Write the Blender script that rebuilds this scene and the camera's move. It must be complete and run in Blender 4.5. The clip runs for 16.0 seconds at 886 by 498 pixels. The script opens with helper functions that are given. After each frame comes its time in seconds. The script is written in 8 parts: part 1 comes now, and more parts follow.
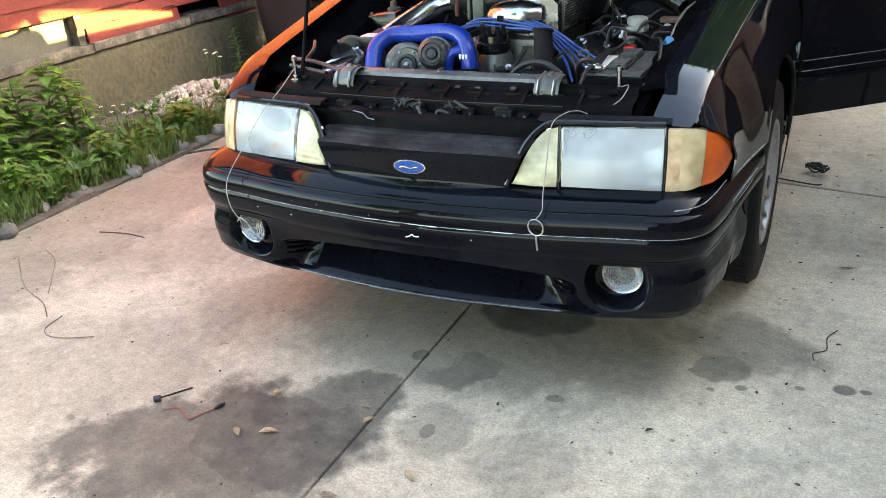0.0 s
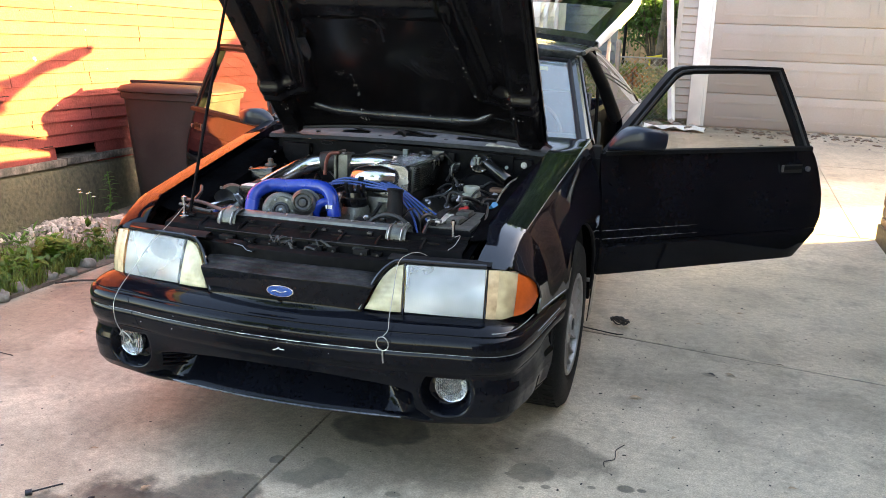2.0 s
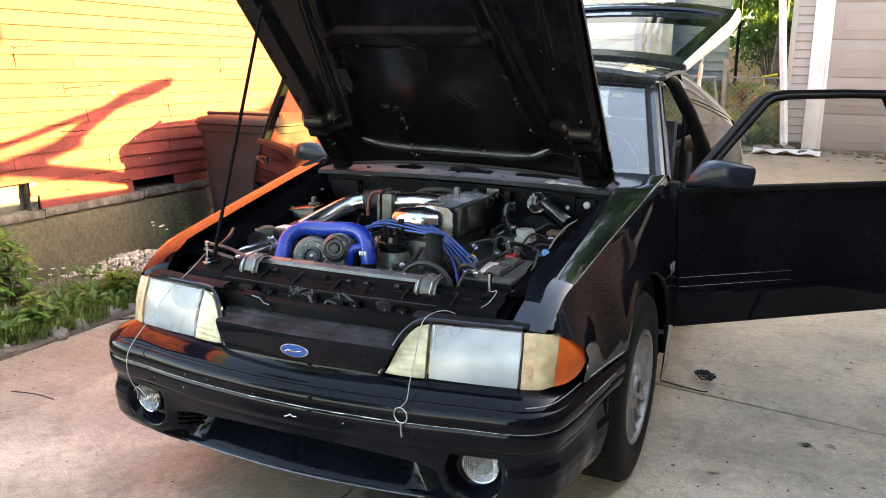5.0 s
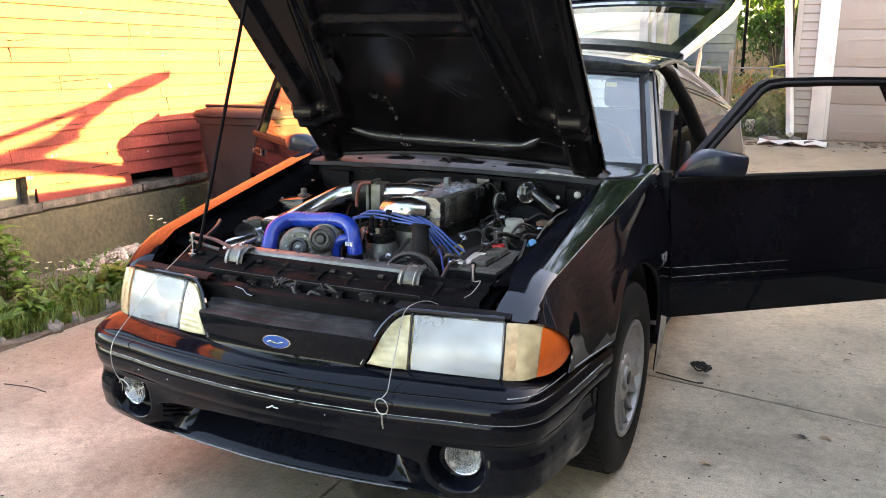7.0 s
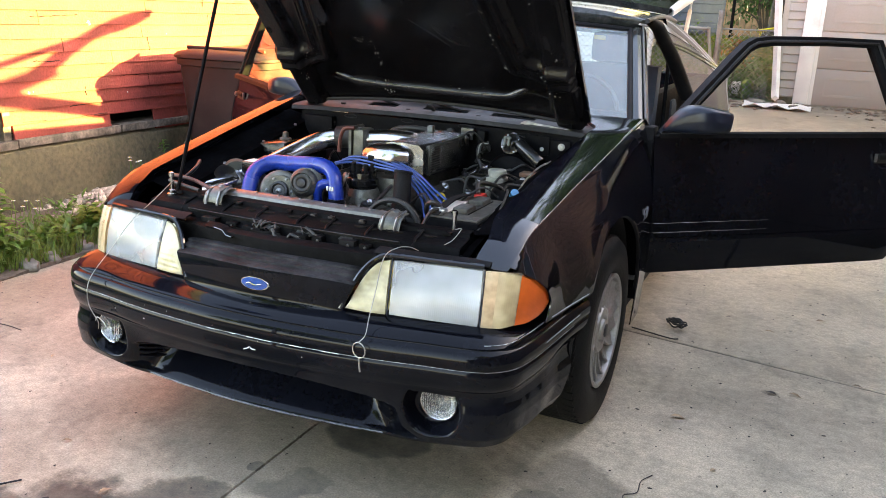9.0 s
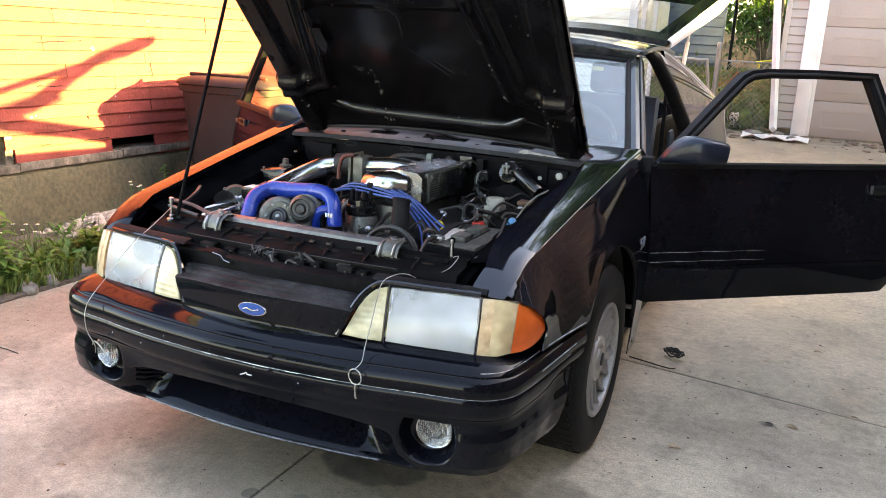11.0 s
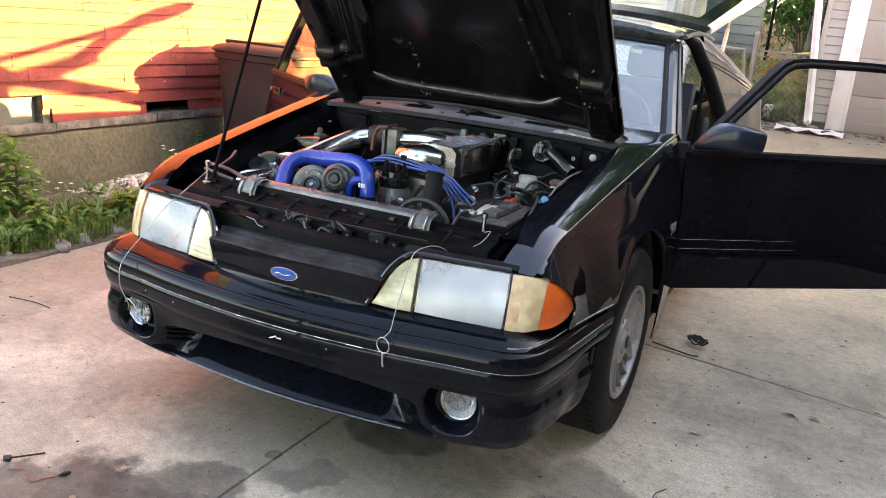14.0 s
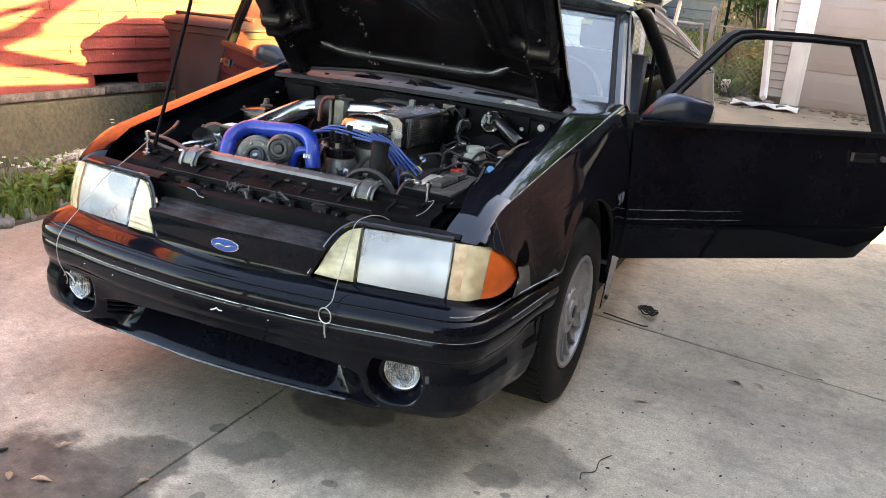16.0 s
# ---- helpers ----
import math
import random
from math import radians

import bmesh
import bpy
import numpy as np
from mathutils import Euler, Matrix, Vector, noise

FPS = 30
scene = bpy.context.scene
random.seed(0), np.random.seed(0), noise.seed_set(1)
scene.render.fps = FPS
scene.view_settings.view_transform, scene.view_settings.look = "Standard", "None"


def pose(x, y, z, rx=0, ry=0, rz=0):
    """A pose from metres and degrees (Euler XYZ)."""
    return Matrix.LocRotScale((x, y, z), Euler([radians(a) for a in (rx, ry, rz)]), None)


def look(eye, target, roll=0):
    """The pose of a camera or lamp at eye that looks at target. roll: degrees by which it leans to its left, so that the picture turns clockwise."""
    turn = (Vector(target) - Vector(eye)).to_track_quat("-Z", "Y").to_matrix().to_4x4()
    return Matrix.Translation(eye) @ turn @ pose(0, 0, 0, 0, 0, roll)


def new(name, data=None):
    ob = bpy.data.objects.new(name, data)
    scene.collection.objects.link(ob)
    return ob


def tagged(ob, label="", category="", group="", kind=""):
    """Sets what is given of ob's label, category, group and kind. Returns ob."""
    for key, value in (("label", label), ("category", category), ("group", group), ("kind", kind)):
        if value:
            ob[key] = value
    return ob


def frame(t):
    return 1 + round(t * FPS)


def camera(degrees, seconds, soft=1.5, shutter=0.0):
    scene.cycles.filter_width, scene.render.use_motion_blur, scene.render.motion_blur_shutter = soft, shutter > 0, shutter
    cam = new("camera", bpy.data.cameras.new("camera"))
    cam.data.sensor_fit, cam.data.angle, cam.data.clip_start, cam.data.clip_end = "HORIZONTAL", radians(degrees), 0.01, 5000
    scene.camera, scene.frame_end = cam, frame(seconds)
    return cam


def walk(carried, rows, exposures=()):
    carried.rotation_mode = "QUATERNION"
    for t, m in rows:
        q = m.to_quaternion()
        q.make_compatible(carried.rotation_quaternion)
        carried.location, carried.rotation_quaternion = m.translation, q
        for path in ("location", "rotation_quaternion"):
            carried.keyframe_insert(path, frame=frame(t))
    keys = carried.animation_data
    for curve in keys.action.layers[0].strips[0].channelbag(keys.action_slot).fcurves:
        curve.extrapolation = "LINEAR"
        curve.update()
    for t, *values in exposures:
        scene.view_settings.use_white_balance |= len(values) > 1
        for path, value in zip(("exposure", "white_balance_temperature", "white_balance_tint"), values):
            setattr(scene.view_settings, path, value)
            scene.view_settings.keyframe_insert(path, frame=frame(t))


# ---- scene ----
EXPOSURES = [(0.0, 4.74, 8000, 7), (0.6, 4.76, 7950, 8), (1.4, 4.60, 7800, 11), (3.5, 4.60, 8000, 12), (6.5, 4.76, 8400, 16), (16.0, 4.74, 8250, 17)]
cam = camera(55.17, 16.0, soft=0.8)
PATH = [
    (0.0, 0.9471, -1.7208, 1.2324, 65.383, 3.598, 25.092),
    (0.5, 0.9954, -1.9087, 1.2881, 71.048, 2.108, 19.988),
    (1.0, 1.1246, -2.0406, 1.2855, 74.758, -0.823, 19.542),
    (1.5, 1.1534, -2.1399, 1.2967, 75.567, -1.458, 19.604),
    (2.0, 1.1131, -2.1513, 1.2878, 76.250, -2.154, 16.563),
    (2.5, 1.1787, -2.1537, 1.3053, 76.786, -2.032, 18.481),
    (3.0, 1.2528, -2.0878, 1.3092, 76.863, -0.354, 21.993),
    (3.5, 1.2071, -2.0030, 1.2986, 76.390, 0.008, 23.080),
    (4.0, 1.1782, -1.9027, 1.3170, 76.970, -0.760, 23.389),
    (6.5, 1.2779, -1.7515, 1.3014, 77.755, -0.658, 24.363),
    (7.0, 1.2694, -1.7424, 1.2982, 77.103, -0.607, 24.513),
    (7.5, 1.2720, -1.7536, 1.2905, 76.625, -1.601, 24.631),
    (8.0, 1.2720, -1.7441, 1.2869, 75.681, -1.447, 23.768),
    (8.5, 1.2699, -1.7410, 1.2815, 74.695, -1.826, 23.696),
    (9.0, 1.2692, -1.7402, 1.2751, 74.098, -2.591, 23.703),
    (11.5, 1.2784, -1.7542, 1.2803, 76.287, -3.314, 23.914),
    (12.0, 1.2762, -1.7755, 1.2809, 76.284, -3.870, 24.396),
    (12.5, 1.2691, -1.7827, 1.2729, 75.776, -4.636, 24.805),
    (13.0, 1.2625, -1.7829, 1.2696, 75.140, -5.016, 25.408),
    (13.5, 1.2617, -1.7737, 1.2653, 74.679, -4.988, 25.832),
    (14.0, 1.2620, -1.7720, 1.2649, 74.402, -5.389, 25.939),
    (14.5, 1.2649, -1.7703, 1.2646, 74.301, -5.594, 25.883),
    (15.0, 1.2638, -1.7663, 1.2633, 74.032, -5.580, 25.758),
    (15.5, 1.2644, -1.7652, 1.2646, 73.892, -5.658, 25.422),
    (16.0, 1.3126, -1.7409, 1.2468, 73.112, -5.665, 23.569),
]
walk(cam, [(t, pose(x, y, z, rx, ry, rz)) for t, x, y, z, rx, ry, rz in PATH], EXPOSURES)

# ---- light ----
SUN_AZ, SUN_EL = math.atan2(0.60, 1.0), radians(11.0)   # from the right rear of the yard, low
SUN_WAY = Vector((math.cos(SUN_EL) * math.cos(SUN_AZ), math.cos(SUN_EL) * math.sin(SUN_AZ), math.sin(SUN_EL)))
world = bpy.data.worlds.new("sky")
scene.world = world
world.use_nodes = True
wn = world.node_tree.nodes
sky = wn.new("ShaderNodeTexSky")
sky.sky_type, sky.sun_disc = "NISHITA", False
sky.sun_elevation, sky.sun_rotation = radians(24), math.pi / 2 - SUN_AZ
sky.air_density, sky.dust_density, sky.ozone_density = 1.0, 2.0, 1.0
wn["Background"].inputs["Strength"].default_value = 0.070
world.node_tree.links.new(sky.outputs["Color"], wn["Background"].inputs["Color"])
sun = new("sun", bpy.data.lights.new("sun", "SUN"))
sun.data.energy, sun.data.angle, sun.data.color = 5.0, radians(0.6), (1.0, 0.86, 0.28)
sun.matrix_world = look((20 * SUN_WAY.x, 20 * SUN_WAY.y, 20 * SUN_WAY.z), (0, 0, 0))


# ---- materials ----
def mat(name, color, rough=0.5, metal=0.0, vary=0.12, scale=6.0, bump=0.0, bscale=60.0, coat=0.0, spec=0.5, second=None, mix_at=0.5, rand=0.0, dust=None, coat_rough=0.03, coat_ior=1.37):
    """A procedural material: base colour with two scales of variation, grain in the relief and worn gloss."""
    m = bpy.data.materials.new(name)
    m.use_nodes = True
    nt = m.node_tree
    n, l = nt.nodes, nt.links
    b = n["Principled BSDF"]
    tc = n.new("ShaderNodeTexCoord")
    big = n.new("ShaderNodeTexNoise")
    big.inputs["Scale"].default_value, big.inputs["Detail"].default_value = scale, 6
    fine = n.new("ShaderNodeTexNoise")
    fine.inputs["Scale"].default_value, fine.inputs["Detail"].default_value = bscale, 5
    l.new(tc.outputs["Object"], big.inputs["Vector"]), l.new(tc.outputs["Object"], fine.inputs["Vector"])
    ramp = n.new("ShaderNodeValToRGB")
    c2 = second or tuple(min(1, c * (1 - 2.2 * vary)) for c in color)
    c1 = color if second else tuple(min(1, c * (1 + vary)) for c in color)
    ramp.color_ramp.elements[0].position, ramp.color_ramp.elements[1].position = max(0, mix_at - 0.2), min(1, mix_at + 0.2)
    ramp.color_ramp.elements[0].color, ramp.color_ramp.elements[1].color = (*c2, 1), (*c1, 1)
    l.new(big.outputs["Fac"], ramp.inputs["Fac"])
    mul = n.new("ShaderNodeMix")
    mul.data_type, mul.blend_type = "RGBA", "MULTIPLY"
    mul.inputs["Factor"].default_value = 1.0
    fr = n.new("ShaderNodeMapRange")
    fr.inputs["From Min"].default_value, fr.inputs["From Max"].default_value = 0.3, 0.7
    fr.inputs["To Min"].default_value, fr.inputs["To Max"].default_value = 1 - vary, 1 + vary * 0.5
    l.new(fine.outputs["Fac"], fr.inputs["Value"])
    comb = n.new("ShaderNodeCombineColor")
    for k in ("Red", "Green", "Blue"):
        l.new(fr.outputs["Result"], comb.inputs[k])
    l.new(ramp.outputs["Color"], mul.inputs["A"]), l.new(comb.outputs["Color"], mul.inputs["B"])
    out = mul.outputs["Result"]
    if rand:
        oi = n.new("ShaderNodeObjectInfo")
        hs = n.new("ShaderNodeHueSaturation")
        mr = n.new("ShaderNodeMapRange")
        mr.inputs["To Min"].default_value, mr.inputs["To Max"].default_value = 1 - rand, 1 + rand
        l.new(oi.outputs["Random"], mr.inputs["Value"])
        l.new(mr.outputs["Result"], hs.inputs["Value"])
        l.new(out, hs.inputs["Color"])
        out = hs.outputs["Color"]
    if dust:
        dn = n.new("ShaderNodeTexNoise")
        dn.inputs["Scale"].default_value, dn.inputs["Detail"].default_value, dn.inputs["Roughness"].default_value = dust[1], 8, 0.75
        l.new(tc.outputs["Object"], dn.inputs["Vector"])
        dm = n.new("ShaderNodeMapRange")
        dm.inputs["From Min"].default_value, dm.inputs["From Max"].default_value = 0.5, 0.72
        dm.inputs["To Max"].default_value = dust[2]
        l.new(dn.outputs["Fac"], dm.inputs["Value"])
        mx = n.new("ShaderNodeMix")
        mx.data_type = "RGBA"
        l.new(dm.outputs["Result"], mx.inputs["Factor"])
        l.new(out, mx.inputs["A"])
        mx.inputs["B"].default_value = (*dust[0], 1)
        out = mx.outputs["Result"]
    l.new(out, b.inputs["Base Color"])
    rr = n.new("ShaderNodeMapRange")
    rr.inputs["To Min"].default_value, rr.inputs["To Max"].default_value = max(0.02, rough * 0.75), min(1, rough * 1.25)
    l.new(big.outputs["Fac"], rr.inputs["Value"])
    l.new(rr.outputs["Result"], b.inputs["Roughness"])
    b.inputs["Metallic"].default_value = metal
    b.inputs["Coat Weight"].default_value, b.inputs["Coat Roughness"].default_value, b.inputs["Coat IOR"].default_value = coat, coat_rough, coat_ior
    b.inputs["Specular IOR Level"].default_value = spec
    if bump:
        bp = n.new("ShaderNodeBump")
        bp.inputs["Strength"].default_value, bp.inputs["Distance"].default_value = bump, 0.01
        l.new(fine.outputs["Fac"], bp.inputs["Height"])
        l.new(bp.outputs["Normal"], b.inputs["Normal"])
    return m


def glass(name, color, rough=0.0, through_light=0.9, ior=1.45, ribs=0.0, axis="X", milky=0.0, even=False, rib_depth=0.5, patch=9):
    """A pane or a lens: clear see-through mixed with gloss by Fresnel; milky adds a hazed, aged surface."""
    m = bpy.data.materials.new(name)
    m.use_nodes = True
    n, l = m.node_tree.nodes, m.node_tree.links
    b = n["Principled BSDF"]
    b.inputs["Base Color"].default_value = (*color, 1)
    b.inputs["Roughness"].default_value = 0.03 if not milky else 0.22
    tr = n.new("ShaderNodeBsdfTransparent")
    tr.inputs["Color"].default_value = (*[c * through_light for c in color], 1)
    lw = n.new("ShaderNodeLayerWeight")
    lw.inputs["Blend"].default_value = 0.5
    pw = n.new("ShaderNodeMath")
    pw.operation, pw.inputs[1].default_value = "POWER", 5.0
    l.new(lw.outputs["Facing"], pw.inputs[0])
    fr = n.new("ShaderNodeMath")
    f0 = ((ior - 1) / (ior + 1)) ** 2
    fr.operation, fr.inputs[1].default_value, fr.inputs[2].default_value = "MULTIPLY_ADD", 1 - f0, f0
    l.new(pw.outputs["Value"], fr.inputs[0])
    gl = n.new("ShaderNodeBsdfGlossy")
    gl.inputs["Roughness"].default_value = rough
    mix = n.new("ShaderNodeMixShader")
    l.new(fr.outputs["Value"], mix.inputs["Fac"])
    base = tr.outputs["BSDF"]
    if milky:
        ms = n.new("ShaderNodeMixShader")
        tc = n.new("ShaderNodeTexCoord")
        no = n.new("ShaderNodeTexNoise")
        no.inputs["Scale"].default_value, no.inputs["Detail"].default_value = (1.5 if even else patch), 3
        l.new(tc.outputs["Object"], no.inputs["Vector"])
        mr = n.new("ShaderNodeMapRange")
        mr.inputs["From Min"].default_value, mr.inputs["From Max"].default_value = 0.3, 0.7
        mr.inputs["To Min"].default_value, mr.inputs["To Max"].default_value = milky * (0.95 if even else 0.6), min(1, milky * (1.05 if even else 1.4))
        l.new(no.outputs["Fac"], mr.inputs["Value"])
        l.new(mr.outputs["Result"], ms.inputs["Fac"])
        l.new(base, ms.inputs[1]), l.new(b.outputs["BSDF"], ms.inputs[2])
        base = ms.outputs["Shader"]
    if ribs:
        tc2 = n.new("ShaderNodeTexCoord")
        wv = n.new("ShaderNodeTexWave")
        wv.wave_type, wv.bands_direction = "BANDS", axis
        wv.inputs["Scale"].default_value, wv.inputs["Distortion"].default_value = ribs, 0
        l.new(tc2.outputs["Object"], wv.inputs["Vector"])
        bp = n.new("ShaderNodeBump")
        bp.inputs["Strength"].default_value, bp.inputs["Distance"].default_value = rib_depth, 0.004
        l.new(wv.outputs["Fac"], bp.inputs["Height"])
        for nd in (b, gl, lw):
            l.new(bp.outputs["Normal"], nd.inputs["Normal"])
    l.new(base, mix.inputs[1]), l.new(gl.outputs["BSDF"], mix.inputs[2])
    l.new(mix.outputs["Shader"], n["Material Output"].inputs["Surface"])
    return m


PAINT = mat("black_car_paint", (0.0048, 0.0055, 0.0085), 0.3, vary=0.2, scale=3, coat=1.0, spec=0.0, coat_rough=0.055, coat_ior=1.56, dust=((0.06, 0.06, 0.065), 45, 0.03))
# pale base colour paints in the highlight along the black fender crest
EDGE = mat("painted_glint_edge", (0.16, 0.16, 0.155), 0.3, vary=0.3, scale=25, coat=1.0, spec=0.5, coat_rough=0.25, coat_ior=1.75)
COVER = mat("black_painted_cover", (0.0042, 0.0049, 0.0078), 0.3, vary=0.2, scale=3, coat=1.0, spec=0.0, coat_rough=0.05, coat_ior=1.25, dust=((0.06, 0.06, 0.065), 45, 0.02))
HOODBLK = mat("black_hood_underside", (0.0075, 0.0068, 0.0080), 0.20, vary=0.3, scale=5, bump=0.08, bscale=22, spec=0.17, dust=((0.035, 0.03, 0.03), 34, 0.10))
COWL = mat("dusty_cowl_paint", (0.013, 0.013, 0.0145), 0.5, vary=0.3, scale=9, bump=0.10, spec=0.2, dust=((0.17, 0.165, 0.16), 12, 0.20))
FLANGE = mat("pale_silver_hatch_edge", (0.48, 0.48, 0.49), 0.35, vary=0.08, scale=5)
STRUT = mat("tan_strut_tube", (0.50, 0.42, 0.30), 0.4, vary=0.15)
TRIM = mat("black_trim_plastic", (0.012, 0.012, 0.013), 0.58, vary=0.2, bump=0.1, bscale=300, spec=0.07, dust=((0.08, 0.075, 0.07), 30, 0.10))
BAY = mat("dusty_black_bay_metal", (0.0055, 0.0055, 0.0065), 0.58, vary=0.3, bump=0.2, bscale=45, spec=0.05, dust=((0.10, 0.095, 0.09), 30, 0.06))
# blue cast in the worn grey stands for the lip's sky highlight
LIPGREY = mat("grey_edge_blue_glint", (0.05, 0.06, 0.085), 0.25, vary=0.3, scale=30)
SCUFF = mat("pale_scuff", (0.24, 0.235, 0.225), 0.7)
RADSUP = mat("dark_support_metal", (0.006, 0.006, 0.0068), 0.60, vary=0.3, bump=0.2, bscale=60, spec=0.03, dust=((0.07, 0.068, 0.065), 40, 0.05))
HSTRIP = mat("glossy_black_lip", (0.020, 0.019, 0.022), 0.24, vary=0.3, bump=0.25, bscale=18, spec=0.6)
RUBBER = mat("black_rubber", (0.014, 0.014, 0.014), 0.6, vary=0.25, bump=0.2, bscale=180, dust=((0.09, 0.08, 0.07), 10, 0.2))
TYRE = mat("tyre_rubber", (0.011, 0.011, 0.011), 0.65, vary=0.25, bump=0.2, bscale=160, spec=0.15, dust=((0.05, 0.045, 0.04), 9, 0.08))
# dark base colour stands for the shade behind the vanes; the dust is real
DISH = mat("shade_dark_wheel_dish", (0.045, 0.043, 0.042), 0.5, metal=0.4, vary=0.2, bump=0.1, dust=((0.12, 0.10, 0.08), 12, 0.4))
ALLOY = mat("dull_alloy", (0.37, 0.36, 0.345), 0.42, metal=0.55, vary=0.15, bump=0.08, bscale=120, dust=((0.18, 0.16, 0.13), 12, 0.35))
STEEL = mat("worn_galvanised_steel", (0.34, 0.35, 0.37), 0.32, metal=0.9, vary=0.2, bump=0.1, bscale=100)
CHROME = mat("polished_aluminium", (0.52, 0.53, 0.55), 0.20, metal=1.0, vary=0.05, bump=0.02, bscale=60)
PLENUM = mat("brushed_aluminium", (0.50, 0.51, 0.53), 0.26, metal=1.0, vary=0.12, scale=20, bump=0.04, bscale=140)
CASTALU = mat("cast_aluminium", (0.17, 0.172, 0.155), 0.46, metal=0.7, vary=0.25, scale=20, bump=0.10, bscale=260)
PULLEY = mat("dark_pulley_steel", (0.05, 0.05, 0.055), 0.35, metal=0.8, vary=0.2, bump=0.1)
BLUEHOSE = mat("blue_silicone_hose", (0.004, 0.040, 0.34), 0.28, vary=0.1, bump=0.05, bscale=150, coat=0.05)
FLANGEBLK = mat("matt_black_flange", (0.0040, 0.0040, 0.0046), 0.85, vary=0.3, bump=0.15, bscale=60, spec=0.0, dust=((0.05, 0.05, 0.05), 40, 0.03))
DRIP = mat("dull_drip_moulding", (0.045, 0.047, 0.045), 0.32, vary=0.15)
SHELF = mat("dusty_black_shelf", (0.022, 0.022, 0.024), 0.62, vary=0.35, scale=14, bump=0.2, bscale=120, spec=0.10, dust=((0.10, 0.10, 0.10), 22, 0.35))
SEALANT = mat("pale_seam_sealant", (0.42, 0.41, 0.38), 0.6, vary=0.2, scale=30)
CLIPGREY = mat("grey_green_connector", (0.16, 0.18, 0.17), 0.5, vary=0.2)
GLOSSBLK = mat("glossy_black_plastic", (0.010, 0.010, 0.011), 0.22, vary=0.3, spec=0.5, dust=((0.10, 0.10, 0.10), 30, 0.12))
FADED = mat("sun_faded_black_paint", (0.018, 0.020, 0.018), 0.35, vary=0.3, scale=4, coat=1.0, spec=0.0, coat_rough=0.12, coat_ior=1.5, dust=((0.14, 0.14, 0.13), 10, 0.30))
BLUEWIRE = mat("blue_wire_sheath", (0.013, 0.060, 0.25), 0.35, vary=0.1)
WHITE = mat("off_white_plastic", (0.72, 0.72, 0.70), 0.4, vary=0.06)
GREYPL = mat("grey_battery_plastic", (0.05, 0.05, 0.047), 0.5, vary=0.3, bump=0.15, dust=((0.26, 0.245, 0.21), 40, 0.42))
REDPL = mat("red_plastic", (0.45, 0.02, 0.02), 0.4)
CYAN = mat("light_blue_cap_plastic", (0.02, 0.17, 0.34), 0.4)
YELLOW = mat("yellow_plastic", (0.6, 0.42, 0.03), 0.4)
RESV = mat("aged_reservoir_plastic", (0.27, 0.27, 0.23), 0.4, vary=0.2)
COIL = mat("black_wire", (0.012, 0.012, 0.012), 0.5)
EMBLEM = mat("blue_badge_enamel", (0.005, 0.055, 0.25), 0.15, coat=0.8)
STRIPE = mat("worn_silver_pinstripe", (0.50, 0.50, 0.50), 0.4, vary=0.3, scale=40)
CLOTH = mat("dark_blue_grey_seat_cloth", (0.06, 0.085, 0.12), 0.9, vary=0.2, bump=0.3, bscale=300)
BLUETRIM = mat("blue_door_trim", (0.05, 0.09, 0.16), 0.6)
DASH = mat("dark_dashboard_vinyl", (0.03, 0.033, 0.04), 0.55, vary=0.15, bump=0.2, bscale=300)
GLASS = glass("clear_car_glass", (0.95, 0.98, 0.96), through_light=1.0)
# the milky share lays an even blue-grey haze over the pane
SCREEN = glass("hazed_windshield_glass", (0.49, 0.59, 0.59), through_light=1.0, ior=1.5, milky=0.27, even=True)
GLASSD = glass("tinted_side_glass", (0.80, 0.82, 0.78), through_light=0.85)
LENS = glass("hazed_headlight_lens", (0.79, 0.81, 0.82), rough=0.10, ribs=64, axis="X", milky=0.30, rib_depth=0.08, patch=5)
LENSI = glass("yellowed_marker_lens", (0.66, 0.59, 0.37), rough=0.12, ribs=22, axis="Z", milky=0.58, rib_depth=0.14, patch=22)
LENSA = glass("aged_cream_lens", (0.97, 0.83, 0.54), rough=0.1, ribs=70, axis="X", milky=0.45, rib_depth=0.10, patch=14)
LENST = glass("faded_turn_lens", (0.97, 0.76, 0.49), rough=0.1, ribs=70, axis="X", milky=0.5, rib_depth=0.10, patch=25)
LENSO = glass("orange_reflector_lens", (0.86, 0.15, 0.022), rough=0.1, ribs=90, axis="Z", milky=0.72, rib_depth=0.12)
FOGL = glass("fog_lamp_glass", (0.90, 0.91, 0.91), rough=0.05, ribs=52, axis="X", milky=0.07, rib_depth=1.0)
REFL = mat("lamp_reflector_silver", (0.74, 0.74, 0.74), 0.14, metal=1.0, vary=0.05, bump=0.03, bscale=40)
AMBULB = mat("amber_bulb", (0.7, 0.16, 0.01), 0.3)
MIRRORBLK = mat("satin_black_mirror_shell", (0.007, 0.011, 0.022), 0.30, vary=0.2, spec=0.35)
CABLE = mat("bare_steel_lanyard", (0.40, 0.38, 0.34), 0.35, metal=0.6)

CONC = None
SOIL = mat("dry_garden_soil", (0.17, 0.13, 0.10), 0.95, vary=0.3, scale=5, bump=0.8, bscale=45, second=(0.10, 0.075, 0.055))
FOUND = mat("mossy_concrete_foundation", (0.105, 0.088, 0.055), 0.9, vary=0.45, scale=6, bump=0.9, bscale=34, second=(0.045, 0.040, 0.022), mix_at=0.5, dust=((0.028, 0.034, 0.013), 6, 0.75))
REDWOOD = mat("faded_red_clapboard_paint", (0.168, 0.033, 0.029), 0.7, vary=0.16, scale=5, bump=0.3, bscale=70, spec=0.12, rand=0.14, dust=((0.23, 0.070, 0.055), 26, 0.14))
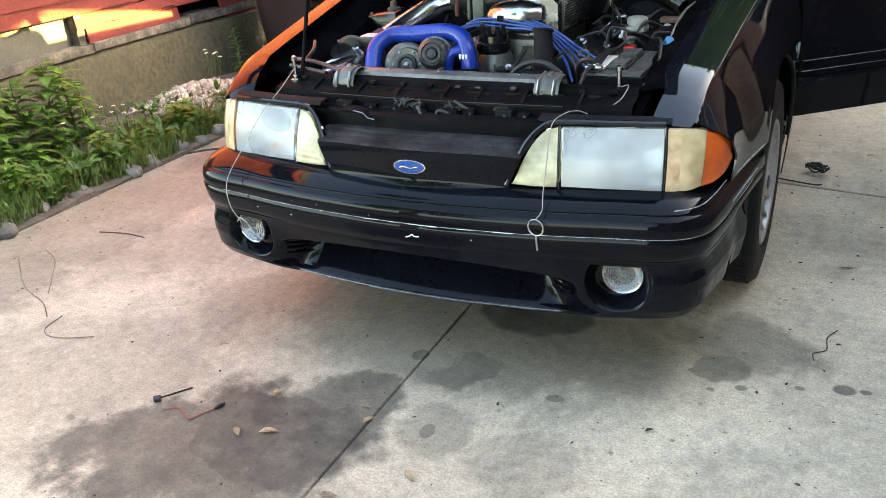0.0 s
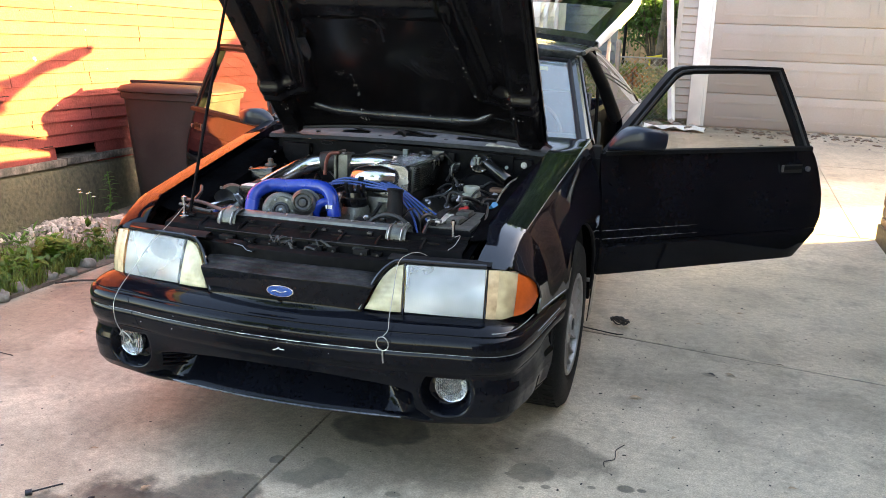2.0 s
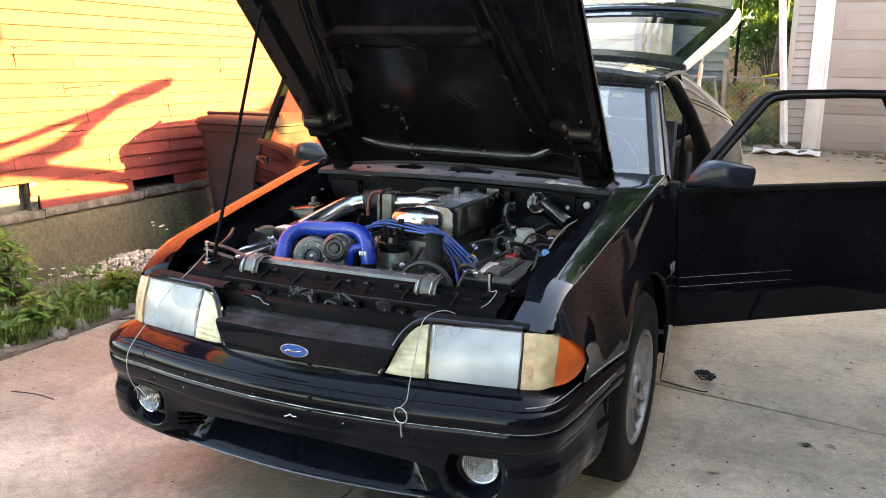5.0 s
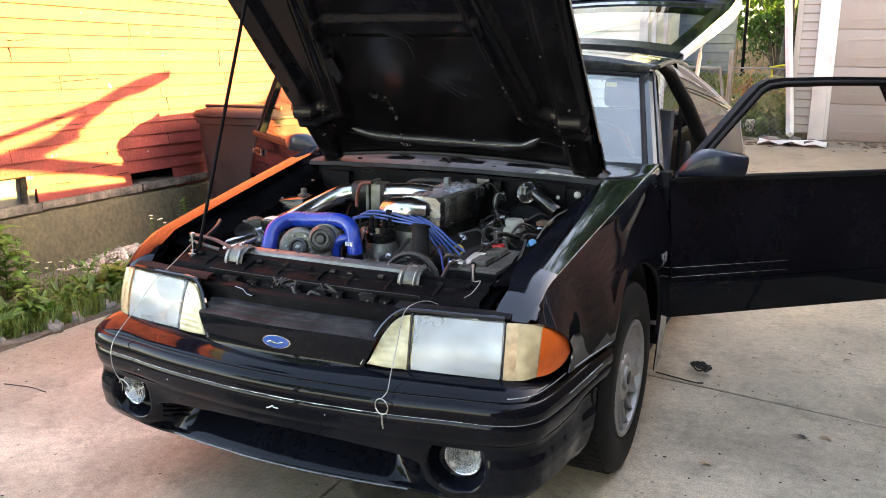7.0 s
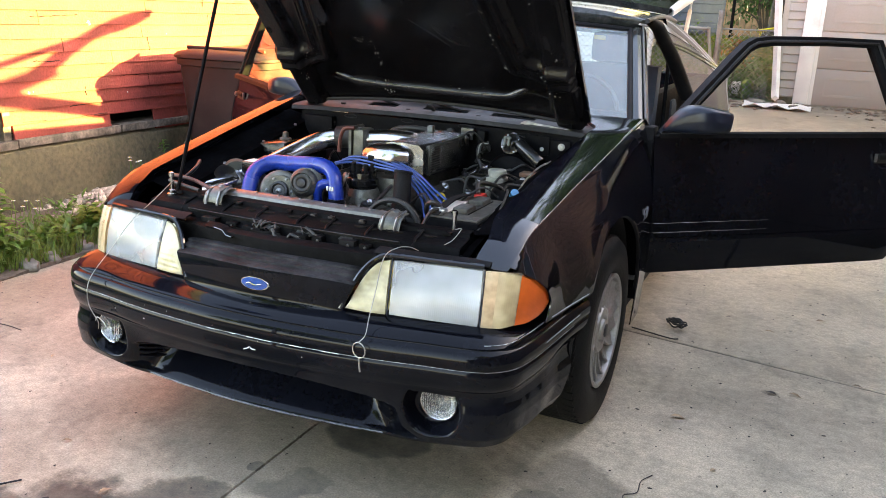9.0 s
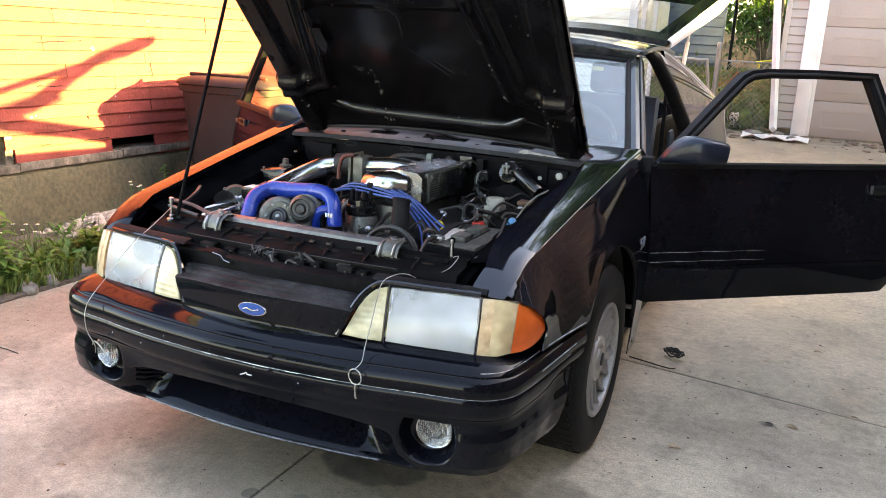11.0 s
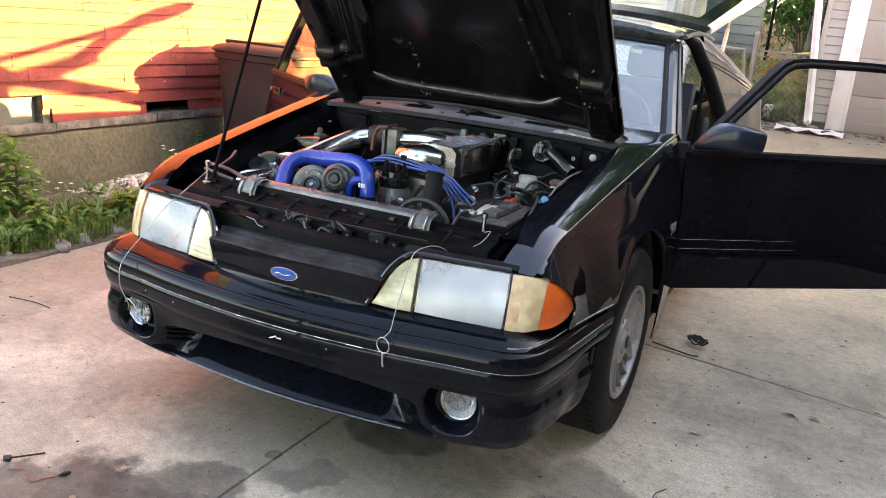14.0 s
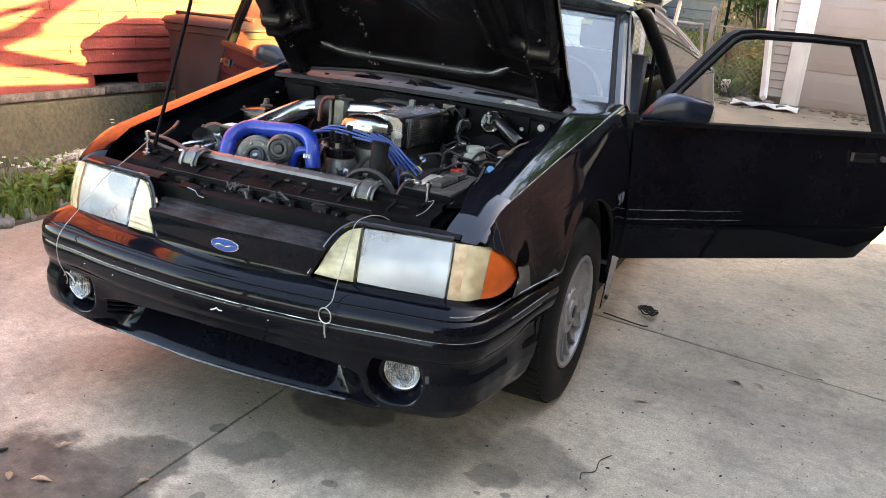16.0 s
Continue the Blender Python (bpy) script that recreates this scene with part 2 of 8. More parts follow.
OLDWOOD = mat("weathered_grey_timber", (0.12, 0.10, 0.085), 0.85, vary=0.4, scale=14, bump=0.5, bscale=60)
# grey cement, its base darkened to stand for shade on the panel
GREYPANEL = mat("shade_dark_cement_panel", (0.095, 0.095, 0.082), 0.8, vary=0.15, bump=0.2)
# near-black colour holds the shade of gaps, holes and splits; also dark paint chips
DARKVOID = mat("void_shade_and_chip_black", (0.012, 0.011, 0.010), 0.95, spec=0.05)
BINPL = mat("dark_brown_bin_plastic", (0.027, 0.025, 0.027), 0.5, vary=0.15, scale=4, bump=0.15, bscale=150, spec=0.2, dust=((0.09, 0.085, 0.08), 9, 0.12))
BRICKRED = mat("weathered_brown_brick", (0.17, 0.115, 0.085), 0.9, vary=0.3, scale=8, bump=0.5, bscale=70, rand=0.25)
MORTAR = mat("grey_mortar", (0.16, 0.122, 0.098), 0.95, vary=0.2, bump=0.5, bscale=90)
STUCCO = mat("tan_stucco", (0.21, 0.185, 0.16), 0.9, vary=0.2, scale=2, bump=0.6, bscale=80)
SIDING = mat("beige_vinyl_siding", (0.310, 0.292, 0.276), 0.55, vary=0.05, scale=2, rand=0.03)
GDOOR = mat("beige_garage_door_paint", (0.270, 0.252, 0.238), 0.5, vary=0.05, scale=2)
WTRIM = mat("white_painted_trim", (0.60, 0.61, 0.62), 0.5, vary=0.08, scale=5)
GREYSIDE = mat("blue_grey_vinyl_siding", (0.105, 0.14, 0.21), 0.6, vary=0.08)
CREAMSIDE = mat("cream_vinyl_siding", (0.88, 0.88, 0.80), 0.6, vary=0.06)
TANWOOD = mat("tan_fence_timber", (0.40, 0.26, 0.16), 0.8, vary=0.2, bump=0.2)
ROOFING = mat("dark_roof_shingle", (0.06, 0.055, 0.05), 0.9, vary=0.3, bump=0.5)
GALV = mat("galvanised_fence_wire", (0.24, 0.24, 0.23), 0.5, metal=0.4, vary=0.15)
GRASS = mat("grass_blade_green", (0.13, 0.20, 0.045), 0.6, vary=0.35, scale=30)
LAWN = mat("patchy_lawn", (0.06, 0.11, 0.03), 0.95, vary=0.3, scale=2.5, bump=0.7, bscale=80, second=(0.14, 0.10, 0.07), mix_at=0.5)
LEAF = mat("weed_leaf_green", (0.105, 0.205, 0.035), 0.5, vary=0.3, scale=20, rand=0.2)
TREELEAF = mat("tree_leaf_green", (0.055, 0.125, 0.020), 0.55, vary=0.35, scale=3)


def thin_leaf(m, color, share):
    """Lets part of the light pass through a leaf."""
    n, l = m.node_tree.nodes, m.node_tree.links
    tr = n.new("ShaderNodeBsdfTranslucent")
    tr.inputs["Color"].default_value = (*color, 1)
    mx = n.new("ShaderNodeMixShader")
    mx.inputs["Fac"].default_value = share
    l.new(n["Principled BSDF"].outputs["BSDF"], mx.inputs[1]), l.new(tr.outputs["BSDF"], mx.inputs[2])
    l.new(mx.outputs["Shader"], n["Material Output"].inputs["Surface"])


thin_leaf(TREELEAF, (0.065, 0.14, 0.025), 0.3)
thin_leaf(LEAF, (0.14, 0.30, 0.03), 0.3)
thin_leaf(GRASS, (0.19, 0.27, 0.05), 0.3)
BARK = mat("tree_bark", (0.11, 0.085, 0.065), 0.95, vary=0.3, bump=0.8, bscale=25)
STONE = mat("pale_garden_stone", (0.19, 0.17, 0.145), 0.85, vary=0.25, scale=14, bump=0.4, bscale=60, rand=0.25)
GRAVEL = mat("pale_gravel", (0.47, 0.385, 0.32), 0.85, vary=0.25, scale=12, bump=0.3, bscale=70)
PETAL = mat("white_petal", (0.80, 0.80, 0.78), 0.6)
DEADLEAF = mat("dry_leaf", (0.40, 0.27, 0.16), 0.8, vary=0.25, scale=30, rand=0.3)
PALETWIG = mat("pale_dry_twig", (0.24, 0.185, 0.13), 0.8, vary=0.3)
TWIG = mat("dark_twig", (0.05, 0.04, 0.035), 0.8)
PINKCORD = mat("pink_cord", (0.55, 0.10, 0.14), 0.6)
YELLOWTOY = mat("yellow_slide_plastic", (0.75, 0.62, 0.03), 0.4)


def concrete():
    """Driveway concrete: pale slab with mottling, fine pits, small dark spots, damp and oily patches of their own
    shape, and painted shade by the bumper.
    """
    m = mat("driveway_concrete", (0.650, 0.520, 0.380), 0.84, vary=0.30, scale=2.1, bump=0.12, bscale=170, second=(0.43, 0.345, 0.25), mix_at=0.46, dust=((0.20, 0.17, 0.13), 3.6, 0.70))
    n, l = m.node_tree.nodes, m.node_tree.links
    b = n["Principled BSDF"]
    src = b.inputs["Base Color"].links[0].from_socket
    geo = n.new("ShaderNodeNewGeometry")
    warp = n.new("ShaderNodeTexNoise")
    warp.inputs["Scale"].default_value, warp.inputs["Detail"].default_value, warp.inputs["Roughness"].default_value = 4.0, 8, 0.62
    l.new(geo.outputs["Position"], warp.inputs["Vector"])
    off = n.new("ShaderNodeVectorMath")
    off.operation = "SUBTRACT"
    l.new(warp.outputs["Color"], off.inputs[0])
    off.inputs[1].default_value = (0.5, 0.5, 0.5)
    total = None
    # x, y, half width, half depth, strength, wobble
    # the patch at (0.05, 0.24) mixes stain with the bumper's painted ground shade
    for x, y, w, d, s, k in ((-0.22, -0.40, 0.25, 0.22, 0.93, 0.45), (-0.40, -0.58, 0.26, 0.20, 0.82, 0.6), (-0.09, -0.20, 0.13, 0.13, 0.82, 0.3), (-0.10, -0.75, 0.35, 0.20, 0.6, 0.5), (-0.03, 0.04, 0.022, 0.028, 0.85, 0.06), (0.13, 0.01, 0.085, 0.11, 0.72, 0.3), (0.16, -0.26, 0.09, 0.10, 0.40, 0.2), (0.14, -0.27, 0.02, 0.03, 0.7, 0.05), (0.20, 0.35, 0.17, 0.13, 0.94, 0.14), (0.45, 0.17, 0.16, 0.08, 0.45, 0.5), (0.39, -0.30, 0.12, 0.10, 0.25, 0.3), (0.78, 0.35, 0.16, 0.14, 0.55, 0.35), (0.39, -0.04, 0.022, 0.016, 0.6, 0.05),
                             (1.03, 0.23, 0.025, 0.022, 0.8, 0.04), (1.075, 0.235, 0.013, 0.010, 0.8, 0.02), (0.93, 0.205, 0.012, 0.008, 0.6, 0.02), (0.672, 0.202, 0.010, 0.008, 0.75, 0.02), (0.728, 0.132, 0.009, 0.007, 0.7, 0.02), (0.784, 0.326, 0.009, 0.009, 0.75, 0.02), (0.705, 0.383, 0.011, 0.008, 0.7, 0.03), (0.80, 0.16, 0.015, 0.011, 0.7, 0.03), (0.75, 0.23, 0.075, 0.055, 0.72, 0.22), (1.28, 1.30, 0.03, 0.02, 0.5, 0.03), (1.5, 1.1, 0.5, 0.2, 0.22, 0.4), (0.05, 0.24, 0.60, 0.32, 0.55, 0.45), (-0.5, 0.15, 0.35, 0.22, 0.30, 0.4), (-0.012, -0.35, 0.0045, 0.85, 0.52, 0.018), (-0.9, -0.3, 0.35, 0.25, 0.22, 0.4), (-1.3, 0.5, 0.3, 0.4, 0.20, 0.4), (-1.72, 0.8, 0.30, 1.8, 0.46, 0.6), (1.4, 7.7, 3.2, 1.5, 0.50, 0.9), (1.2, 8.9, 1.6, 0.32, 0.62, 0.5)):
        wob = n.new("ShaderNodeVectorMath")
        wob.operation = "MULTIPLY_ADD"
        l.new(off.outputs["Vector"], wob.inputs[0])
        wob.inputs[1].default_value = (k, k, 0)
        l.new(geo.outputs["Position"], wob.inputs[2])
        mp = n.new("ShaderNodeMapping")
        mp.vector_type = "POINT"
        mp.inputs["Scale"].default_value = (1 / w, 1 / d, 0)
        mp.inputs["Location"].default_value = (-x / w, -y / d, 0)
        l.new(wob.outputs["Vector"], mp.inputs["Vector"])
        ln = n.new("ShaderNodeVectorMath")
        ln.operation = "LENGTH"
        l.new(mp.outputs["Vector"], ln.inputs[0])
        mr = n.new("ShaderNodeMapRange")
        mr.interpolation_type = "SMOOTHSTEP"
        mr.inputs["From Min"].default_value, mr.inputs["From Max"].default_value = 1.25, 0.85
        mr.inputs["To Max"].default_value = s
        l.new(ln.outputs["Value"], mr.inputs["Value"])
        if total is None:
            total = mr.outputs["Result"]
        else:
            mxn = n.new("ShaderNodeMath")
            mxn.operation = "MAXIMUM"
            l.new(total, mxn.inputs[0]), l.new(mr.outputs["Result"], mxn.inputs[1])
            total = mxn.outputs["Value"]
    # dirt along the slanting cross joint
    jw = n.new("ShaderNodeVectorMath")
    jw.operation = "MULTIPLY_ADD"
    l.new(off.outputs["Vector"], jw.inputs[0])
    jw.inputs[1].default_value = (0.012, 0.012, 0)
    l.new(geo.outputs["Position"], jw.inputs[2])
    jd = n.new("ShaderNodeVectorMath")
    jd.operation = "DOT_PRODUCT"
    jd.inputs[1].default_value = (0.165, 1, 0)
    l.new(jw.outputs["Vector"], jd.inputs[0])
    jo = n.new("ShaderNodeMath")
    jo.operation, jo.inputs[1].default_value = "SUBTRACT", 1.780
    l.new(jd.outputs["Value"], jo.inputs[0])
    ja = n.new("ShaderNodeMath")
    ja.operation = "ABSOLUTE"
    l.new(jo.outputs["Value"], ja.inputs[0])
    jm = n.new("ShaderNodeMapRange")
    jm.inputs["From Min"].default_value, jm.inputs["From Max"].default_value, jm.inputs["To Max"].default_value = 0.011, 0.005, 0.9
    l.new(ja.outputs["Value"], jm.inputs["Value"])
    jx = n.new("ShaderNodeMath")
    jx.operation = "MAXIMUM"
    l.new(total, jx.inputs[0]), l.new(jm.outputs["Result"], jx.inputs[1])
    total = jx.outputs["Value"]
    grit = n.new("ShaderNodeTexNoise")
    grit.inputs["Scale"].default_value, grit.inputs["Detail"].default_value, grit.inputs["Roughness"].default_value = 30.0, 10, 0.88
    l.new(geo.outputs["Position"], grit.inputs["Vector"])
    gr = n.new("ShaderNodeMapRange")
    gr.inputs["From Min"].default_value, gr.inputs["From Max"].default_value = 0.32, 0.68
    gr.inputs["To Min"].default_value, gr.inputs["To Max"].default_value = 0.56, 1.24
    l.new(grit.outputs["Fac"], gr.inputs["Value"])
    gmul = n.new("ShaderNodeVectorMath")
    gmul.operation = "SCALE"
    l.new(src, gmul.inputs[0]), l.new(gr.outputs["Result"], gmul.inputs["Scale"])
    src = gmul.outputs["Vector"]
    # damp and oil soak in unevenly; the painted bumper shade breaks up alike
    soak = n.new("ShaderNodeTexNoise")
    soak.inputs["Scale"].default_value, soak.inputs["Detail"].default_value, soak.inputs["Roughness"].default_value = 9.0, 8, 0.7
    l.new(geo.outputs["Position"], soak.inputs["Vector"])
    sk = n.new("ShaderNodeMapRange")
    sk.inputs["From Min"].default_value, sk.inputs["From Max"].default_value = 0.3, 0.65
    sk.inputs["To Min"].default_value, sk.inputs["To Max"].default_value = 0.80, 1.10
    l.new(soak.outputs["Fac"], sk.inputs["Value"])
    sm = n.new("ShaderNodeMath")
    sm.operation, sm.use_clamp = "MULTIPLY", True
    l.new(total, sm.inputs[0]), l.new(sk.outputs["Result"], sm.inputs[1])
    total = sm.outputs["Value"]
    # specks
    vo = n.new("ShaderNodeTexVoronoi")
    vo.inputs["Scale"].default_value, vo.inputs["Randomness"].default_value = 16.0, 1.0
    l.new(geo.outputs["Position"], vo.inputs["Vector"])
    sp = n.new("ShaderNodeMapRange")
    sp.inputs["From Min"].default_value, sp.inputs["From Max"].default_value = 0.13, 0.07
    sp.inputs["To Max"].default_value = 0.55
    l.new(vo.outputs["Distance"], sp.inputs["Value"])
    gate = n.new("ShaderNodeTexNoise")
    gate.inputs["Scale"].default_value = 2.2
    l.new(geo.outputs["Position"], gate.inputs["Vector"])
    gm = n.new("ShaderNodeMapRange")
    gm.inputs["From Min"].default_value, gm.inputs["From Max"].default_value = 0.48, 0.62
    l.new(gate.outputs["Fac"], gm.inputs["Value"])
    spm = n.new("ShaderNodeMath")
    spm.operation = "MULTIPLY"
    l.new(sp.outputs["Result"], spm.inputs[0]), l.new(gm.outputs["Result"], spm.inputs[1])
    allm = n.new("ShaderNodeMath")
    allm.operation = "MAXIMUM"
    l.new(total, allm.inputs[0]), l.new(spm.outputs["Value"], allm.inputs[1])
    mx = n.new("ShaderNodeMix")
    mx.data_type = "RGBA"
    l.new(allm.outputs["Value"], mx.inputs["Factor"]), l.new(src, mx.inputs["A"])
    mx.inputs["B"].default_value = (0.050, 0.044, 0.032, 1)
    l.new(mx.outputs["Result"], b.inputs["Base Color"])
    rsrc = b.inputs["Roughness"].links[0].from_socket
    rm = n.new("ShaderNodeMix")
    rm.data_type = "FLOAT"
    l.new(total, rm.inputs["Factor"]), l.new(rsrc, rm.inputs["A"])
    rm.inputs["B"].default_value = 0.68
    l.new(rm.outputs["Result"], b.inputs["Roughness"])
    return m


CONC = concrete()


# ---- mesh helpers ----
def link(name, bm, material, smooth=40):
    me = bpy.data.meshes.new(name)
    bmesh.ops.recalc_face_normals(bm, faces=bm.faces)
    bm.to_mesh(me)
    bm.free()
    if smooth:
        me.shade_smooth()
        me.set_sharp_from_angle(angle=radians(smooth))
    me.materials.append(material)
    return new(name, me)


def thing(name, base, label, category, group="", kind=""):
    ob = new(name)
    ob.empty_display_size = 0.1
    ob.matrix_basis = Matrix.Translation(base)
    return tagged(ob, label, category, group, kind)


def part(name, bm, material, parent, label="", smooth=40):
    """Links a bmesh, given in world places, as one mesh under a thing or under a part."""
    ob = link(name, bm, material, smooth)
    ob.parent = parent

    ob.matrix_parent_inverse = (parent.matrix_basis.inverted() if parent.parent is None else Matrix.Identity(4))
    return tagged(ob, label)


def whole(name, bm, material, label, category, group="", kind="", smooth=40):
    return tagged(link(name, bm, material, smooth), label, category, group, kind)


def box(x0, x1, y0, y1, z0, z1, bevel=0.0, m=None, bm=None):
    bm = bm or bmesh.new()
    r = bmesh.ops.create_cube(bm, size=1, matrix=Matrix.LocRotScale(((x0 + x1) / 2, (y0 + y1) / 2, (z0 + z1) / 2), None, (abs(x1 - x0), abs(y1 - y0), abs(z1 - z0))))
    vs = r["verts"]
    if bevel:
        es = list({e for v in vs for e in v.link_edges})
        out = bmesh.ops.bevel(bm, geom=es, offset=bevel, segments=2, affect="EDGES", profile=0.6)
        vs = list({v for f in out["faces"] for v in f.verts} | {v for v in vs if v.is_valid})
    if m is not None:
        bmesh.ops.transform(bm, matrix=m, verts=vs)
    return bm


def ring_basis(d):
    d = d.normalized()
    a = Vector((0, 0, 1)) if abs(d.z) < 0.9 else Vector((1, 0, 0))
    u = d.cross(a).normalized()
    return u, d.cross(u).normalized()


def tube(path, radius, segs=10, bm=None, caps=True):
    """A swept round tube; radius is a number or one for each point."""
    bm = bm or bmesh.new()
    pts = [Vector(p) for p in path]
    rings = []
    u = None
    for i, p in enumerate(pts):
        d = (pts[min(i + 1, len(pts) - 1)] - pts[max(i - 1, 0)])
        if u is None:
            u, w = ring_basis(d)
        else:
            dn = d.normalized()
            u = (u - dn * u.dot(dn)).normalized()
            w = dn.cross(u)
        r = radius[i] if isinstance(radius, (list, tuple)) else radius
        rings.append([bm.verts.new(p + r * (math.cos(2 * math.pi * k / segs) * u + math.sin(2 * math.pi * k / segs) * w)) for k in range(segs)])
    for a, b in zip(rings, rings[1:]):
        for k in range(segs):
            bm.faces.new((a[k], a[(k + 1) % segs], b[(k + 1) % segs], b[k]))
    if caps:
        bm.faces.new(rings[0][::-1]), bm.faces.new(rings[-1])
    return bm


def curve(path, n=6):
    """Catmull-Rom through the points."""
    P = [Vector(p) for p in path]
    P = [2 * P[0] - P[1]] + P + [2 * P[-1] - P[-2]]
    out = []
    for i in range(1, len(P) - 2):
        for k in range(n):
            t = k / n
            a, b, c, d = P[i - 1], P[i], P[i + 1], P[i + 2]
            out.append(0.5 * (2 * b + (c - a) * t + (2 * a - 5 * b + 4 * c - d) * t * t + (3 * b - a - 3 * c + d) * t ** 3))
    out.append(P[-2])
    return out


def revolve(profile, m, segs=32, bm=None, closed=False):
    """Turns (radius, height) pairs about the local z axis."""
    bm = bm or bmesh.new()
    rings = [[bm.verts.new(m @ Vector((r * math.cos(2 * math.pi * k / segs), r * math.sin(2 * math.pi * k / segs), h))) for k in range(segs)] for r, h in profile]
    pairs = list(zip(rings, rings[1:])) + ([(rings[-1], rings[0])] if closed else [])
    for a, b in pairs:
        for k in range(segs):
            bm.faces.new((a[k], a[(k + 1) % segs], b[(k + 1) % segs], b[k]))
    if not closed:
        bm.faces.new(rings[0][::-1]), bm.faces.new(rings[-1])
    return bm


def cyl(a, b, r, segs=20, r2=None, bm=None):
    return tube([a, b], [r, r if r2 is None else r2], segs, bm)


def sheet(rows, thick=0.0, way=None, bm=None, wrap=False):
    """A surface through rows of points; with thick, a closed shell set back along way (or along its own normals)."""
    bm = bm or bmesh.new()
    V = [[bm.verts.new(p) for p in r] for r in rows]
    for i in range(len(V) - 1):
        for j in range(len(V[0]) - 1):
            bm.faces.new((V[i][j], V[i][j + 1], V[i + 1][j + 1], V[i + 1][j]))
    if thick:
        bm.normal_update()
        if way is None:
            off = {v: -v.normal * thick for r in V for v in r}
        else:
            off = {v: Vector(way) * thick for r in V for v in r}
        B = [[bm.verts.new(v.co + off[v]) for v in r] for r in V]
        nr, nc = len(V), len(V[0])
        for i in range(nr - 1):
            for j in range(nc - 1):
                bm.faces.new((B[i][j], B[i + 1][j], B[i + 1][j + 1], B[i][j + 1]))
        rim = [(0, j) for j in range(nc)] + [(i, nc - 1) for i in range(1, nr)] + [(nr - 1, j) for j in range(nc - 2, -1, -1)] + [(i, 0) for i in range(nr - 2, 0, -1)]
        for (i, j), (k, m2) in zip(rim, rim[1:] + rim[:1]):
            bm.faces.new((V[i][j], B[i][j], B[k][m2], V[k][m2]))
    return bm


def slab(outline, thick, m, bm=None, hole=None, bevel=0.0):
    """A flat plate: an outline in local x, y, from local z 0 to thick, with an optional hole of as many points."""
    bm = bm or bmesh.new()
    def loop(pts, h):
        return [bm.verts.new(m @ Vector((p[0], p[1], h))) for p in pts]
    a, b = loop(outline, 0), loop(outline, thick)
    n = len(outline)
    for k in range(n):
        bm.faces.new((a[k], a[(k + 1) % n], b[(k + 1) % n], b[k]))
    if hole:
        c, d = loop(hole, 0), loop(hole, thick)
        for k in range(n):
            q = (k + 1) % n
            bm.faces.new((c[k], d[k], d[q], c[q]))
            bm.faces.new((a[k], c[k], c[q], a[q]))
            bm.faces.new((b[k], b[q], d[q], d[k]))
    else:
        bm.faces.new(a[::-1]), bm.faces.new(b)
    return bm


def lerp(pts, t):
    """Linear interpolation through (t, value) pairs."""
    if t <= pts[0][0]:
        return pts[0][1]
    for (a, va), (b, vb) in zip(pts, pts[1:]):
        if t <= b:
            f = (t - a) / (b - a)
            return va + (vb - va) * f
    return pts[-1][1]


def ease(a, b, t):
    t = max(0.0, min(1.0, (t - a) / (b - a)))
    return t * t * (3 - 2 * t)


# ---- ground ----
def rise(y):
    """The drive climbs gently behind the car."""
    return 0.37 * ease(3.0, 9.6, y) + 0.62 * ease(10.0, 14.5, y)


def ground_sheet():
    bm = bmesh.new()
    xs = [-200, -40, -12, -6, -2.75, -2.4, -2.02, 0, 2.3, 4, 8, 14, 40, 200]
    ys = [-200, -40, -14, -6, -2] + [k * 1.0 for k in range(-1, 15)] + [14.5, 18, 40, 200]
    V = [[bm.verts.new((x, y, rise(y) - 0.045)) for x in xs] for y in ys]
    for i in range(len(ys) - 1):
        for j in range(len(xs) - 1):
            bm.faces.new((V[i][j], V[i][j + 1], V[i + 1][j + 1], V[i + 1][j]))
    return bm


whole("ground", ground_sheet(), LAWN, "patchy grass and soil yard around the drive", "ground", kind="structure")
drive = thing("driveway", (0, 0, 0), "worn pale concrete driveway slabs with oil stains", "driveway", kind="structure")


def drive_slab(x0, x1, y0, y1, skew0=0.0, skew1=0.0):
    """One slab with eased edges; skew0 and skew1 slant its two cross joints."""
    n = max(2, int((y1 - y0) / 0.25))
    g, rows = 0.0010, []
    edge = [(0.0, -0.10), (0.0, -0.004), (0.0035, 0.0)]
    cols = [(x0 + g + e, z) for e, z in edge] + [(x1 - g - e, z) for e, z in edge[::-1]]
    gy = 0.0038
    ys = [y0 + gy] + [y0 + gy + 0.008] + [y0 + (y1 - y0) * k / n for k in range(1, n)] + [y1 - gy - 0.008, y1 - gy]
    for i, y in enumerate(ys):
        end = i in (0, len(ys) - 1)
        f = (y - y0) / (y1 - y0)
        rows.append([(x, y + x * (skew0 * (1 - f) + skew1 * f), rise(y) + (min(z, -0.007) if end else z)) for x, z in cols])
    bm = sheet(rows)
    nc = len(cols)
    bm.verts.ensure_lookup_table()
    bm.faces.new([bm.verts[k] for k in range(nc)][::-1])
    bm.faces.new([bm.verts[len(bm.verts) - nc + k] for k in range(nc)])
    for at in (0, len(ys) - 1):    # end walls down into the joint
        top = [bm.verts[at * nc + k] for k in range(nc)]
        low = [bm.verts.new((v.co.x, v.co.y, v.co.z - 0.09)) for v in top[1:-1]]
        for k in range(len(low) - 1):
            bm.faces.new((top[k + 1], top[k + 2], low[k + 1], low[k]))
        bm.verts.ensure_lookup_table()
    return bm


CROSS = [(-7.0, 0), (-4.4, 0), (-1.75, 0), (1.780, -0.165), (4.35, 0), (6.9, 0), (9.15, 0)]
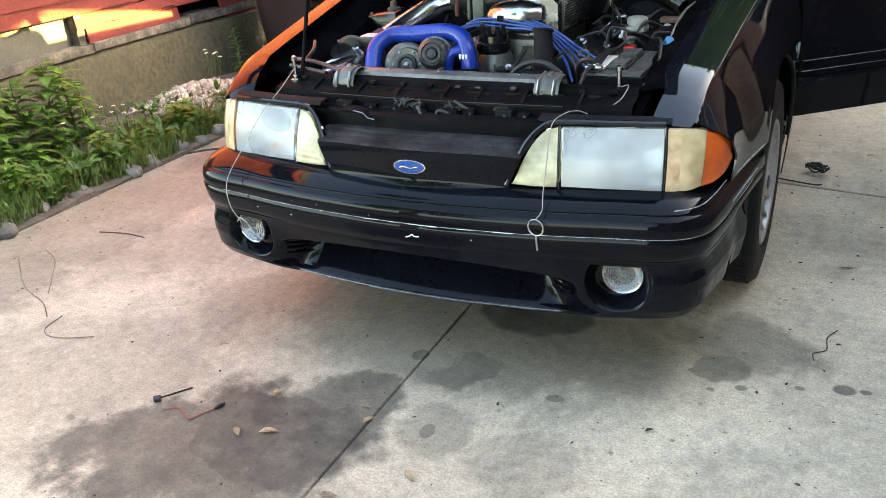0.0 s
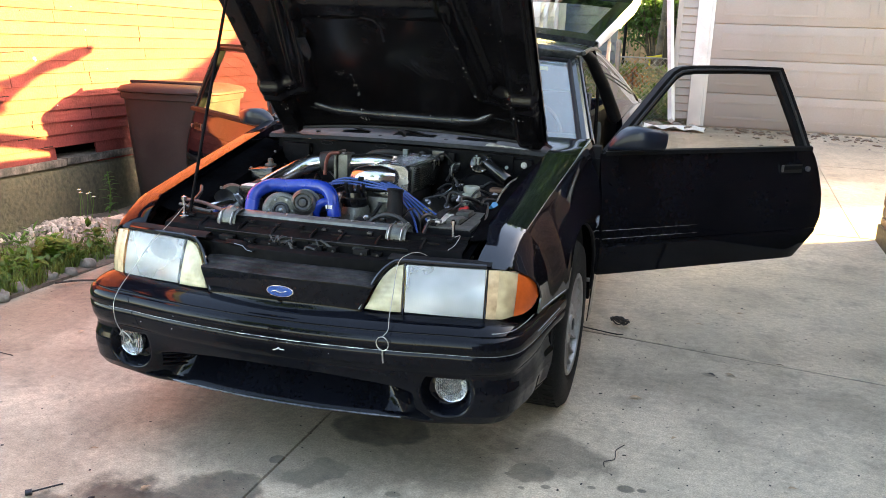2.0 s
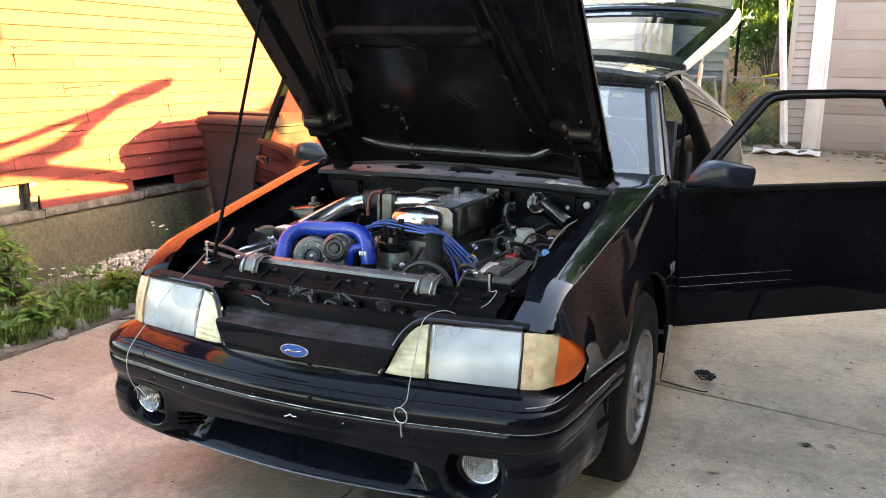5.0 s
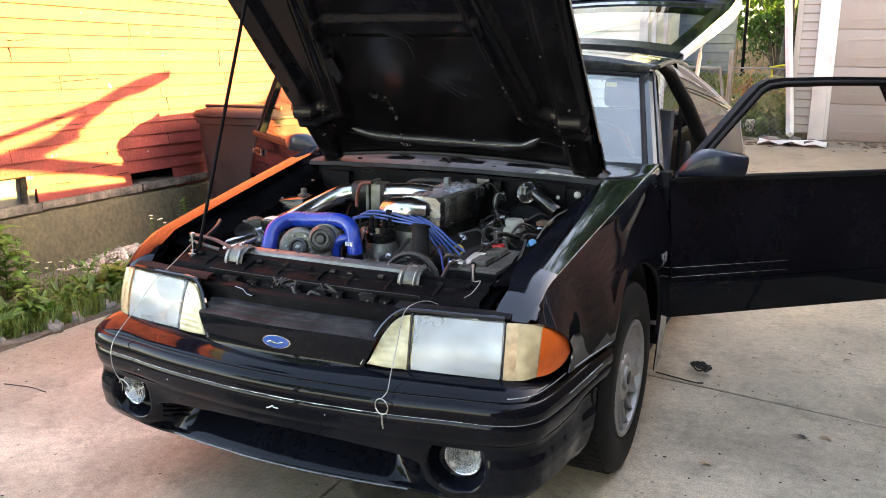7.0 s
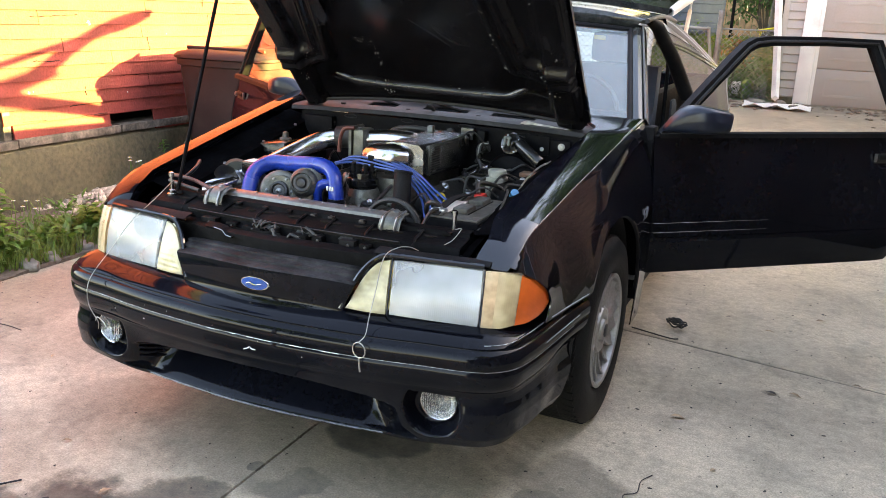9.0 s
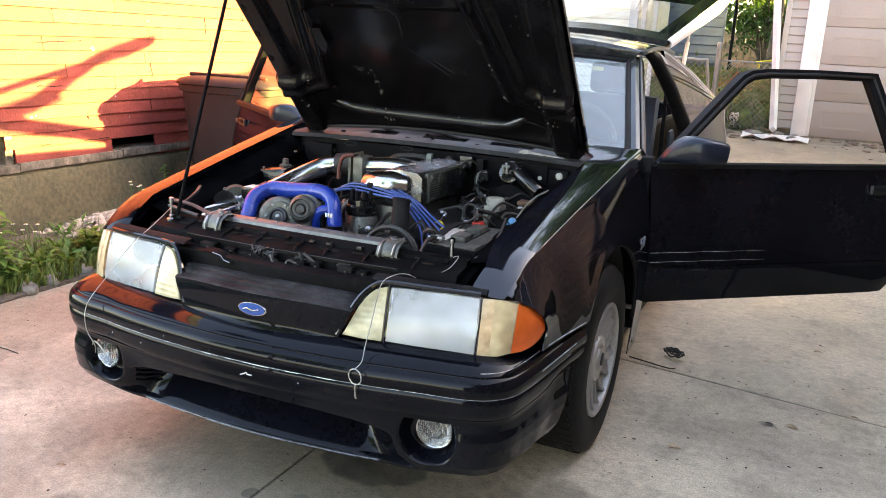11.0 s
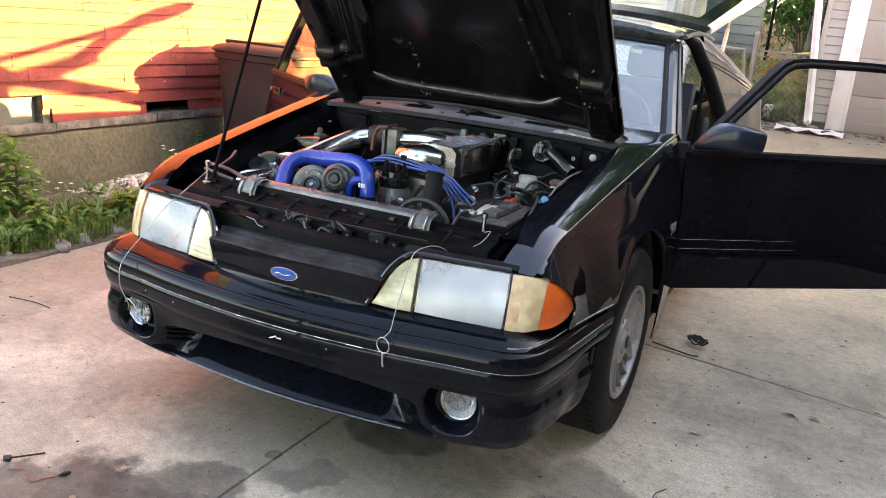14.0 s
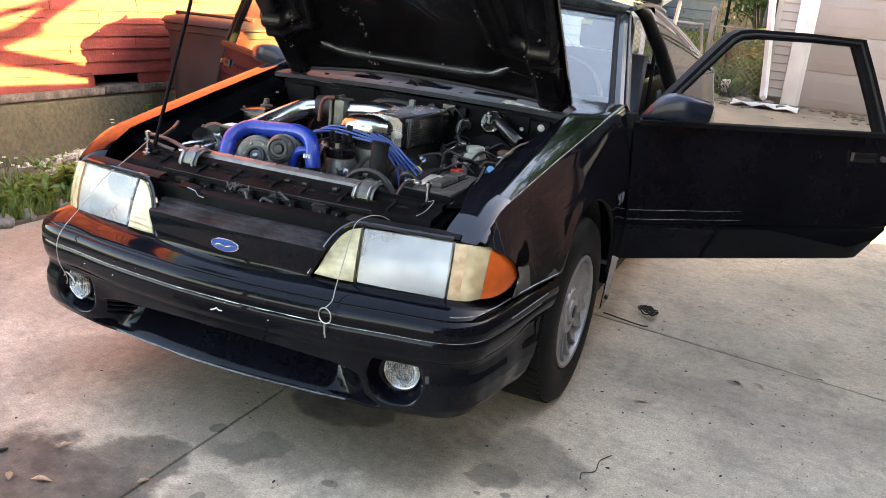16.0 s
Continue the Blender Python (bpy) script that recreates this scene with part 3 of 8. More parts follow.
for (ya, ka), (yb, kb) in zip(CROSS, CROSS[1:]):
    for xa, xb in ((-1.98, -0.012), (-0.012, 2.43 if ya < 4 else 2.33)):
        part("slab", drive_slab(xa, xb, ya, yb, ka, kb), CONC, drive, smooth=30)
    if ya > 4:
        part("slab", drive_slab(2.33, 7.0, ya, yb), CONC, drive, smooth=30)

# garden bed by the left house
rows = []
rng = random.Random(5)
for i in range(60):
    y = -3 + i * 0.16
    rows.append([(x, y, 0.012 + 0.045 * math.sin(math.pi * (x + 2.80) / 0.84) + 0.03 * noise.noise((x * 5, y * 5, 0)) + 0.03 * (x < -2.5)) for x in [-2.80 + 0.06 * k for k in range(15)]])
whole("garden_bed", sheet(rows, 0.08, (0, 0, -1)), SOIL, "strip of dry soil beside the house wall", "soil", kind="structure")

# ---- left house ----
WX = -2.80
house = thing("wall_west", (WX, 2, 0), "red clapboard house wall with flaking paint on a mossy concrete foundation", "house wall", kind="structure")
rows = []
for z, o in ((-0.1, 0.03), (0.05, 0.02), (0.2, 0.012), (0.33, 0.006), (0.385, 0.0), (0.40, -0.02), (0.40, -0.25)):
    rows.append([(WX + 0.03 + o + 0.006 * noise.noise((y * 1.7, z * 4, 3)), y, z + 0.008 * noise.noise((y, 1, z)) * (z > 0.3)) for y in [0.15 + 0.15 * k for k in range(60)]])
part("foundation", sheet(rows), FOUND, house, "mossy stained concrete foundation")
# black boxes behind the boards put the shade of the gaps into colour
part("shade_backing", box(WX - 0.25, WX - 0.03, 0.16, 9, 0.60, 2.98), DARKVOID, house)
part("crawlspace_shade", box(WX - 0.45, WX - 0.30, 0.16, 9, 0.3, 0.7), DARKVOID, house)
# sill beam, in three weathered lengths
for y0, y1, dz in ((0.14, 1.64, 0.0), (1.645, 2.42, 0.005), (2.43, 9, 0.008)):
    part("sill_beam", box(WX - 0.16, WX + 0.035, y0, y1, 0.405 + dz, 0.452 + dz, 0.006), OLDWOOD, house)
part("stud", box(WX - 0.09, WX + 0.005, 1.575, 1.625, 0.45, 0.63, 0.003), OLDWOOD, house)
part("stud", box(WX - 0.09, WX - 0.005, 2.16, 2.19, 0.45, 0.56, 0.003), OLDWOOD, house)
part("panel", box(WX - 0.07, WX - 0.045, 0.4, 1.57, 0.45, 0.66, 0.002), GREYPANEL, house, "bare grey cement panel")
part("loose_plank", box(0, 0.62, -0.012, 0.012, -0.02, 0.02, 0.004, Matrix.Translation((WX - 0.012, 1.70, 0.462)) @ Matrix.Rotation(radians(90), 4, "Z") @ Matrix.Rotation(radians(-2.0), 4, "Y")), TANWOOD, house, "loose bare plank on the sill")


def clapboard(y0, y1, z, h, tilt=0.0):
    """One lapped board: thick lower edge, thin upper edge under the next board."""
    bm = bmesh.new()
    n = max(2, int((y1 - y0) / 0.5))
    prof = [(0.000, h + 0.012), (0.014, 0.003), (0.013, 0.0), (0.002, 0.0), (-0.012, h)]
    rings = []
    for k in range(n + 1):
        y = y0 + (y1 - y0) * k / n
        w = 0.002 * noise.noise((y * 2, z * 9, 0))
        rings.append([bm.verts.new((WX + px + w, y, z + pz + w * 0.8 + tilt * (y - y0))) for px, pz in prof])
    for a, b in zip(rings, rings[1:]):
        for j in range(len(prof)):
            q = (j + 1) % len(prof)
            bm.faces.new((a[j], a[q], b[q], b[j]))
    bm.faces.new(rings[0][::-1]), bm.faces.new(rings[-1])
    return bm


BOARD = 0.0778
rng = random.Random(11)
k, z = 0, 0.457
while z < 2.95:
    cuts = [0.15]
    y = 0.15 + rng.uniform(0.6, 2.0)
    while y < 8.2:
        cuts.append(y)
        y += rng.uniform(1.1, 3.2)
    cuts.append(9.0)
    spans = [(a + 0.0015, b - 0.0015) for a, b in zip(cuts, cuts[1:])]
    if k == 0:                      # broken lowest courses
        spans = [(1.64, 2.36), (2.745, 9.0)]
    elif k == 1:
        spans = [(1.575, 3.1), (3.103, 9.0)]
    for a, b in spans:
        part("board", clapboard(a, b, z, BOARD, rng.uniform(-0.002, 0.002)), REDWOOD, house, smooth=20)
    z += BOARD
    k += 1
part("board", clapboard(2.76, 9.0, 0.457 - BOARD, BOARD), REDWOOD, house, smooth=20)
rng = random.Random(61)
# splits are black tubes, their inner shade given by colour
for run in (((3.273, 1.565), (3.285, 1.51), (3.277, 1.424)), ((1.548, 1.341), (1.553, 1.28), (1.549, 1.236)), ((1.537, 1.350), (1.61, 1.351), (1.675, 1.363)), ((2.723, 1.035), (2.729, 0.97), (2.737, 0.916)), ((1.811, 1.121), (1.95, 1.127), (2.15, 1.136)),
            ((1.81, 0.880), (1.90, 0.876), (2.005, 0.875)), ((2.172, 0.72), (2.177, 0.66)), ((3.280, 1.31), (3.284, 1.20)), ((2.46, 0.765), (2.60, 0.768), (2.72, 0.766)), ((2.05, 0.61), (2.30, 0.613)), ((1.70, 0.545), (2.05, 0.54), (2.33, 0.545))):
    pts = [(y + (rng.uniform(-0.004, 0.004) if abs(run[0][0] - run[-1][0]) < 0.05 else 0), z + rng.uniform(-0.003, 0.003)) for (ya, za), (yb, zb) in zip(run, run[1:]) for y, z in [(ya + (yb - ya) * q / 5, za + (zb - za) * q / 5) for q in range(6)]]
    part("crack", tube([(WX + 0.0125 - 0.010 * (((z - 0.457) / BOARD) % 1), y, z) for y, z in pts], [rng.uniform(0.0012, 0.0040) for q in pts], 6), DARKVOID, house, "dark split between the boards")
for y, z, r in ((2.227, 1.094, 0.011), (2.235, 1.082, 0.007), (2.581, 1.415, 0.004), (2.708, 1.274, 0.004), (1.503, 0.929, 0.005), (1.76, 0.706, 0.007), (1.79, 0.712, 0.004), (2.145, 1.373, 0.003), (2.054, 1.516, 0.004), (2.40, 0.80, 0.004), (2.52, 0.66, 0.005), (2.9, 1.02, 0.004)):
    part("paint_chip", box(-0.002, 0.002, -r, r * 0.8, -r * 0.7, r, 0.0008, Matrix.Translation((WX + 0.0125 - 0.010 * (((z - 0.457) / BOARD) % 1), y, z)) @ Matrix.Rotation(rng.uniform(0, 3), 4, "X")), SEALANT if r > 0.0035 else DARKVOID, house)
part("end_wall", box(-9.0, WX + 0.01, 0.13, 0.16, 0.0, 2.98), REDWOOD, house)
part("roof_edge", box(WX - 1.5, WX + 0.35, 0.0, 9.2, 3.02, 3.14), ROOFING, house)
part("eave_board", box(WX + 0.30, WX + 0.34, 0.0, 9.2, 2.90, 3.02), REDWOOD, house)

# ---- right house: its rear corner stands by the drive ----
rhouse = thing("wall_east", (2.37, -2, 0), "weathered brown brick house wall beside the driveway", "house wall", kind="structure")
spots = []


def brick_wall(plane, u0, u1, z0, z1, near=None):
    """Running-bond bricks in one mesh, each with its own depth."""
    V, F = [], []
    r = random.Random(8)
    z, k = z0, 0
    while z < z1:
        u = u0 - (0.105 if k % 2 else 0)
        while u < u1:
            a, b = max(u, u0), min(u + 0.20, u1)
            if near is not None and b - a > 0.199 and near[0] < a and b < near[1] and z < near[2]:
                spots.append((a, z, r.uniform(-0.002, 0.003)))
            elif b - a > 0.03:
                d = r.uniform(-0.002, 0.003)
                i = len(V)
                for du, dz in ((a, z), (b, z), (b, z + 0.063), (a, z + 0.063)):
                    V += [plane(du, dz, 0.0), plane(du, dz, 0.012 + d)]
                F += [(i + 1, i + 3, i + 5, i + 7), (i, i + 1, i + 3, i + 2), (i + 2, i + 3, i + 5, i + 4), (i + 4, i + 5, i + 7, i + 6), (i + 6, i + 7, i + 1, i)]
            u += 0.21
        z += 0.073
        k += 1
    bm = bmesh.new()
    vs = [bm.verts.new(v) for v in V]
    for f in F:
        bm.faces.new([vs[q] for q in f])
    return bm


tagged(part("brickwork", brick_wall(lambda u, z, o: (2.455 - o, u, z), -9, 4.34, 0.0, 2.5, (2.55, 4.35, 1.75)), BRICKRED, rhouse, smooth=0), kind="stuff")
tagged(part("brickwork", brick_wall(lambda u, z, o: (u, 4.33 + o, z), 2.45, 9.0, 0.0, 2.5), BRICKRED, rhouse, smooth=0), kind="stuff")
# the bricks by the corner, one by one on one mesh
bm = box(0.0, 0.012, 0.0, 0.20, 0.0, 0.063)
brick_me = bpy.data.meshes.new("brick")
bm.to_mesh(brick_me)
bm.free()
brick_me.materials.append(BRICKRED)
for u, z, d in spots[:300]:
    ob = new("brick", brick_me)
    ob.parent = rhouse
    ob.matrix_parent_inverse = rhouse.matrix_basis.inverted()
    ob.matrix_basis = Matrix.Translation((2.443 - d, u, z))
part("wall_core", box(2.455, 2.69, -9, 4.33, -0.1, 2.5), MORTAR, rhouse)
part("wall_core", box(2.69, 9.0, 4.09, 4.33, -0.1, 2.5), MORTAR, rhouse)
part("footing", box(2.425, 2.44, -9, 4.34, -0.1, 0.16, 0.008), FOUND, rhouse)
part("roof_slope", slab([(2.10, 2.46), (9.0, 4.2), (9.0, 4.33), (2.10, 2.58)], 13.8, Matrix(((1, 0, 0, 0), (0, 0, -1, 4.42), (0, 1, 0, 0), (0, 0, 0, 1)))), ROOFING, rhouse)
part("window_frame", box(2.425, 2.47, 0.55, 1.55, 1.15, 2.35, 0.01), WTRIM, rhouse)
part("window_pane", box(2.420, 2.43, 0.62, 1.48, 1.22, 2.28), mat("dark_window_glass", (0.02, 0.022, 0.025), 0.05), rhouse)

# added out of view, between the low sun and the far yard
whole("unseen_shade_wall", box(9.0, 9.3, 15.0, 30.0, 0.3, 4.3), STUCCO, "unseen plain stucco wall added to shade the far yard", "wall", kind="structure")

# ---- garage behind ----
GY = 9.2
garage = thing("garage", (3, GY, 0.37), "beige vinyl-sided garage with a closed panelled door", "garage", kind="structure")
# the unseen right end is stretched to x 9.0 to shade more of the drive
part("wall_core", box(0.80, 9.0, GY + 0.03, GY + 6, 0.2, 2.72), SIDING, garage)


def lap_siding(name, parent, material, x0, x1, y, z0, z1, h, face=-1, m=None):
    z = z0
    while z < z1 - 0.01:
        t = min(h, z1 - z)
        bm = slab([(0.0, 0.0), (0.012, 0.0), (0.022, 0.012), (0.006, t), (0.0, t)], x1 - x0, Matrix(((0, 0, 1, x0), (face, 0, 0, y), (0, 1, 0, z), (0, 0, 0, 1))))
        if m is not None:
            bmesh.ops.transform(bm, matrix=m, verts=bm.verts)
        part(name, bm, material, parent, smooth=25)
        z += h


lap_siding("siding_course", garage, SIDING, 0.84, 1.02, GY + 0.03, 0.44, 2.72, 0.0975)
# siding follows the stretched, unseen end
lap_siding("siding_course", garage, SIDING, 4.3, 9.0, GY + 0.03, 0.44, 2.72, 0.0975)
part("corner_post", box(0.78, 0.84, GY - 0.01, GY + 0.10, 0.40, 2.72, 0.004), SIDING, garage)
part("door_casing", box(1.02, 1.18, GY - 0.02, GY + 0.05, 0.37, 2.48, 0.006), WTRIM, garage, "white painted door casing")
part("door_stop", box(1.18, 1.225, GY + 0.0, GY + 0.06, 0.37, 2.48, 0.004), WTRIM, garage)
part("door_header", box(1.02, 4.3, GY - 0.02, GY + 0.05, 2.48, 2.63, 0.006), WTRIM, garage)
part("door_casing", box(4.18, 4.3, GY - 0.02, GY + 0.05, 0.37, 2.48, 0.006), WTRIM, garage)
part("footing", box(0.80, 1.02, GY - 0.005, GY + 0.05, 0.25, 0.44), FOUND, garage)
for i in range(5):
    z0 = 0.375 + i * 0.42
    part("door_panel", box(1.225, 4.18, GY + 0.012, GY + 0.028, z0, z0 + 0.411, 0.004), GDOOR, garage)
    for j in range(5):
        xa = 1.33 + j * 0.575
        bm = slab([(xa, z0 + 0.10), (xa + 0.50, z0 + 0.10), (xa + 0.50, z0 + 0.32), (xa, z0 + 0.32)], 0.006, Matrix(((1, 0, 0, 0), (0, 0, -1, GY + 0.012), (0, 1, 0, 0), (0, 0, 0, 1))), hole=[(xa + 0.02, z0 + 0.125), (xa + 0.48, z0 + 0.125), (xa + 0.48, z0 + 0.295), (xa + 0.02, z0 + 0.295)])
        part("panel_moulding", bm, GDOOR, garage)
# roof reaches x 9.4 over the unseen end, for its shadow
part("roof", box(0.4, 9.4, GY - 0.35, GY + 6.3, 2.72, 2.86), ROOFING, garage)
# downspout with a kick-out foot
bm = tube([(0.835, GY - 0.20, 0.43), (0.825, GY - 0.12, 0.47), (0.815, GY - 0.05, 0.56), (0.760, GY - 0.045, 1.10), (0.675, GY - 0.045, 1.90), (0.59, GY - 0.045, 2.72)], [0.040, 0.044, 0.044, 0.042, 0.042, 0.042], 4)
part("downspout", bm, WTRIM, garage, "white square downspout")


# ---- the car ----
car = thing("car", (0, 2.0, 0), "black 1980s hatchback coupe with bonnet, both doors and hatch open", "car")

# plan of the front bumper, from the middle to the wheel arch
PLAN = [(0, -0.065), (0.1, -0.063), (0.2, -0.055), (0.3, -0.045), (0.4, -0.030), (0.5, -0.010), (0.60, 0.008), (0.662, 0.035), (0.702, 0.085), (0.720, 0.16), (0.735, 0.28), (0.754, 0.42), (0.768, 0.53)]
half = [Vector((x, y, 0)) for x, y in PLAN]
half = curve(half, 8)
plan = [Vector((-p.x, p.y, 0)) for p in half[:0:-1]] + half
# even out the spacing
length = [0.0]
for a, b in zip(plan, plan[1:]):
    length.append(length[-1] + (b - a).length)


def plan_at(s):
    for i in range(len(length) - 1):
        if s <= length[i + 1] or i == len(length) - 2:
            f = (s - length[i]) / (length[i + 1] - length[i])
            p = plan[i].lerp(plan[i + 1], f)
            d = (plan[i + 1] - plan[i]).normalized()
            return p, Vector((d.y, -d.x, 0))


BTOP = [(0.530, -0.115), (0.526, -0.09), (0.519, -0.065), (0.510, -0.043), (0.501, -0.026), (0.494, -0.015), (0.4915, -0.0165), (0.4885, -0.0155), (0.486, -0.007), (0.478, 0.0), (0.462, 0.004), (0.446, 0.004), (0.443, 0.001), (0.439, 0.001), (0.436, 0.004), (0.42, 0.003), (0.40, 0.0), (0.383, -0.006), (0.379, -0.011), (0.374, -0.011), (0.365, -0.014)]
BROWS = [z for z, o in BTOP] + [0.362 - 0.003 * k for k in range(50)] + [0.211, 0.208, 0.206, 0.205, 0.209]
BOWL = (0.521, 0.319)


def valance(z, ax, py):
    """Set-back of the lower bumper skin at a height: chin lip and intake in the middle, flared corners with lamp bowls."""
    k = 0.365 - z
    mid = -0.014 - 0.333 * k - 1.67 * k * k
    if z < 0.225:
        mid = lerp([(0.205, -0.13), (0.206, -0.085), (0.208, -0.066), (0.213, -0.056), (0.219, -0.053), (0.225, -0.057)], z)
    corner = lerp([(0.205, -0.10), (0.206, -0.06), (0.208, -0.042), (0.22, -0.028), (0.25, -0.012), (0.30, -0.004), (0.325, -0.005), (0.345, -0.011), (0.365, -0.014)], z)
    f = ease(0.34, 0.52, ax)
    o = mid + (corner - mid) * f
    top = 0.343 - 0.03 * (ax / 0.4) ** 2
    wide = ease(0.445, 0.295, ax - 0.35 * (0.29 - z))
    if z >= 0.225:                  # scooped face rising from the lip to the underside of the bumper
        scoop = -0.057 - 1.15 * (z - 0.225)
        o += (scoop - o) * wide * ease(top + 0.004, top - 0.008, z)
    r = math.hypot(ax - BOWL[0], z - BOWL[1])
    if py < 0.2:
        o -= 0.052 * ease(0.079, 0.048, r)
    return o


cols = 601
rows = []
for i, z in enumerate(BROWS):
    r = []
    for j in range(cols):
        p, nrm = plan_at(length[-1] * j / (cols - 1))
        ax = abs(p.x)
        zz = z
        o = BTOP[i][1] if i < len(BTOP) else valance(z, ax, p.y)
        side = ease(0.20, 0.50, p.y)
        if z > 0.36:
            zz = z + side * 0.012
        if z > 0.50:
            zz = z + 0.004 * ax
        if z < 0.26:
            zz += (0.26 - z) / 0.058 * 0.012 * ease(0.42, 0.62, ax)
        # hollow behind the corner, ahead of the wheel
        o -= 0.014 * ease(0.26, 0.44, p.y) * ease(0.425, 0.385, z)
        q = p + nrm * o
        end = lerp([(0.205, 0.36), (0.25, 0.40), (0.36, 0.48), (0.42, 0.51), (0.45, 0.53)], z)
        if q.y > 0.16:
            q.y = 0.16 + (q.y - 0.16) * (end - 0.16) / 0.37
        if q.x < 0:
            q.x *= 1 + 0.022 * ease(0.45, 0.70, ax)
        r.append((q.x, q.y, zz))
    rows.append(r)
bb = sheet(rows)
bumper = part("front_bumper", bb, COVER, car, "glossy black bumper cover with scuffs and a worn pinstripe", smooth=62)
for k in range(4):                 # slats at the ends of the intake
    for sx in (1, -1):
        z = 0.266 + 0.0135 * k
        part("duct_slot", tube(curve([(sx * 0.408, 0.008, z + 0.004), (sx * 0.388, 0.024, z), (sx * 0.362, 0.046, z), (sx * 0.334, 0.070 + 0.006 * k, z + 0.002)], 4), 0.0048, 8), COVER, bumper)
part("lip_edge", tube([(q.x, q.y, 0.2185) for q in (p + nrm * -0.0525 for p, nrm in (plan_at(length[-1] * (0.30 + 0.40 * k / 60)) for k in range(61)))], 0.0034, 8), LIPGREY, bumper, "worn lower edge with its blue sky glint in the colour")
part("scuff", tube(curve([(0.014, -0.0660, 0.404), (0.026, -0.0662, 0.409), (0.033, -0.0660, 0.414), (0.037, -0.0660, 0.409), (0.050, -0.0655, 0.409)], 4), 0.0016, 5), WHITE, bumper, "pale scratch")
rng = random.Random(31)
for k in range(7):
    p, nrm = plan_at(length[-1] * rng.uniform(0.30, 0.72))
    q = p + nrm * 0.003
    part("paint_chip", box(q.x - 0.0012, q.x + 0.0012, q.y - 0.001, q.y + 0.002, 0, 0.002, 0, Matrix.Translation((0, 0, rng.uniform(0.405, 0.47)))), WHITE, bumper)


def along_bumper(z, off, x0, x1, r, n=80, wob=0.0):
    s0 = [length[i] for i in range(len(plan)) if plan[i].x >= x0][0]
    s1 = [length[i] for i in range(len(plan)) if plan[i].x <= x1][-1]
    path = []
    for k in range(n + 1):
        p, nrm = plan_at(s0 + (s1 - s0) * k / n)
        q = p + nrm * off
        path.append((q.x, q.y, z + ease(0.20, 0.50, p.y) * 0.012 + wob * math.sin(k * 1.7)))
    return tube(path, r, 6)


part("pinstripe", along_bumper(0.441, 0.002, -0.745, 0.755, 0.0008), STRIPE, bumper, "chipped silver pinstripe")
for x0, x1 in ((-0.105, -0.070), (-0.030, -0.012), (0.020, 0.110), (0.150, 0.200), (0.235, 0.300)):
    part("edge_chip", along_bumper(0.441, 0.0032, x0, x1, 0.0011, 12), WHITE, bumper)
part("side_stripe", along_bumper(0.500, -0.0225, 0.64, 0.735, 0.0013), STRIPE, bumper)
part("side_stripe", along_bumper(0.463, 0.0045, 0.728, 0.758, 0.0012), STRIPE, bumper)

# nose panel with the badge
def nose_y(x):
    return 0.46 * x * x


NPROF = [(-0.045, 0.499), (-0.018, 0.507), (-0.006, 0.520), (-0.001, 0.535), (-0.002, 0.560), (-0.003, 0.590), (-0.001, 0.604), (0.004, 0.608), (0.030, 0.611), (0.032, 0.617), (0.034, 0.618), (0.056, 0.620), (0.058, 0.625), (0.061, 0.626), (0.084, 0.627), (0.100, 0.600)]
rows = []
for y, z in NPROF:
    w = lerp([(0.50, 0.246), (0.53, 0.248), (0.58, 0.268), (0.61, 0.282), (0.645, 0.305)], z) + 0.05 * (y >= 0.1)
    rows.append([((-1 + 2 * j / 48) * w, y + nose_y((-1 + 2 * j / 48) * w), z - 0.01 * (abs(-1 + 2 * j / 48)) ** 4) for j in range(49)])
nose = part("nose_panel", sheet(rows[:7]), COVER, car, smooth=30)
part("nose_shelf", sheet(rows[6:]), SHELF, nose, "black plastic shelf behind the nose", smooth=30)
badge_m = Matrix.Translation((0.006, -0.001, 0.563)) @ Matrix.Rotation(radians(87), 4, "X") @ Matrix.Diagonal((1, 0.40, 1, 1))
part("badge", revolve([(0.0445, -0.004), (0.0445, 0.002), (0.043, 0.0035), (0.0405, 0.0036)], badge_m, 40), CHROME, nose, "oval badge with a silver rim")
part("badge_face", revolve([(0.0405, 0.0), (0.0400, 0.0052), (0.02, 0.0062), (0.002, 0.0065)], badge_m, 40), EMBLEM, nose, "blue enamel badge face")
part("badge_bar", tube(curve([(-0.019, -0.0085, 0.560), (-0.008, -0.009, 0.565), (0.010, -0.009, 0.561), (0.030, -0.0085, 0.566)], 6), [0.0010] * 6 + [0.0022] * 7 + [0.0012] * 6, 6), CHROME, nose)


def lens(low, high, bulge, depth, n=16, m=6):
    """A shell between a lower and an upper edge curve."""
    lo, hi = curve(low, 6), curve(high, 6)
    def even(c, n):
        L = [0]
        for a, b in zip(c, c[1:]):
            L.append(L[-1] + (b - a).length)
        out = []
        for k in range(n + 1):
            s = L[-1] * k / n
            i = max(i for i in range(len(L)) if L[i] <= s + 1e-9)
            i = min(i, len(c) - 2)
            f = (s - L[i]) / max(1e-9, L[i + 1] - L[i])
            out.append(c[i].lerp(c[i + 1], f))
        return out
    lo, hi = even(lo, n), even(hi, n)
    rows = []
    for j in range(m + 1):
        v = j / m
        rows.append([lo[i].lerp(hi[i], v) + Vector((0.3 * bulge * math.sin(math.pi * v), -bulge * math.sin(math.pi * v) * 0.8 - bulge * 0.3, 0)) for i in range(n + 1)])
    return sheet(rows, depth, (0, 1, 0))


def mirrored(bm):
    bmesh.ops.transform(bm, matrix=Matrix.Diagonal((-1, 1, 1, 1)), verts=bm.verts)
    bmesh.ops.reverse_faces(bm, faces=bm.faces)
    return bm


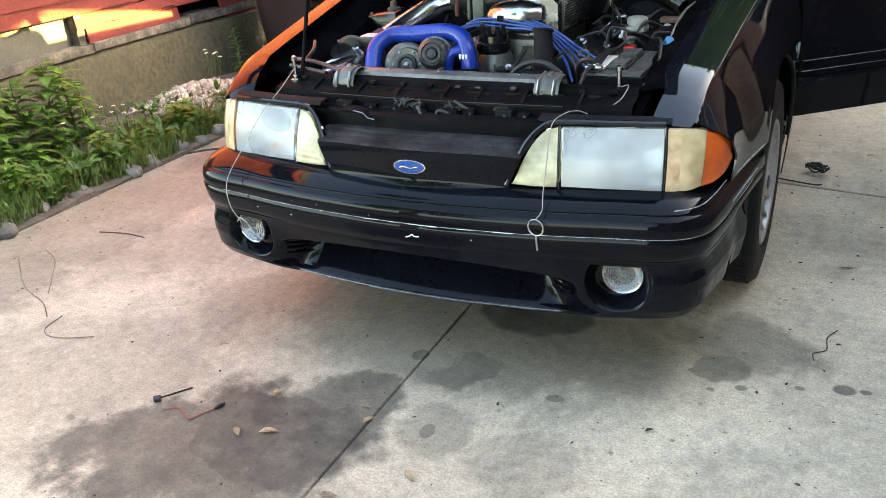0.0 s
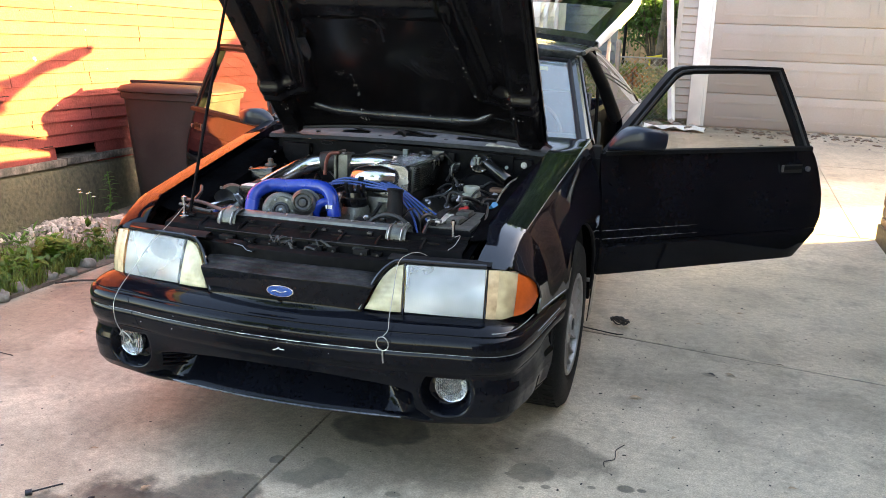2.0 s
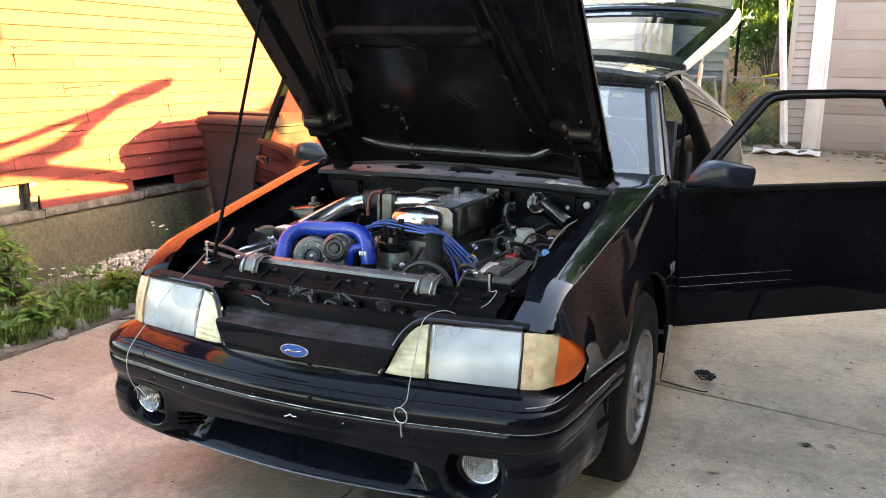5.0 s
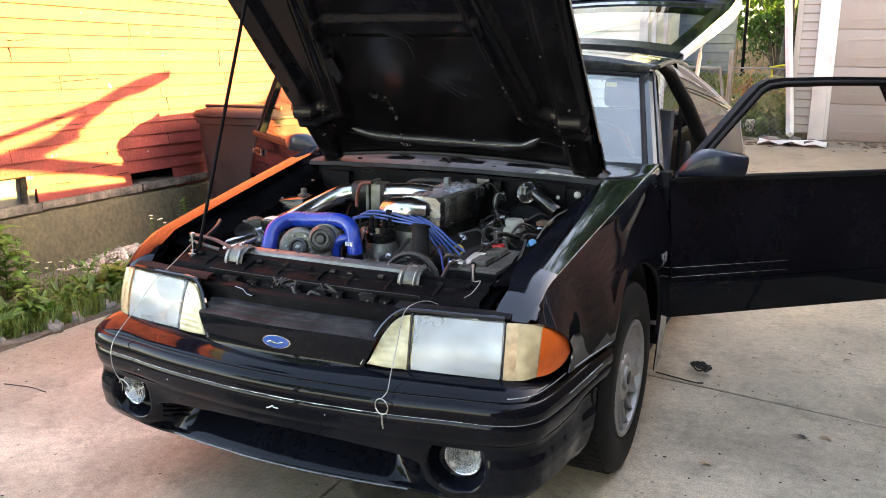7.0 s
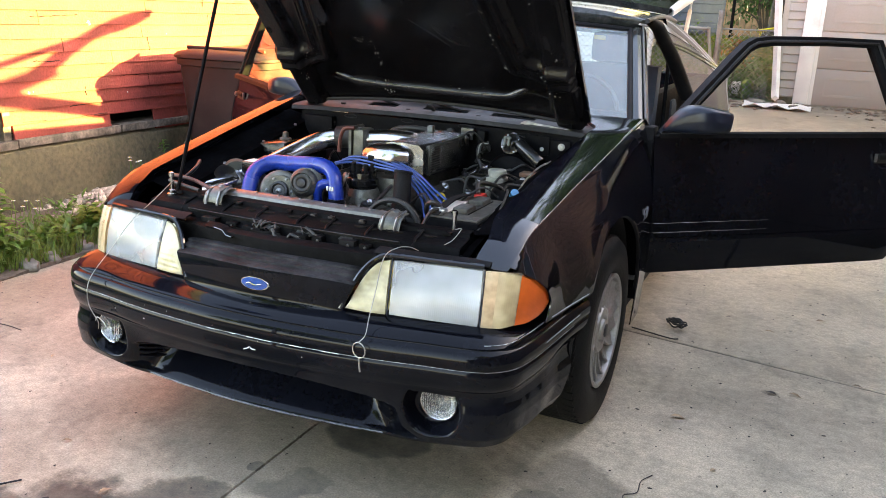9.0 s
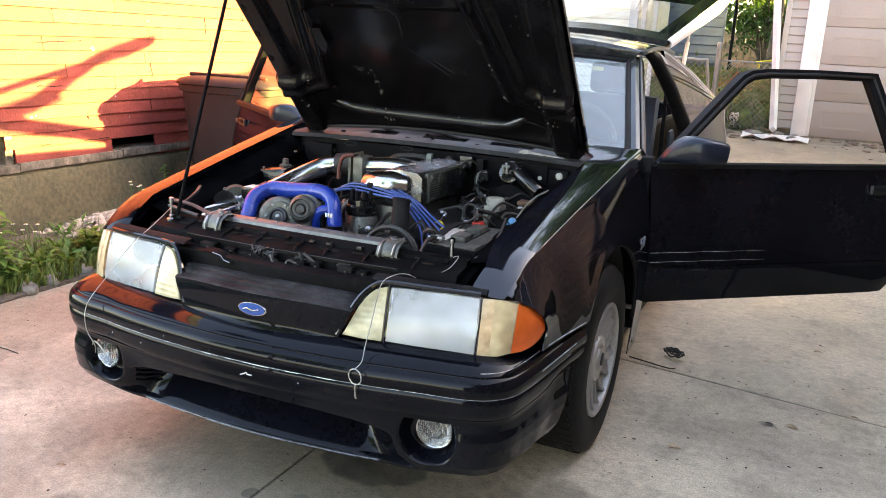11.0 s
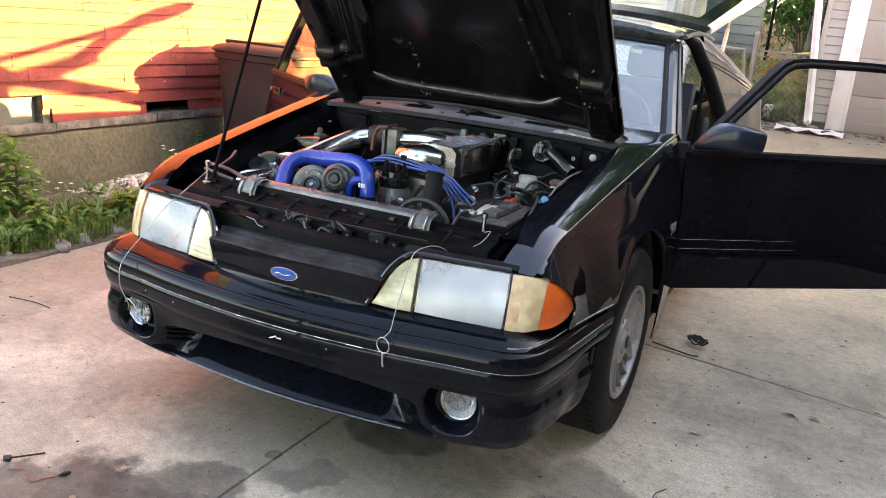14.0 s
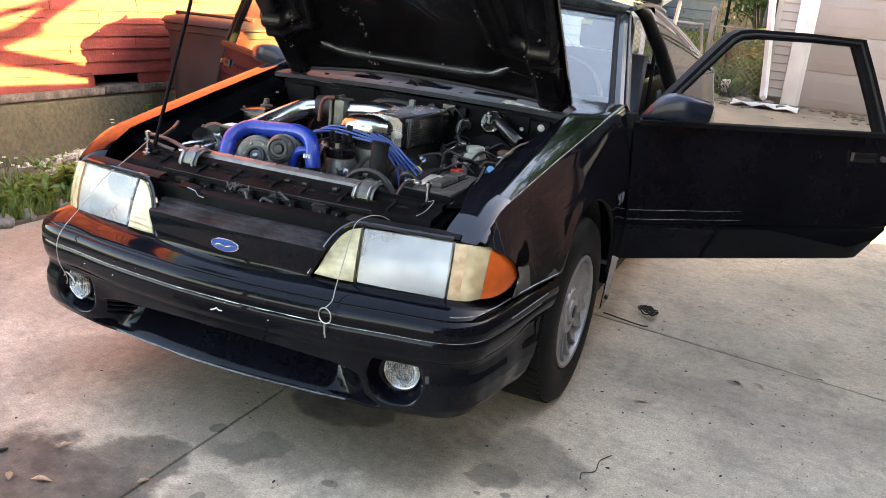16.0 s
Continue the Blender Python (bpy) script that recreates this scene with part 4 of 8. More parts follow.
for side in (1, -1):
    f = (lambda b: b) if side > 0 else mirrored
    # housing behind the three lenses
    rows = [[(x, 0.07 + nose_y(x) * 0.35 + 0.30 * max(0, x - 0.55), z) for x in (0.25, 0.30, 0.36, 0.45, 0.55, 0.60, 0.64)] for z in (0.515, 0.53, 0.60, 0.645, 0.655)]
    hl = part("headlight", f(sheet([[(a, b + 0.035, c) for a, b, c in r] for r in rows], 0.03, (0, 1, 0))), TRIM, car, "hazed composite headlight with yellowed marker lenses")
    part("headlamp_lens", f(lens([(0.372, 0.050, 0.530), (0.48, 0.068, 0.528), (0.594, 0.092, 0.526)], [(0.364, 0.088, 0.660), (0.48, 0.103, 0.661), (0.588, 0.125, 0.660)], 0.006, 0.008)), LENS, hl, "hazed clear headlamp lens")
    rf = [[(x, y + 0.045 * math.sin(math.pi * u) * math.sin(math.pi * v) + 0.012, z) for u, x, y, z in ((u, 0.375 + 0.212 * u, 0.062 + 0.038 * u + 0.036 * v, 0.530 + 0.126 * v) for u in [k / 12 for k in range(13)])] for v in [k / 8 for k in range(9)]]
    part("reflector", f(sheet(rf)), REFL, hl)
    part("marker_lens", f(lens([(0.256, 0.031, 0.532), (0.31, 0.036, 0.530), (0.362, 0.046, 0.529)], [(0.262, 0.034, 0.540), (0.292, 0.060, 0.610), (0.322, 0.078, 0.648), (0.354, 0.086, 0.660)], 0.004, 0.008)), LENSI, hl, "yellowed ribbed marker lens")
    part("marker_back", f(sheet([[(x, 0.055 + nose_y(x) * 0.3 + 0.28 * (z - 0.53), z) for x in (0.28 + 0.5 * (z - 0.53), 0.32, 0.362)] for z in (0.532, 0.58, 0.62, 0.65)])), REFL, hl)
    part("corner_lens", f(lens([(0.628, 0.104, 0.5245), (0.650, 0.116, 0.525), (0.672, 0.142, 0.529)], [(0.626, 0.138, 0.6585), (0.650, 0.150, 0.655), (0.672, 0.175, 0.646)], 0.007, 0.010)), LENSA, hl, "aged cream-tinted corner lens")
    part("turn_lens", f(lens([(0.602, 0.093, 0.526), (0.615, 0.098, 0.525), (0.628, 0.104, 0.5245)], [(0.597, 0.125, 0.660), (0.612, 0.131, 0.659), (0.626, 0.138, 0.6585)], 0.007, 0.010)), LENST, hl, "faded orange turn lens")
    part("corner_reflector", f(lens([(0.673, 0.143, 0.528), (0.695, 0.178, 0.529), (0.713, 0.226, 0.539), (0.719, 0.248, 0.552), (0.721, 0.254, 0.562)], [(0.673, 0.176, 0.646), (0.695, 0.205, 0.631), (0.713, 0.238, 0.604), (0.719, 0.252, 0.584), (0.721, 0.256, 0.568)], 0.007, 0.010)), LENSO, hl, "orange side reflector")
    part("corner_bulb", f(sheet([[(x, 0.112 + 0.4 * max(0, x - 0.6) + 0.25 * (z - 0.53), z) for x in (0.604, 0.616, 0.630)] for z in (0.545, 0.58, 0.628)])), AMBULB, hl)
    part("corner_back", f(sheet([[(x, 0.128 + 0.5 * max(0, x - 0.6) + 0.25 * (z - 0.53), z) for x in (0.600, 0.63, 0.672)] for z in (0.53, 0.60, 0.65)])), REFL, hl)
    # dark rubber gaskets between the lenses
    part("gasket", f(tube(curve([(0.366, 0.049, 0.524), (0.362, 0.068, 0.600), (0.358, 0.090, 0.664)], 4), 0.0018, 6)), LIPGREY, hl)
    part("gasket", f(tube(curve([(0.598, 0.095, 0.522), (0.596, 0.110, 0.600), (0.592, 0.128, 0.664)], 4), 0.0014, 6)), LIPGREY, hl)
    part("surround", f(tube(curve([(0.244, 0.030, 0.528), (0.258, 0.040, 0.565), (0.285, 0.066, 0.625), (0.320, 0.086, 0.661), (0.358, 0.094, 0.670), (0.47, 0.106, 0.671), (0.59, 0.130, 0.669)], 5), 0.007, 8)), PAINT, hl)
    # fog lamp, set in its bowl
    c = Vector((0.525 if side > 0 else 0.538, 0.036, 0.331 if side > 0 else 0.322))
    nrm = Vector((0.10, -1, 0.0)).normalized()
    fm = Matrix.Translation(c) @ nrm.to_track_quat("Z", "Y").to_matrix().to_4x4()
    part("fog_lamp", f(revolve([(0.004, -0.030), (0.030, -0.028), (0.046, -0.010), (0.0485, 0.0), (0.0475, 0.003), (0.0445, 0.001), (0.036, -0.014), (0.02, -0.022), (0.004, -0.024)], fm, 40)), REFL, bumper, "round fog lamp with ribbed glass")
    part("fog_bulb", f(revolve([(0.009, -0.022), (0.009, -0.006), (0.002, -0.004)], fm, 14)), PULLEY, bumper)
    part("fog_lens", f(revolve([(0.0448, 0.0), (0.041, 0.007), (0.026, 0.012), (0.002, 0.014)], fm, 40)), FOGL, bumper, "ribbed fog lamp glass")


# fenders
CREST = [(0.145, 0.638, 0.645), (0.155, 0.642, 0.659), (0.17, 0.646, 0.675), (0.19, 0.650, 0.691), (0.21, 0.654, 0.703), (0.25, 0.658, 0.718), (0.314, 0.664, 0.733), (0.45, 0.671, 0.7585), (0.61, 0.679, 0.788), (0.78, 0.689, 0.818), (0.95, 0.698, 0.847), (1.15, 0.709, 0.881), (1.34, 0.720, 0.912)]
AXLE, HUBZ, ARCH = 0.82, 0.303, 0.352


def crest(y):
    return lerp([(a, b) for a, b, c in CREST], y), lerp([(a, c) for a, b, c in CREST], y)


def side_x(y, z):
    xm = lerp([(0.2, 0.722), (0.30, 0.737), (0.53, 0.770), (0.77, 0.792), (1.05, 0.790), (1.34, 0.787)], y)
    cx, cz = crest(y)
    if z > 0.50:
        f = (z - 0.50) / (cz - 0.50)
        e = ease(0.34, 0.52, y)
        return xm + (cx - xm) * ((0.55 - 0.45 * e) * f + (0.45 + 0.45 * e) * f ** (2 + 0.4 * e))
    return xm - 0.016 * ((0.50 - z) / 0.30) ** 1.6


for side in (1, -1):
    f = (lambda b: b) if side > 0 else mirrored
    rows = []
    NS = 46
    spec = []
    for q in range(26):
        row = []
        for i in range(NS + 1):
            u = 0.1418 * (i / 12) ** 1.4 if i <= 12 else 0.1418 + 0.8582 * (i - 12) / (NS - 12)
            if q <= 7:                    # top, from the bonnet gap to the crest
                w = q / 7
                y = (0.145 + 0.020 * w * w) + u * (1.33 - 0.145 - 0.020 * w * w)
                cx, cz = crest(y)
                xin = lerp([(0.145, 0.556), (0.21, 0.570), (0.35, 0.566), (1.08, 0.552), (1.20, 0.530), (1.33, 0.490)], y)
                xin += (cx - (0.062 if side < 0 else 0.108) - xin) * ease(0.20, 0.32, y) * (1 if side < 0 else ease(1.30, 1.12, y))
                w = (0, 0.001, 0.25, 0.5, 0.75, 0.955, 0.985, 1.0)[q]
                x = xin + (cx - xin) * w
                back = ease(0.19, 0.30, y)
                z = cz + (1 - back) * (0.010 + 0.004 * (1 - w) - 0.014 * w ** 2.5) + back * (0.008 + (0.003 + 0.020 * ease(1.28, 1.02, y) if side > 0 else 0.003) * (1 - w ** 1.4) - 0.0025 * max(0, (w - 0.955) / 0.045) - 0.0055 * max(0, (w - 0.955) / 0.045) ** 2)
                if q == 0:
                    z -= 0.03
            else:                         # side, from the crest down
                v = (q - 7) / 18
                zg = 0.665 + (0.515 - 0.665) * v
                ys = lerp([(0.515, 0.235), (0.545, 0.250), (0.565, 0.254), (0.585, 0.249), (0.605, 0.236), (0.63, 0.206), (0.648, 0.181), (0.665, 0.165)], zg)
                y = ys + u * (1.33 - ys)
                cx, cz = crest(y)
                zl = 0.515 if y < AXLE - 0.1 else 0.20
                dy = y - AXLE
                if abs(dy) < ARCH:
                    zl = max(zl if y < AXLE else 0.20, HUBZ + 0.02 + math.sqrt(ARCH * ARCH - dy * dy))
                z = cz + (zl - cz) * v
                x = side_x(y, z)
                lead = max(0.0, 1 - u / 0.17) ** 2          # the leading edge closes on the corner lens
                if lead:
                    z0 = crest(ys)[1] + (0.515 - crest(ys)[1]) * v
                    x += lead * (lerp([(0.515, 0.724), (0.540, 0.726), (0.568, 0.728), (0.604, 0.720), (0.631, 0.703), (0.646, 0.682), (0.665, 0.652)], zg) - side_x(ys, z0))
                    z += lead * (zg - z0)
                da = math.hypot(dy, z - HUBZ - 0.02)
                x += 0.003 * ease(ARCH + 0.035, ARCH + 0.005, da)
            row.append((x, y, z))
        rows.append(row)
    fend = part("fender", f(sheet([r[12:] for r in rows], 0.004)), PAINT if side > 0 else COVER, car, "glossy black front fender", smooth=35)
    # sunken flange under the bonnet edge
    ys = [0.30 + 0.04 * k for k in range(22)]
    fo = 0.060 if side < 0 else 0.106
    part("fender_flange", f(sheet([[(crest(y)[0] - o, y, crest(y)[1] - dz) for y in ys] for o, dz in ((fo, 0.0), (fo + 0.004, 0.018), (fo + 0.03, 0.026), (fo + 0.07, 0.034), (fo + 0.10, 0.05))], 0.003)), FLANGEBLK, fend, "matt black inner flange")
    part("fender_cap", f(sheet([r[:12] + [tuple(0.97 * a + 0.03 * b for a, b in zip(r[12], r[11]))] for r in rows], 0.004)), PAINT if side > 0 else COVER, fend, "glossy black end cap beside the headlamp", smooth=70)
    part("hinge_pillar", f(box(0.60, 0.762, 1.335, 1.41, 0.25, 0.898, 0.006)), TRIM, car)
    # thin pale tube drawn as the crest's highlight line
    part("fender_crease", f(tube([(crest(y)[0] - 0.0045, y, crest(y)[1] + 0.0088) for y in [0.30 + 0.04 * k for k in range(27)]], 0.0042 if side > 0 else 0.0030, 16)), EDGE, fend)
    # wheel-arch lip and liner
    arc = [(side_x(AXLE + ARCH * math.cos(a), HUBZ + 0.02 + ARCH * math.sin(a)) - 0.002, AXLE + ARCH * math.cos(a), HUBZ + 0.02 + ARCH * math.sin(a)) for a in [math.pi * (0.02 + 0.80 * k / 24) for k in range(25)]]
    part("arch_lip", f(tube(arc, 0.006, 8)), TRIM, fend)
    lin = [[(x, AXLE + (ARCH + 0.01) * math.cos(a), HUBZ + 0.02 + (ARCH + 0.01) * math.sin(a)) for a in [math.pi * (-0.05 + 1.10 * k / 24) for k in range(25)]] for x in (0.745, 0.65, 0.50)]
    part("arch_liner", f(sheet(lin)), RUBBER, fend)
    if side > 0:                   # worn pinstripes between the bumper end and the wheel arch
        for z, y0, y1, o in ((0.521, 0.268, 0.525, 0.0045), (0.553, 1.19, 1.325, 0.001), (0.518, 1.20, 1.325, 0.001)):
            part("fender_stripe", tube([(side_x(y, max(z, 0.515)) + o, y, z) for y in [y0 + (y1 - y0) * k / 8 for k in range(9)]], 0.0013, 6), STRIPE, fend)
        # small bright figures behind the wheel: 5.0
        for stroke in ([(0.020, 0.036), (0.002, 0.036), (0.001, 0.021), (0.012, 0.023), (0.019, 0.016), (0.018, 0.006), (0.010, 0.000), (0.000, 0.003)], [(0.027, 0.000), (0.027, 0.003)], [(0.044, 0.036), (0.036, 0.028), (0.035, 0.010), (0.042, 0.000), (0.050, 0.006), (0.052, 0.026), (0.044, 0.036)]):
            part("figure", tube([(side_x(1.165, 0.6) + 0.003, 1.155 + 1.45 * a + 0.2 * b, 0.598 + b) for a, b in stroke], 0.0019, 6), STEEL, fend)


# wheels
def wheel(cx, cy, sgn, steer=0.0):
    m = Matrix.Translation((cx, cy, HUBZ)) @ Matrix.Rotation(radians(steer), 4, "Z") @ Matrix.Rotation(radians(90 * sgn), 4, "Y")
    R, r, h = 0.306, 0.186, 0.098
    tprof = [(r, -h * 0.85), (r + 0.02, -h * 0.98), (0.25, -h), (0.289, -h * 0.93), (R - 0.004, -h * 0.78), (R, -h * 0.6), (R, h * 0.6), (R - 0.004, h * 0.78), (0.289, h * 0.93), (0.25, h), (r + 0.02, h * 0.98), (r, h * 0.85), (r - 0.012, h * 0.7), (r - 0.012, -h * 0.7)]
    w = part("wheel", revolve(tprof, m, 64, closed=True), TYRE, car, "black tyre on a dull silver turbine-vane alloy wheel")
    tb = bmesh.new()
    for k in range(60):
        a = 2 * math.pi * k / 60
        for hh, sk in ((-0.052, 0.5), (0.0, 0.0), (0.052, -0.5)):
            mm = m @ Matrix.Rotation(a + sk * 0.05, 4, "Z") @ Matrix.Translation((R - 0.0015, 0, hh)) @ Matrix.Rotation(sk * 0.4, 4, "X")
            bmesh.ops.create_cube(tb, size=1, matrix=mm @ Matrix.Diagonal((0.006, 0.027, 0.038, 1)))
    tagged(part("tread", tb, TYRE, w), kind="stuff")
    rim = [(r - 0.008, -0.08), (r - 0.001, 0.084), (r + 0.001, 0.092), (r - 0.006, 0.096), (r - 0.014, 0.092), (r - 0.018, 0.080), (r - 0.021, 0.03), (0.150, 0.018), (0.150, -0.06)]
    part("rim", revolve(rim, m, 48, closed=True), ALLOY, w, "dull silver alloy rim")
    part("dish", revolve([(0.06, 0.000), (0.162, -0.004), (0.166, 0.010), (0.160, 0.012), (0.110, 0.014), (0.06, 0.020)], m, 40), DISH, w, "dusty recessed wheel dish, coloured dark for the shade between vanes")
    step = 2 * math.pi / 16
    for k in range(16):                # slanted turbine blades
        a = step * k
        rowsv = [[m @ Vector((rr * math.cos(a + twist + q * step), rr * math.sin(a + twist + q * step), top - drop)) for q, drop in ((-0.05, 0.026), (-0.03, 0.002), (0.02, 0.0), (0.09, 0.004), (0.45, 0.013), (0.84, 0.020))] for rr, top, twist in ((0.070, 0.074, 0.0), (0.10, 0.076, 0.03), (0.135, 0.080, 0.09), (0.166, 0.087, 0.17))]
        part("vane", sheet(rowsv, 0.0015), ALLOY, w)
    part("hub", revolve([(0.076, 0.015), (0.078, 0.070), (0.072, 0.079), (0.050, 0.080), (0.040, 0.072), (0.036, 0.074), (0.034, 0.084), (0.028, 0.088), (0.004, 0.089)], m, 32), ALLOY, w)
    part("centre_cap", revolve([(0.022, 0.086), (0.022, 0.091), (0.018, 0.093), (0.003, 0.0935)], m, 24), PULLEY, w)


wheel(0.675, AXLE, 1, -1)
wheel(-0.675, AXLE, -1, -2)
wheel(0.675, AXLE + 2.50, 1)
wheel(-0.675, AXLE + 2.50, -1)

# ---- bonnet, held open ----
HM = Matrix.Translation((0, 1.165, 0.905)) @ Matrix.Rotation(radians(-45.2), 4, "X")   # local: x across, -y to the front edge, z outward


def hood_under(u, v):
    """Depth of the pressed inner frame below the skin."""
    au = abs(u)
    d = 0.012
    edge = min(0.565 - au, 1.14 - v)
    d += 0.028 * ease(0.120, 0.090, edge) * ease(0.005, 0.02, edge)
    leg = abs(au - (0.42 - 0.165 * v)) if v > 0.30 else math.hypot(au - 0.3705, v - 0.30) if au < 0.3705 else 1.0
    if au >= 0.3705 and v < 0.34:   # the legs turn outward at their rear ends
        leg = min(leg, abs(v - 0.30 + 0.03 * ease(0.37, 0.46, au)))
    d += 0.026 * ease(0.058, 0.028, leg)
    d += 0.012 * ease(0.050, 0.02, abs(v - 0.69)) * (au < 0.30)
    d -= 0.006 * ease(0.020, 0.006, leg)
    return d


def rear_edge(u):
    """The rear edge bows forward in the middle, round the foot of the windshield."""
    return 0.012 + 0.056 * max(0.0, 1 - (u / 0.565) ** 2)


rows = []
for i in range(161):
    rows.append([HM @ Vector((u, -v, -hood_under(u, v))) for u, v in ((u, rear_edge(u) + (1.14 - rear_edge(u)) * i / 160) for u in [(-1 + 2 * j / 160) * 0.565 for j in range(161)])])
hood = part("hood", sheet(rows), HOODBLK, car, "open black bonnet with pressed inner frame", smooth=85)
rows = [[HM @ Vector((w * 0.572, -rear_edge(w * 0.565) - (1.15 - rear_edge(w * 0.565)) * i / 16, 0.014 * (1 - w ** 4))) for w in [-1 + 2 * j / 20 for j in range(21)]] for i in range(17)]
part("hood_skin", sheet(rows, 0.012), PAINT, hood, "glossy black outer skin")
part("hood_seal", tube([HM @ Vector((u, -rear_edge(u) - 0.006, -0.022)) for u in [-0.5 + 0.05 * k for k in range(21)]], 0.006, 8), RUBBER, hood)
part("rear_ridge", tube(curve([HM @ Vector(p) for p in ((-0.375, -0.185, -0.004), (-0.31, -0.160, -0.012), (-0.2, -0.146, -0.014), (0.0, -0.140, -0.014), (0.2, -0.136, -0.014), (0.31, -0.140, -0.012), (0.385, -0.185, -0.004))], 6), [(0.017 + 0.0025 * math.sin(k * 0.8)) * min(1, 0.3 + k / 6, 0.3 + (36 - k) / 6) for k in range(37)], 14), HSTRIP, hood, "glossy rounded ridge across the bonnet frame")
def on_hood(*uv, lift=0.0):
    return [HM @ Vector((u, -v, -hood_under(u, v) - lift)) for u, v in uv]


part("oval_slot", tube(curve(on_hood((0.100, 0.452), (0.130, 0.424), (0.158, 0.388), (0.148, 0.386), (0.116, 0.418), (0.100, 0.452)), 5), 0.003, 6), HSTRIP, hood)
for run, r in ((((0.020, 0.475), (0.085, 0.42), (0.150, 0.352)), 0.0018), (((0.058, 0.50), (0.11, 0.455), (0.172, 0.392)), 0.0018),
               (((-0.300, 0.79), (-0.312, 0.585), (-0.340, 0.44), (-0.368, 0.325)), 0.0026), (((-0.250, 0.62), (-0.246, 0.55), (-0.252, 0.49)), 0.0014), (((-0.236, 0.60), (-0.236, 0.54)), 0.0012),
               (((-0.034, 0.662), (0.006, 0.640), (0.026, 0.600), (0.022, 0.540)), 0.0045), (((0.012, 0.665), (0.026, 0.640), (0.036, 0.605)), 0.003), (((0.034, 0.660), (0.050, 0.625)), 0.003), (((0.060, 0.655), (0.068, 0.640)), 0.002),
               (((-0.292, 0.452), (-0.318, 0.448), (-0.302, 0.440)), 0.0020), (((-0.302, 0.440), (-0.306, 0.400), (-0.302, 0.378)), 0.0014), (((-0.49, 0.27), (-0.44, 0.20), (-0.36, 0.150)), 0.0022), (((0.300, 0.145), (0.38, 0.16), (0.455, 0.145)), 0.0020)):
    part("pressed_line", tube(curve(on_hood(*run), 5), r, 6), HSTRIP, hood)
# black discs on the flange paint the shade inside its holes
for v in (0.76, 0.645, 0.53, 0.415):
    part("flange_hole", revolve([(0.015, -0.002), (0.015, 0.0012)], HM @ Matrix.Translation((-0.530, -v, -hood_under(-0.530, v) - 0.001)) @ Matrix.Rotation(math.pi, 4, "X") @ Matrix.Diagonal((0.6, 1, 1, 1)), 14), DARKVOID, hood)
part("worn_patch", slab([(-0.300, -0.57), (-0.262, -0.575), (-0.262, -0.50), (-0.285, -0.46), (-0.305, -0.50)], 0.003, HM @ Matrix.Translation((0, 0, -0.0415))), HSTRIP, hood, "shiny bare patch on the bonnet frame")
rng = random.Random(44)
for u0, v0, n, sp in ((-0.200, 0.368, 9, 0.010), (-0.165, 0.352, 6, 0.016), (-0.143, 0.300, 5, 0.010), (-0.148, 0.250, 4, 0.010), (-0.157, 0.125, 12, 0.009), (-0.156, 0.165, 3, 0.008), (0.290, 0.542, 5, 0.008), (0.306, 0.428, 3, 0.006), (0.320, 0.380, 4, 0.012), (0.336, 0.296, 3, 0.01), (0.455, 0.272, 4, 0.014), (0.498, 0.356, 5, 0.016), (0.49, 0.20, 4, 0.02),
                      (-0.443, 0.281, 3, 0.008), (-0.480, 0.190, 7, 0.014), (-0.40, 0.31, 3, 0.014), (0.10, 0.165, 3, 0.02), (0.20, 0.155, 3, 0.02), (0.43, 0.66, 3, 0.02), (0.455, 0.55, 2, 0.02), (-0.19, 0.66, 2, 0.004), (0.07, 0.30, 2, 0.02)):
    for k in range(n):
        u, v, r = u0 + rng.gauss(0, sp), v0 + rng.gauss(0, sp), 0.0004 + 0.0022 * rng.random() ** 3
        d = hood_under(u, v) + (0.012 if 0.10 < v0 < 0.14 else 0.0)
        part("scuff", box(-r * rng.uniform(0.6, 4.0), r, -r * rng.uniform(0.4, 1), r * rng.uniform(0.4, 1.6), -0.002, 0.001, 0, HM @ Matrix.Translation((u, -v, -d)) @ Matrix.Rotation(rng.uniform(0, 3.1), 4, "Z")), SCUFF, hood)
part("hood_striker", box(-0.03, 0.03, -1.10, -1.06, -0.085, -0.045, 0.004, HM), STEEL, hood)
for sx in (1, -1):
    part("hood_hinge", sheet([[(sx * 0.500, 1.17, 0.80), (sx * 0.500, 1.13, 0.80)], [(sx * 0.505, 1.17, 0.87), (sx * 0.505, 1.13, 0.87)], [(sx * 0.51, 1.13, 0.95), (sx * 0.51, 1.09, 0.93)], [(sx * 0.51, 1.05, 1.02), (sx * 0.51, 1.03, 0.99)]], 0.012), BAY, hood)
part("prop_rod", tube([(-0.44, 0.236, 0.715), (-0.442, 0.33, 0.965), (-0.44, 0.521, 1.475)], 0.0055, 8), BAY, car, "thin black bonnet prop rod")

# ---- body behind the bay ----
COWL_HOLES = ((-0.31, -0.19, 1.172, 1.226), (-0.085, 0.10, 1.172, 1.226), (0.19, 0.36, 1.180, 1.226))
cowl_y = (1.094, 1.098, 1.120, 1.150, 1.172, 1.180, 1.200, 1.226, 1.32)
cowl_rows = []
for t in [k / 120 for k in range(121)]:
    x = -0.60 + 1.20 * t
    c = 1 - (x / 0.60) ** 2
    cowl_rows.append([(x, y - (0.075 * c if y > 1.3 else 0.0), lerp([(1.094, 0.868), (1.098, 0.880), (1.120, 0.884), (1.200, 0.888), (1.226, 0.893), (1.32, 0.908)], y) + 0.012 * c) for y in cowl_y])
cb = sheet(cowl_rows, 0.006)
gone = [f for f in cb.faces if any(x0 < f.calc_center_median().x < x1 and y0 < f.calc_center_median().y < y1 for x0, x1, y0, y1 in COWL_HOLES)]
bmesh.ops.delete(cb, geom=gone, context="FACES")
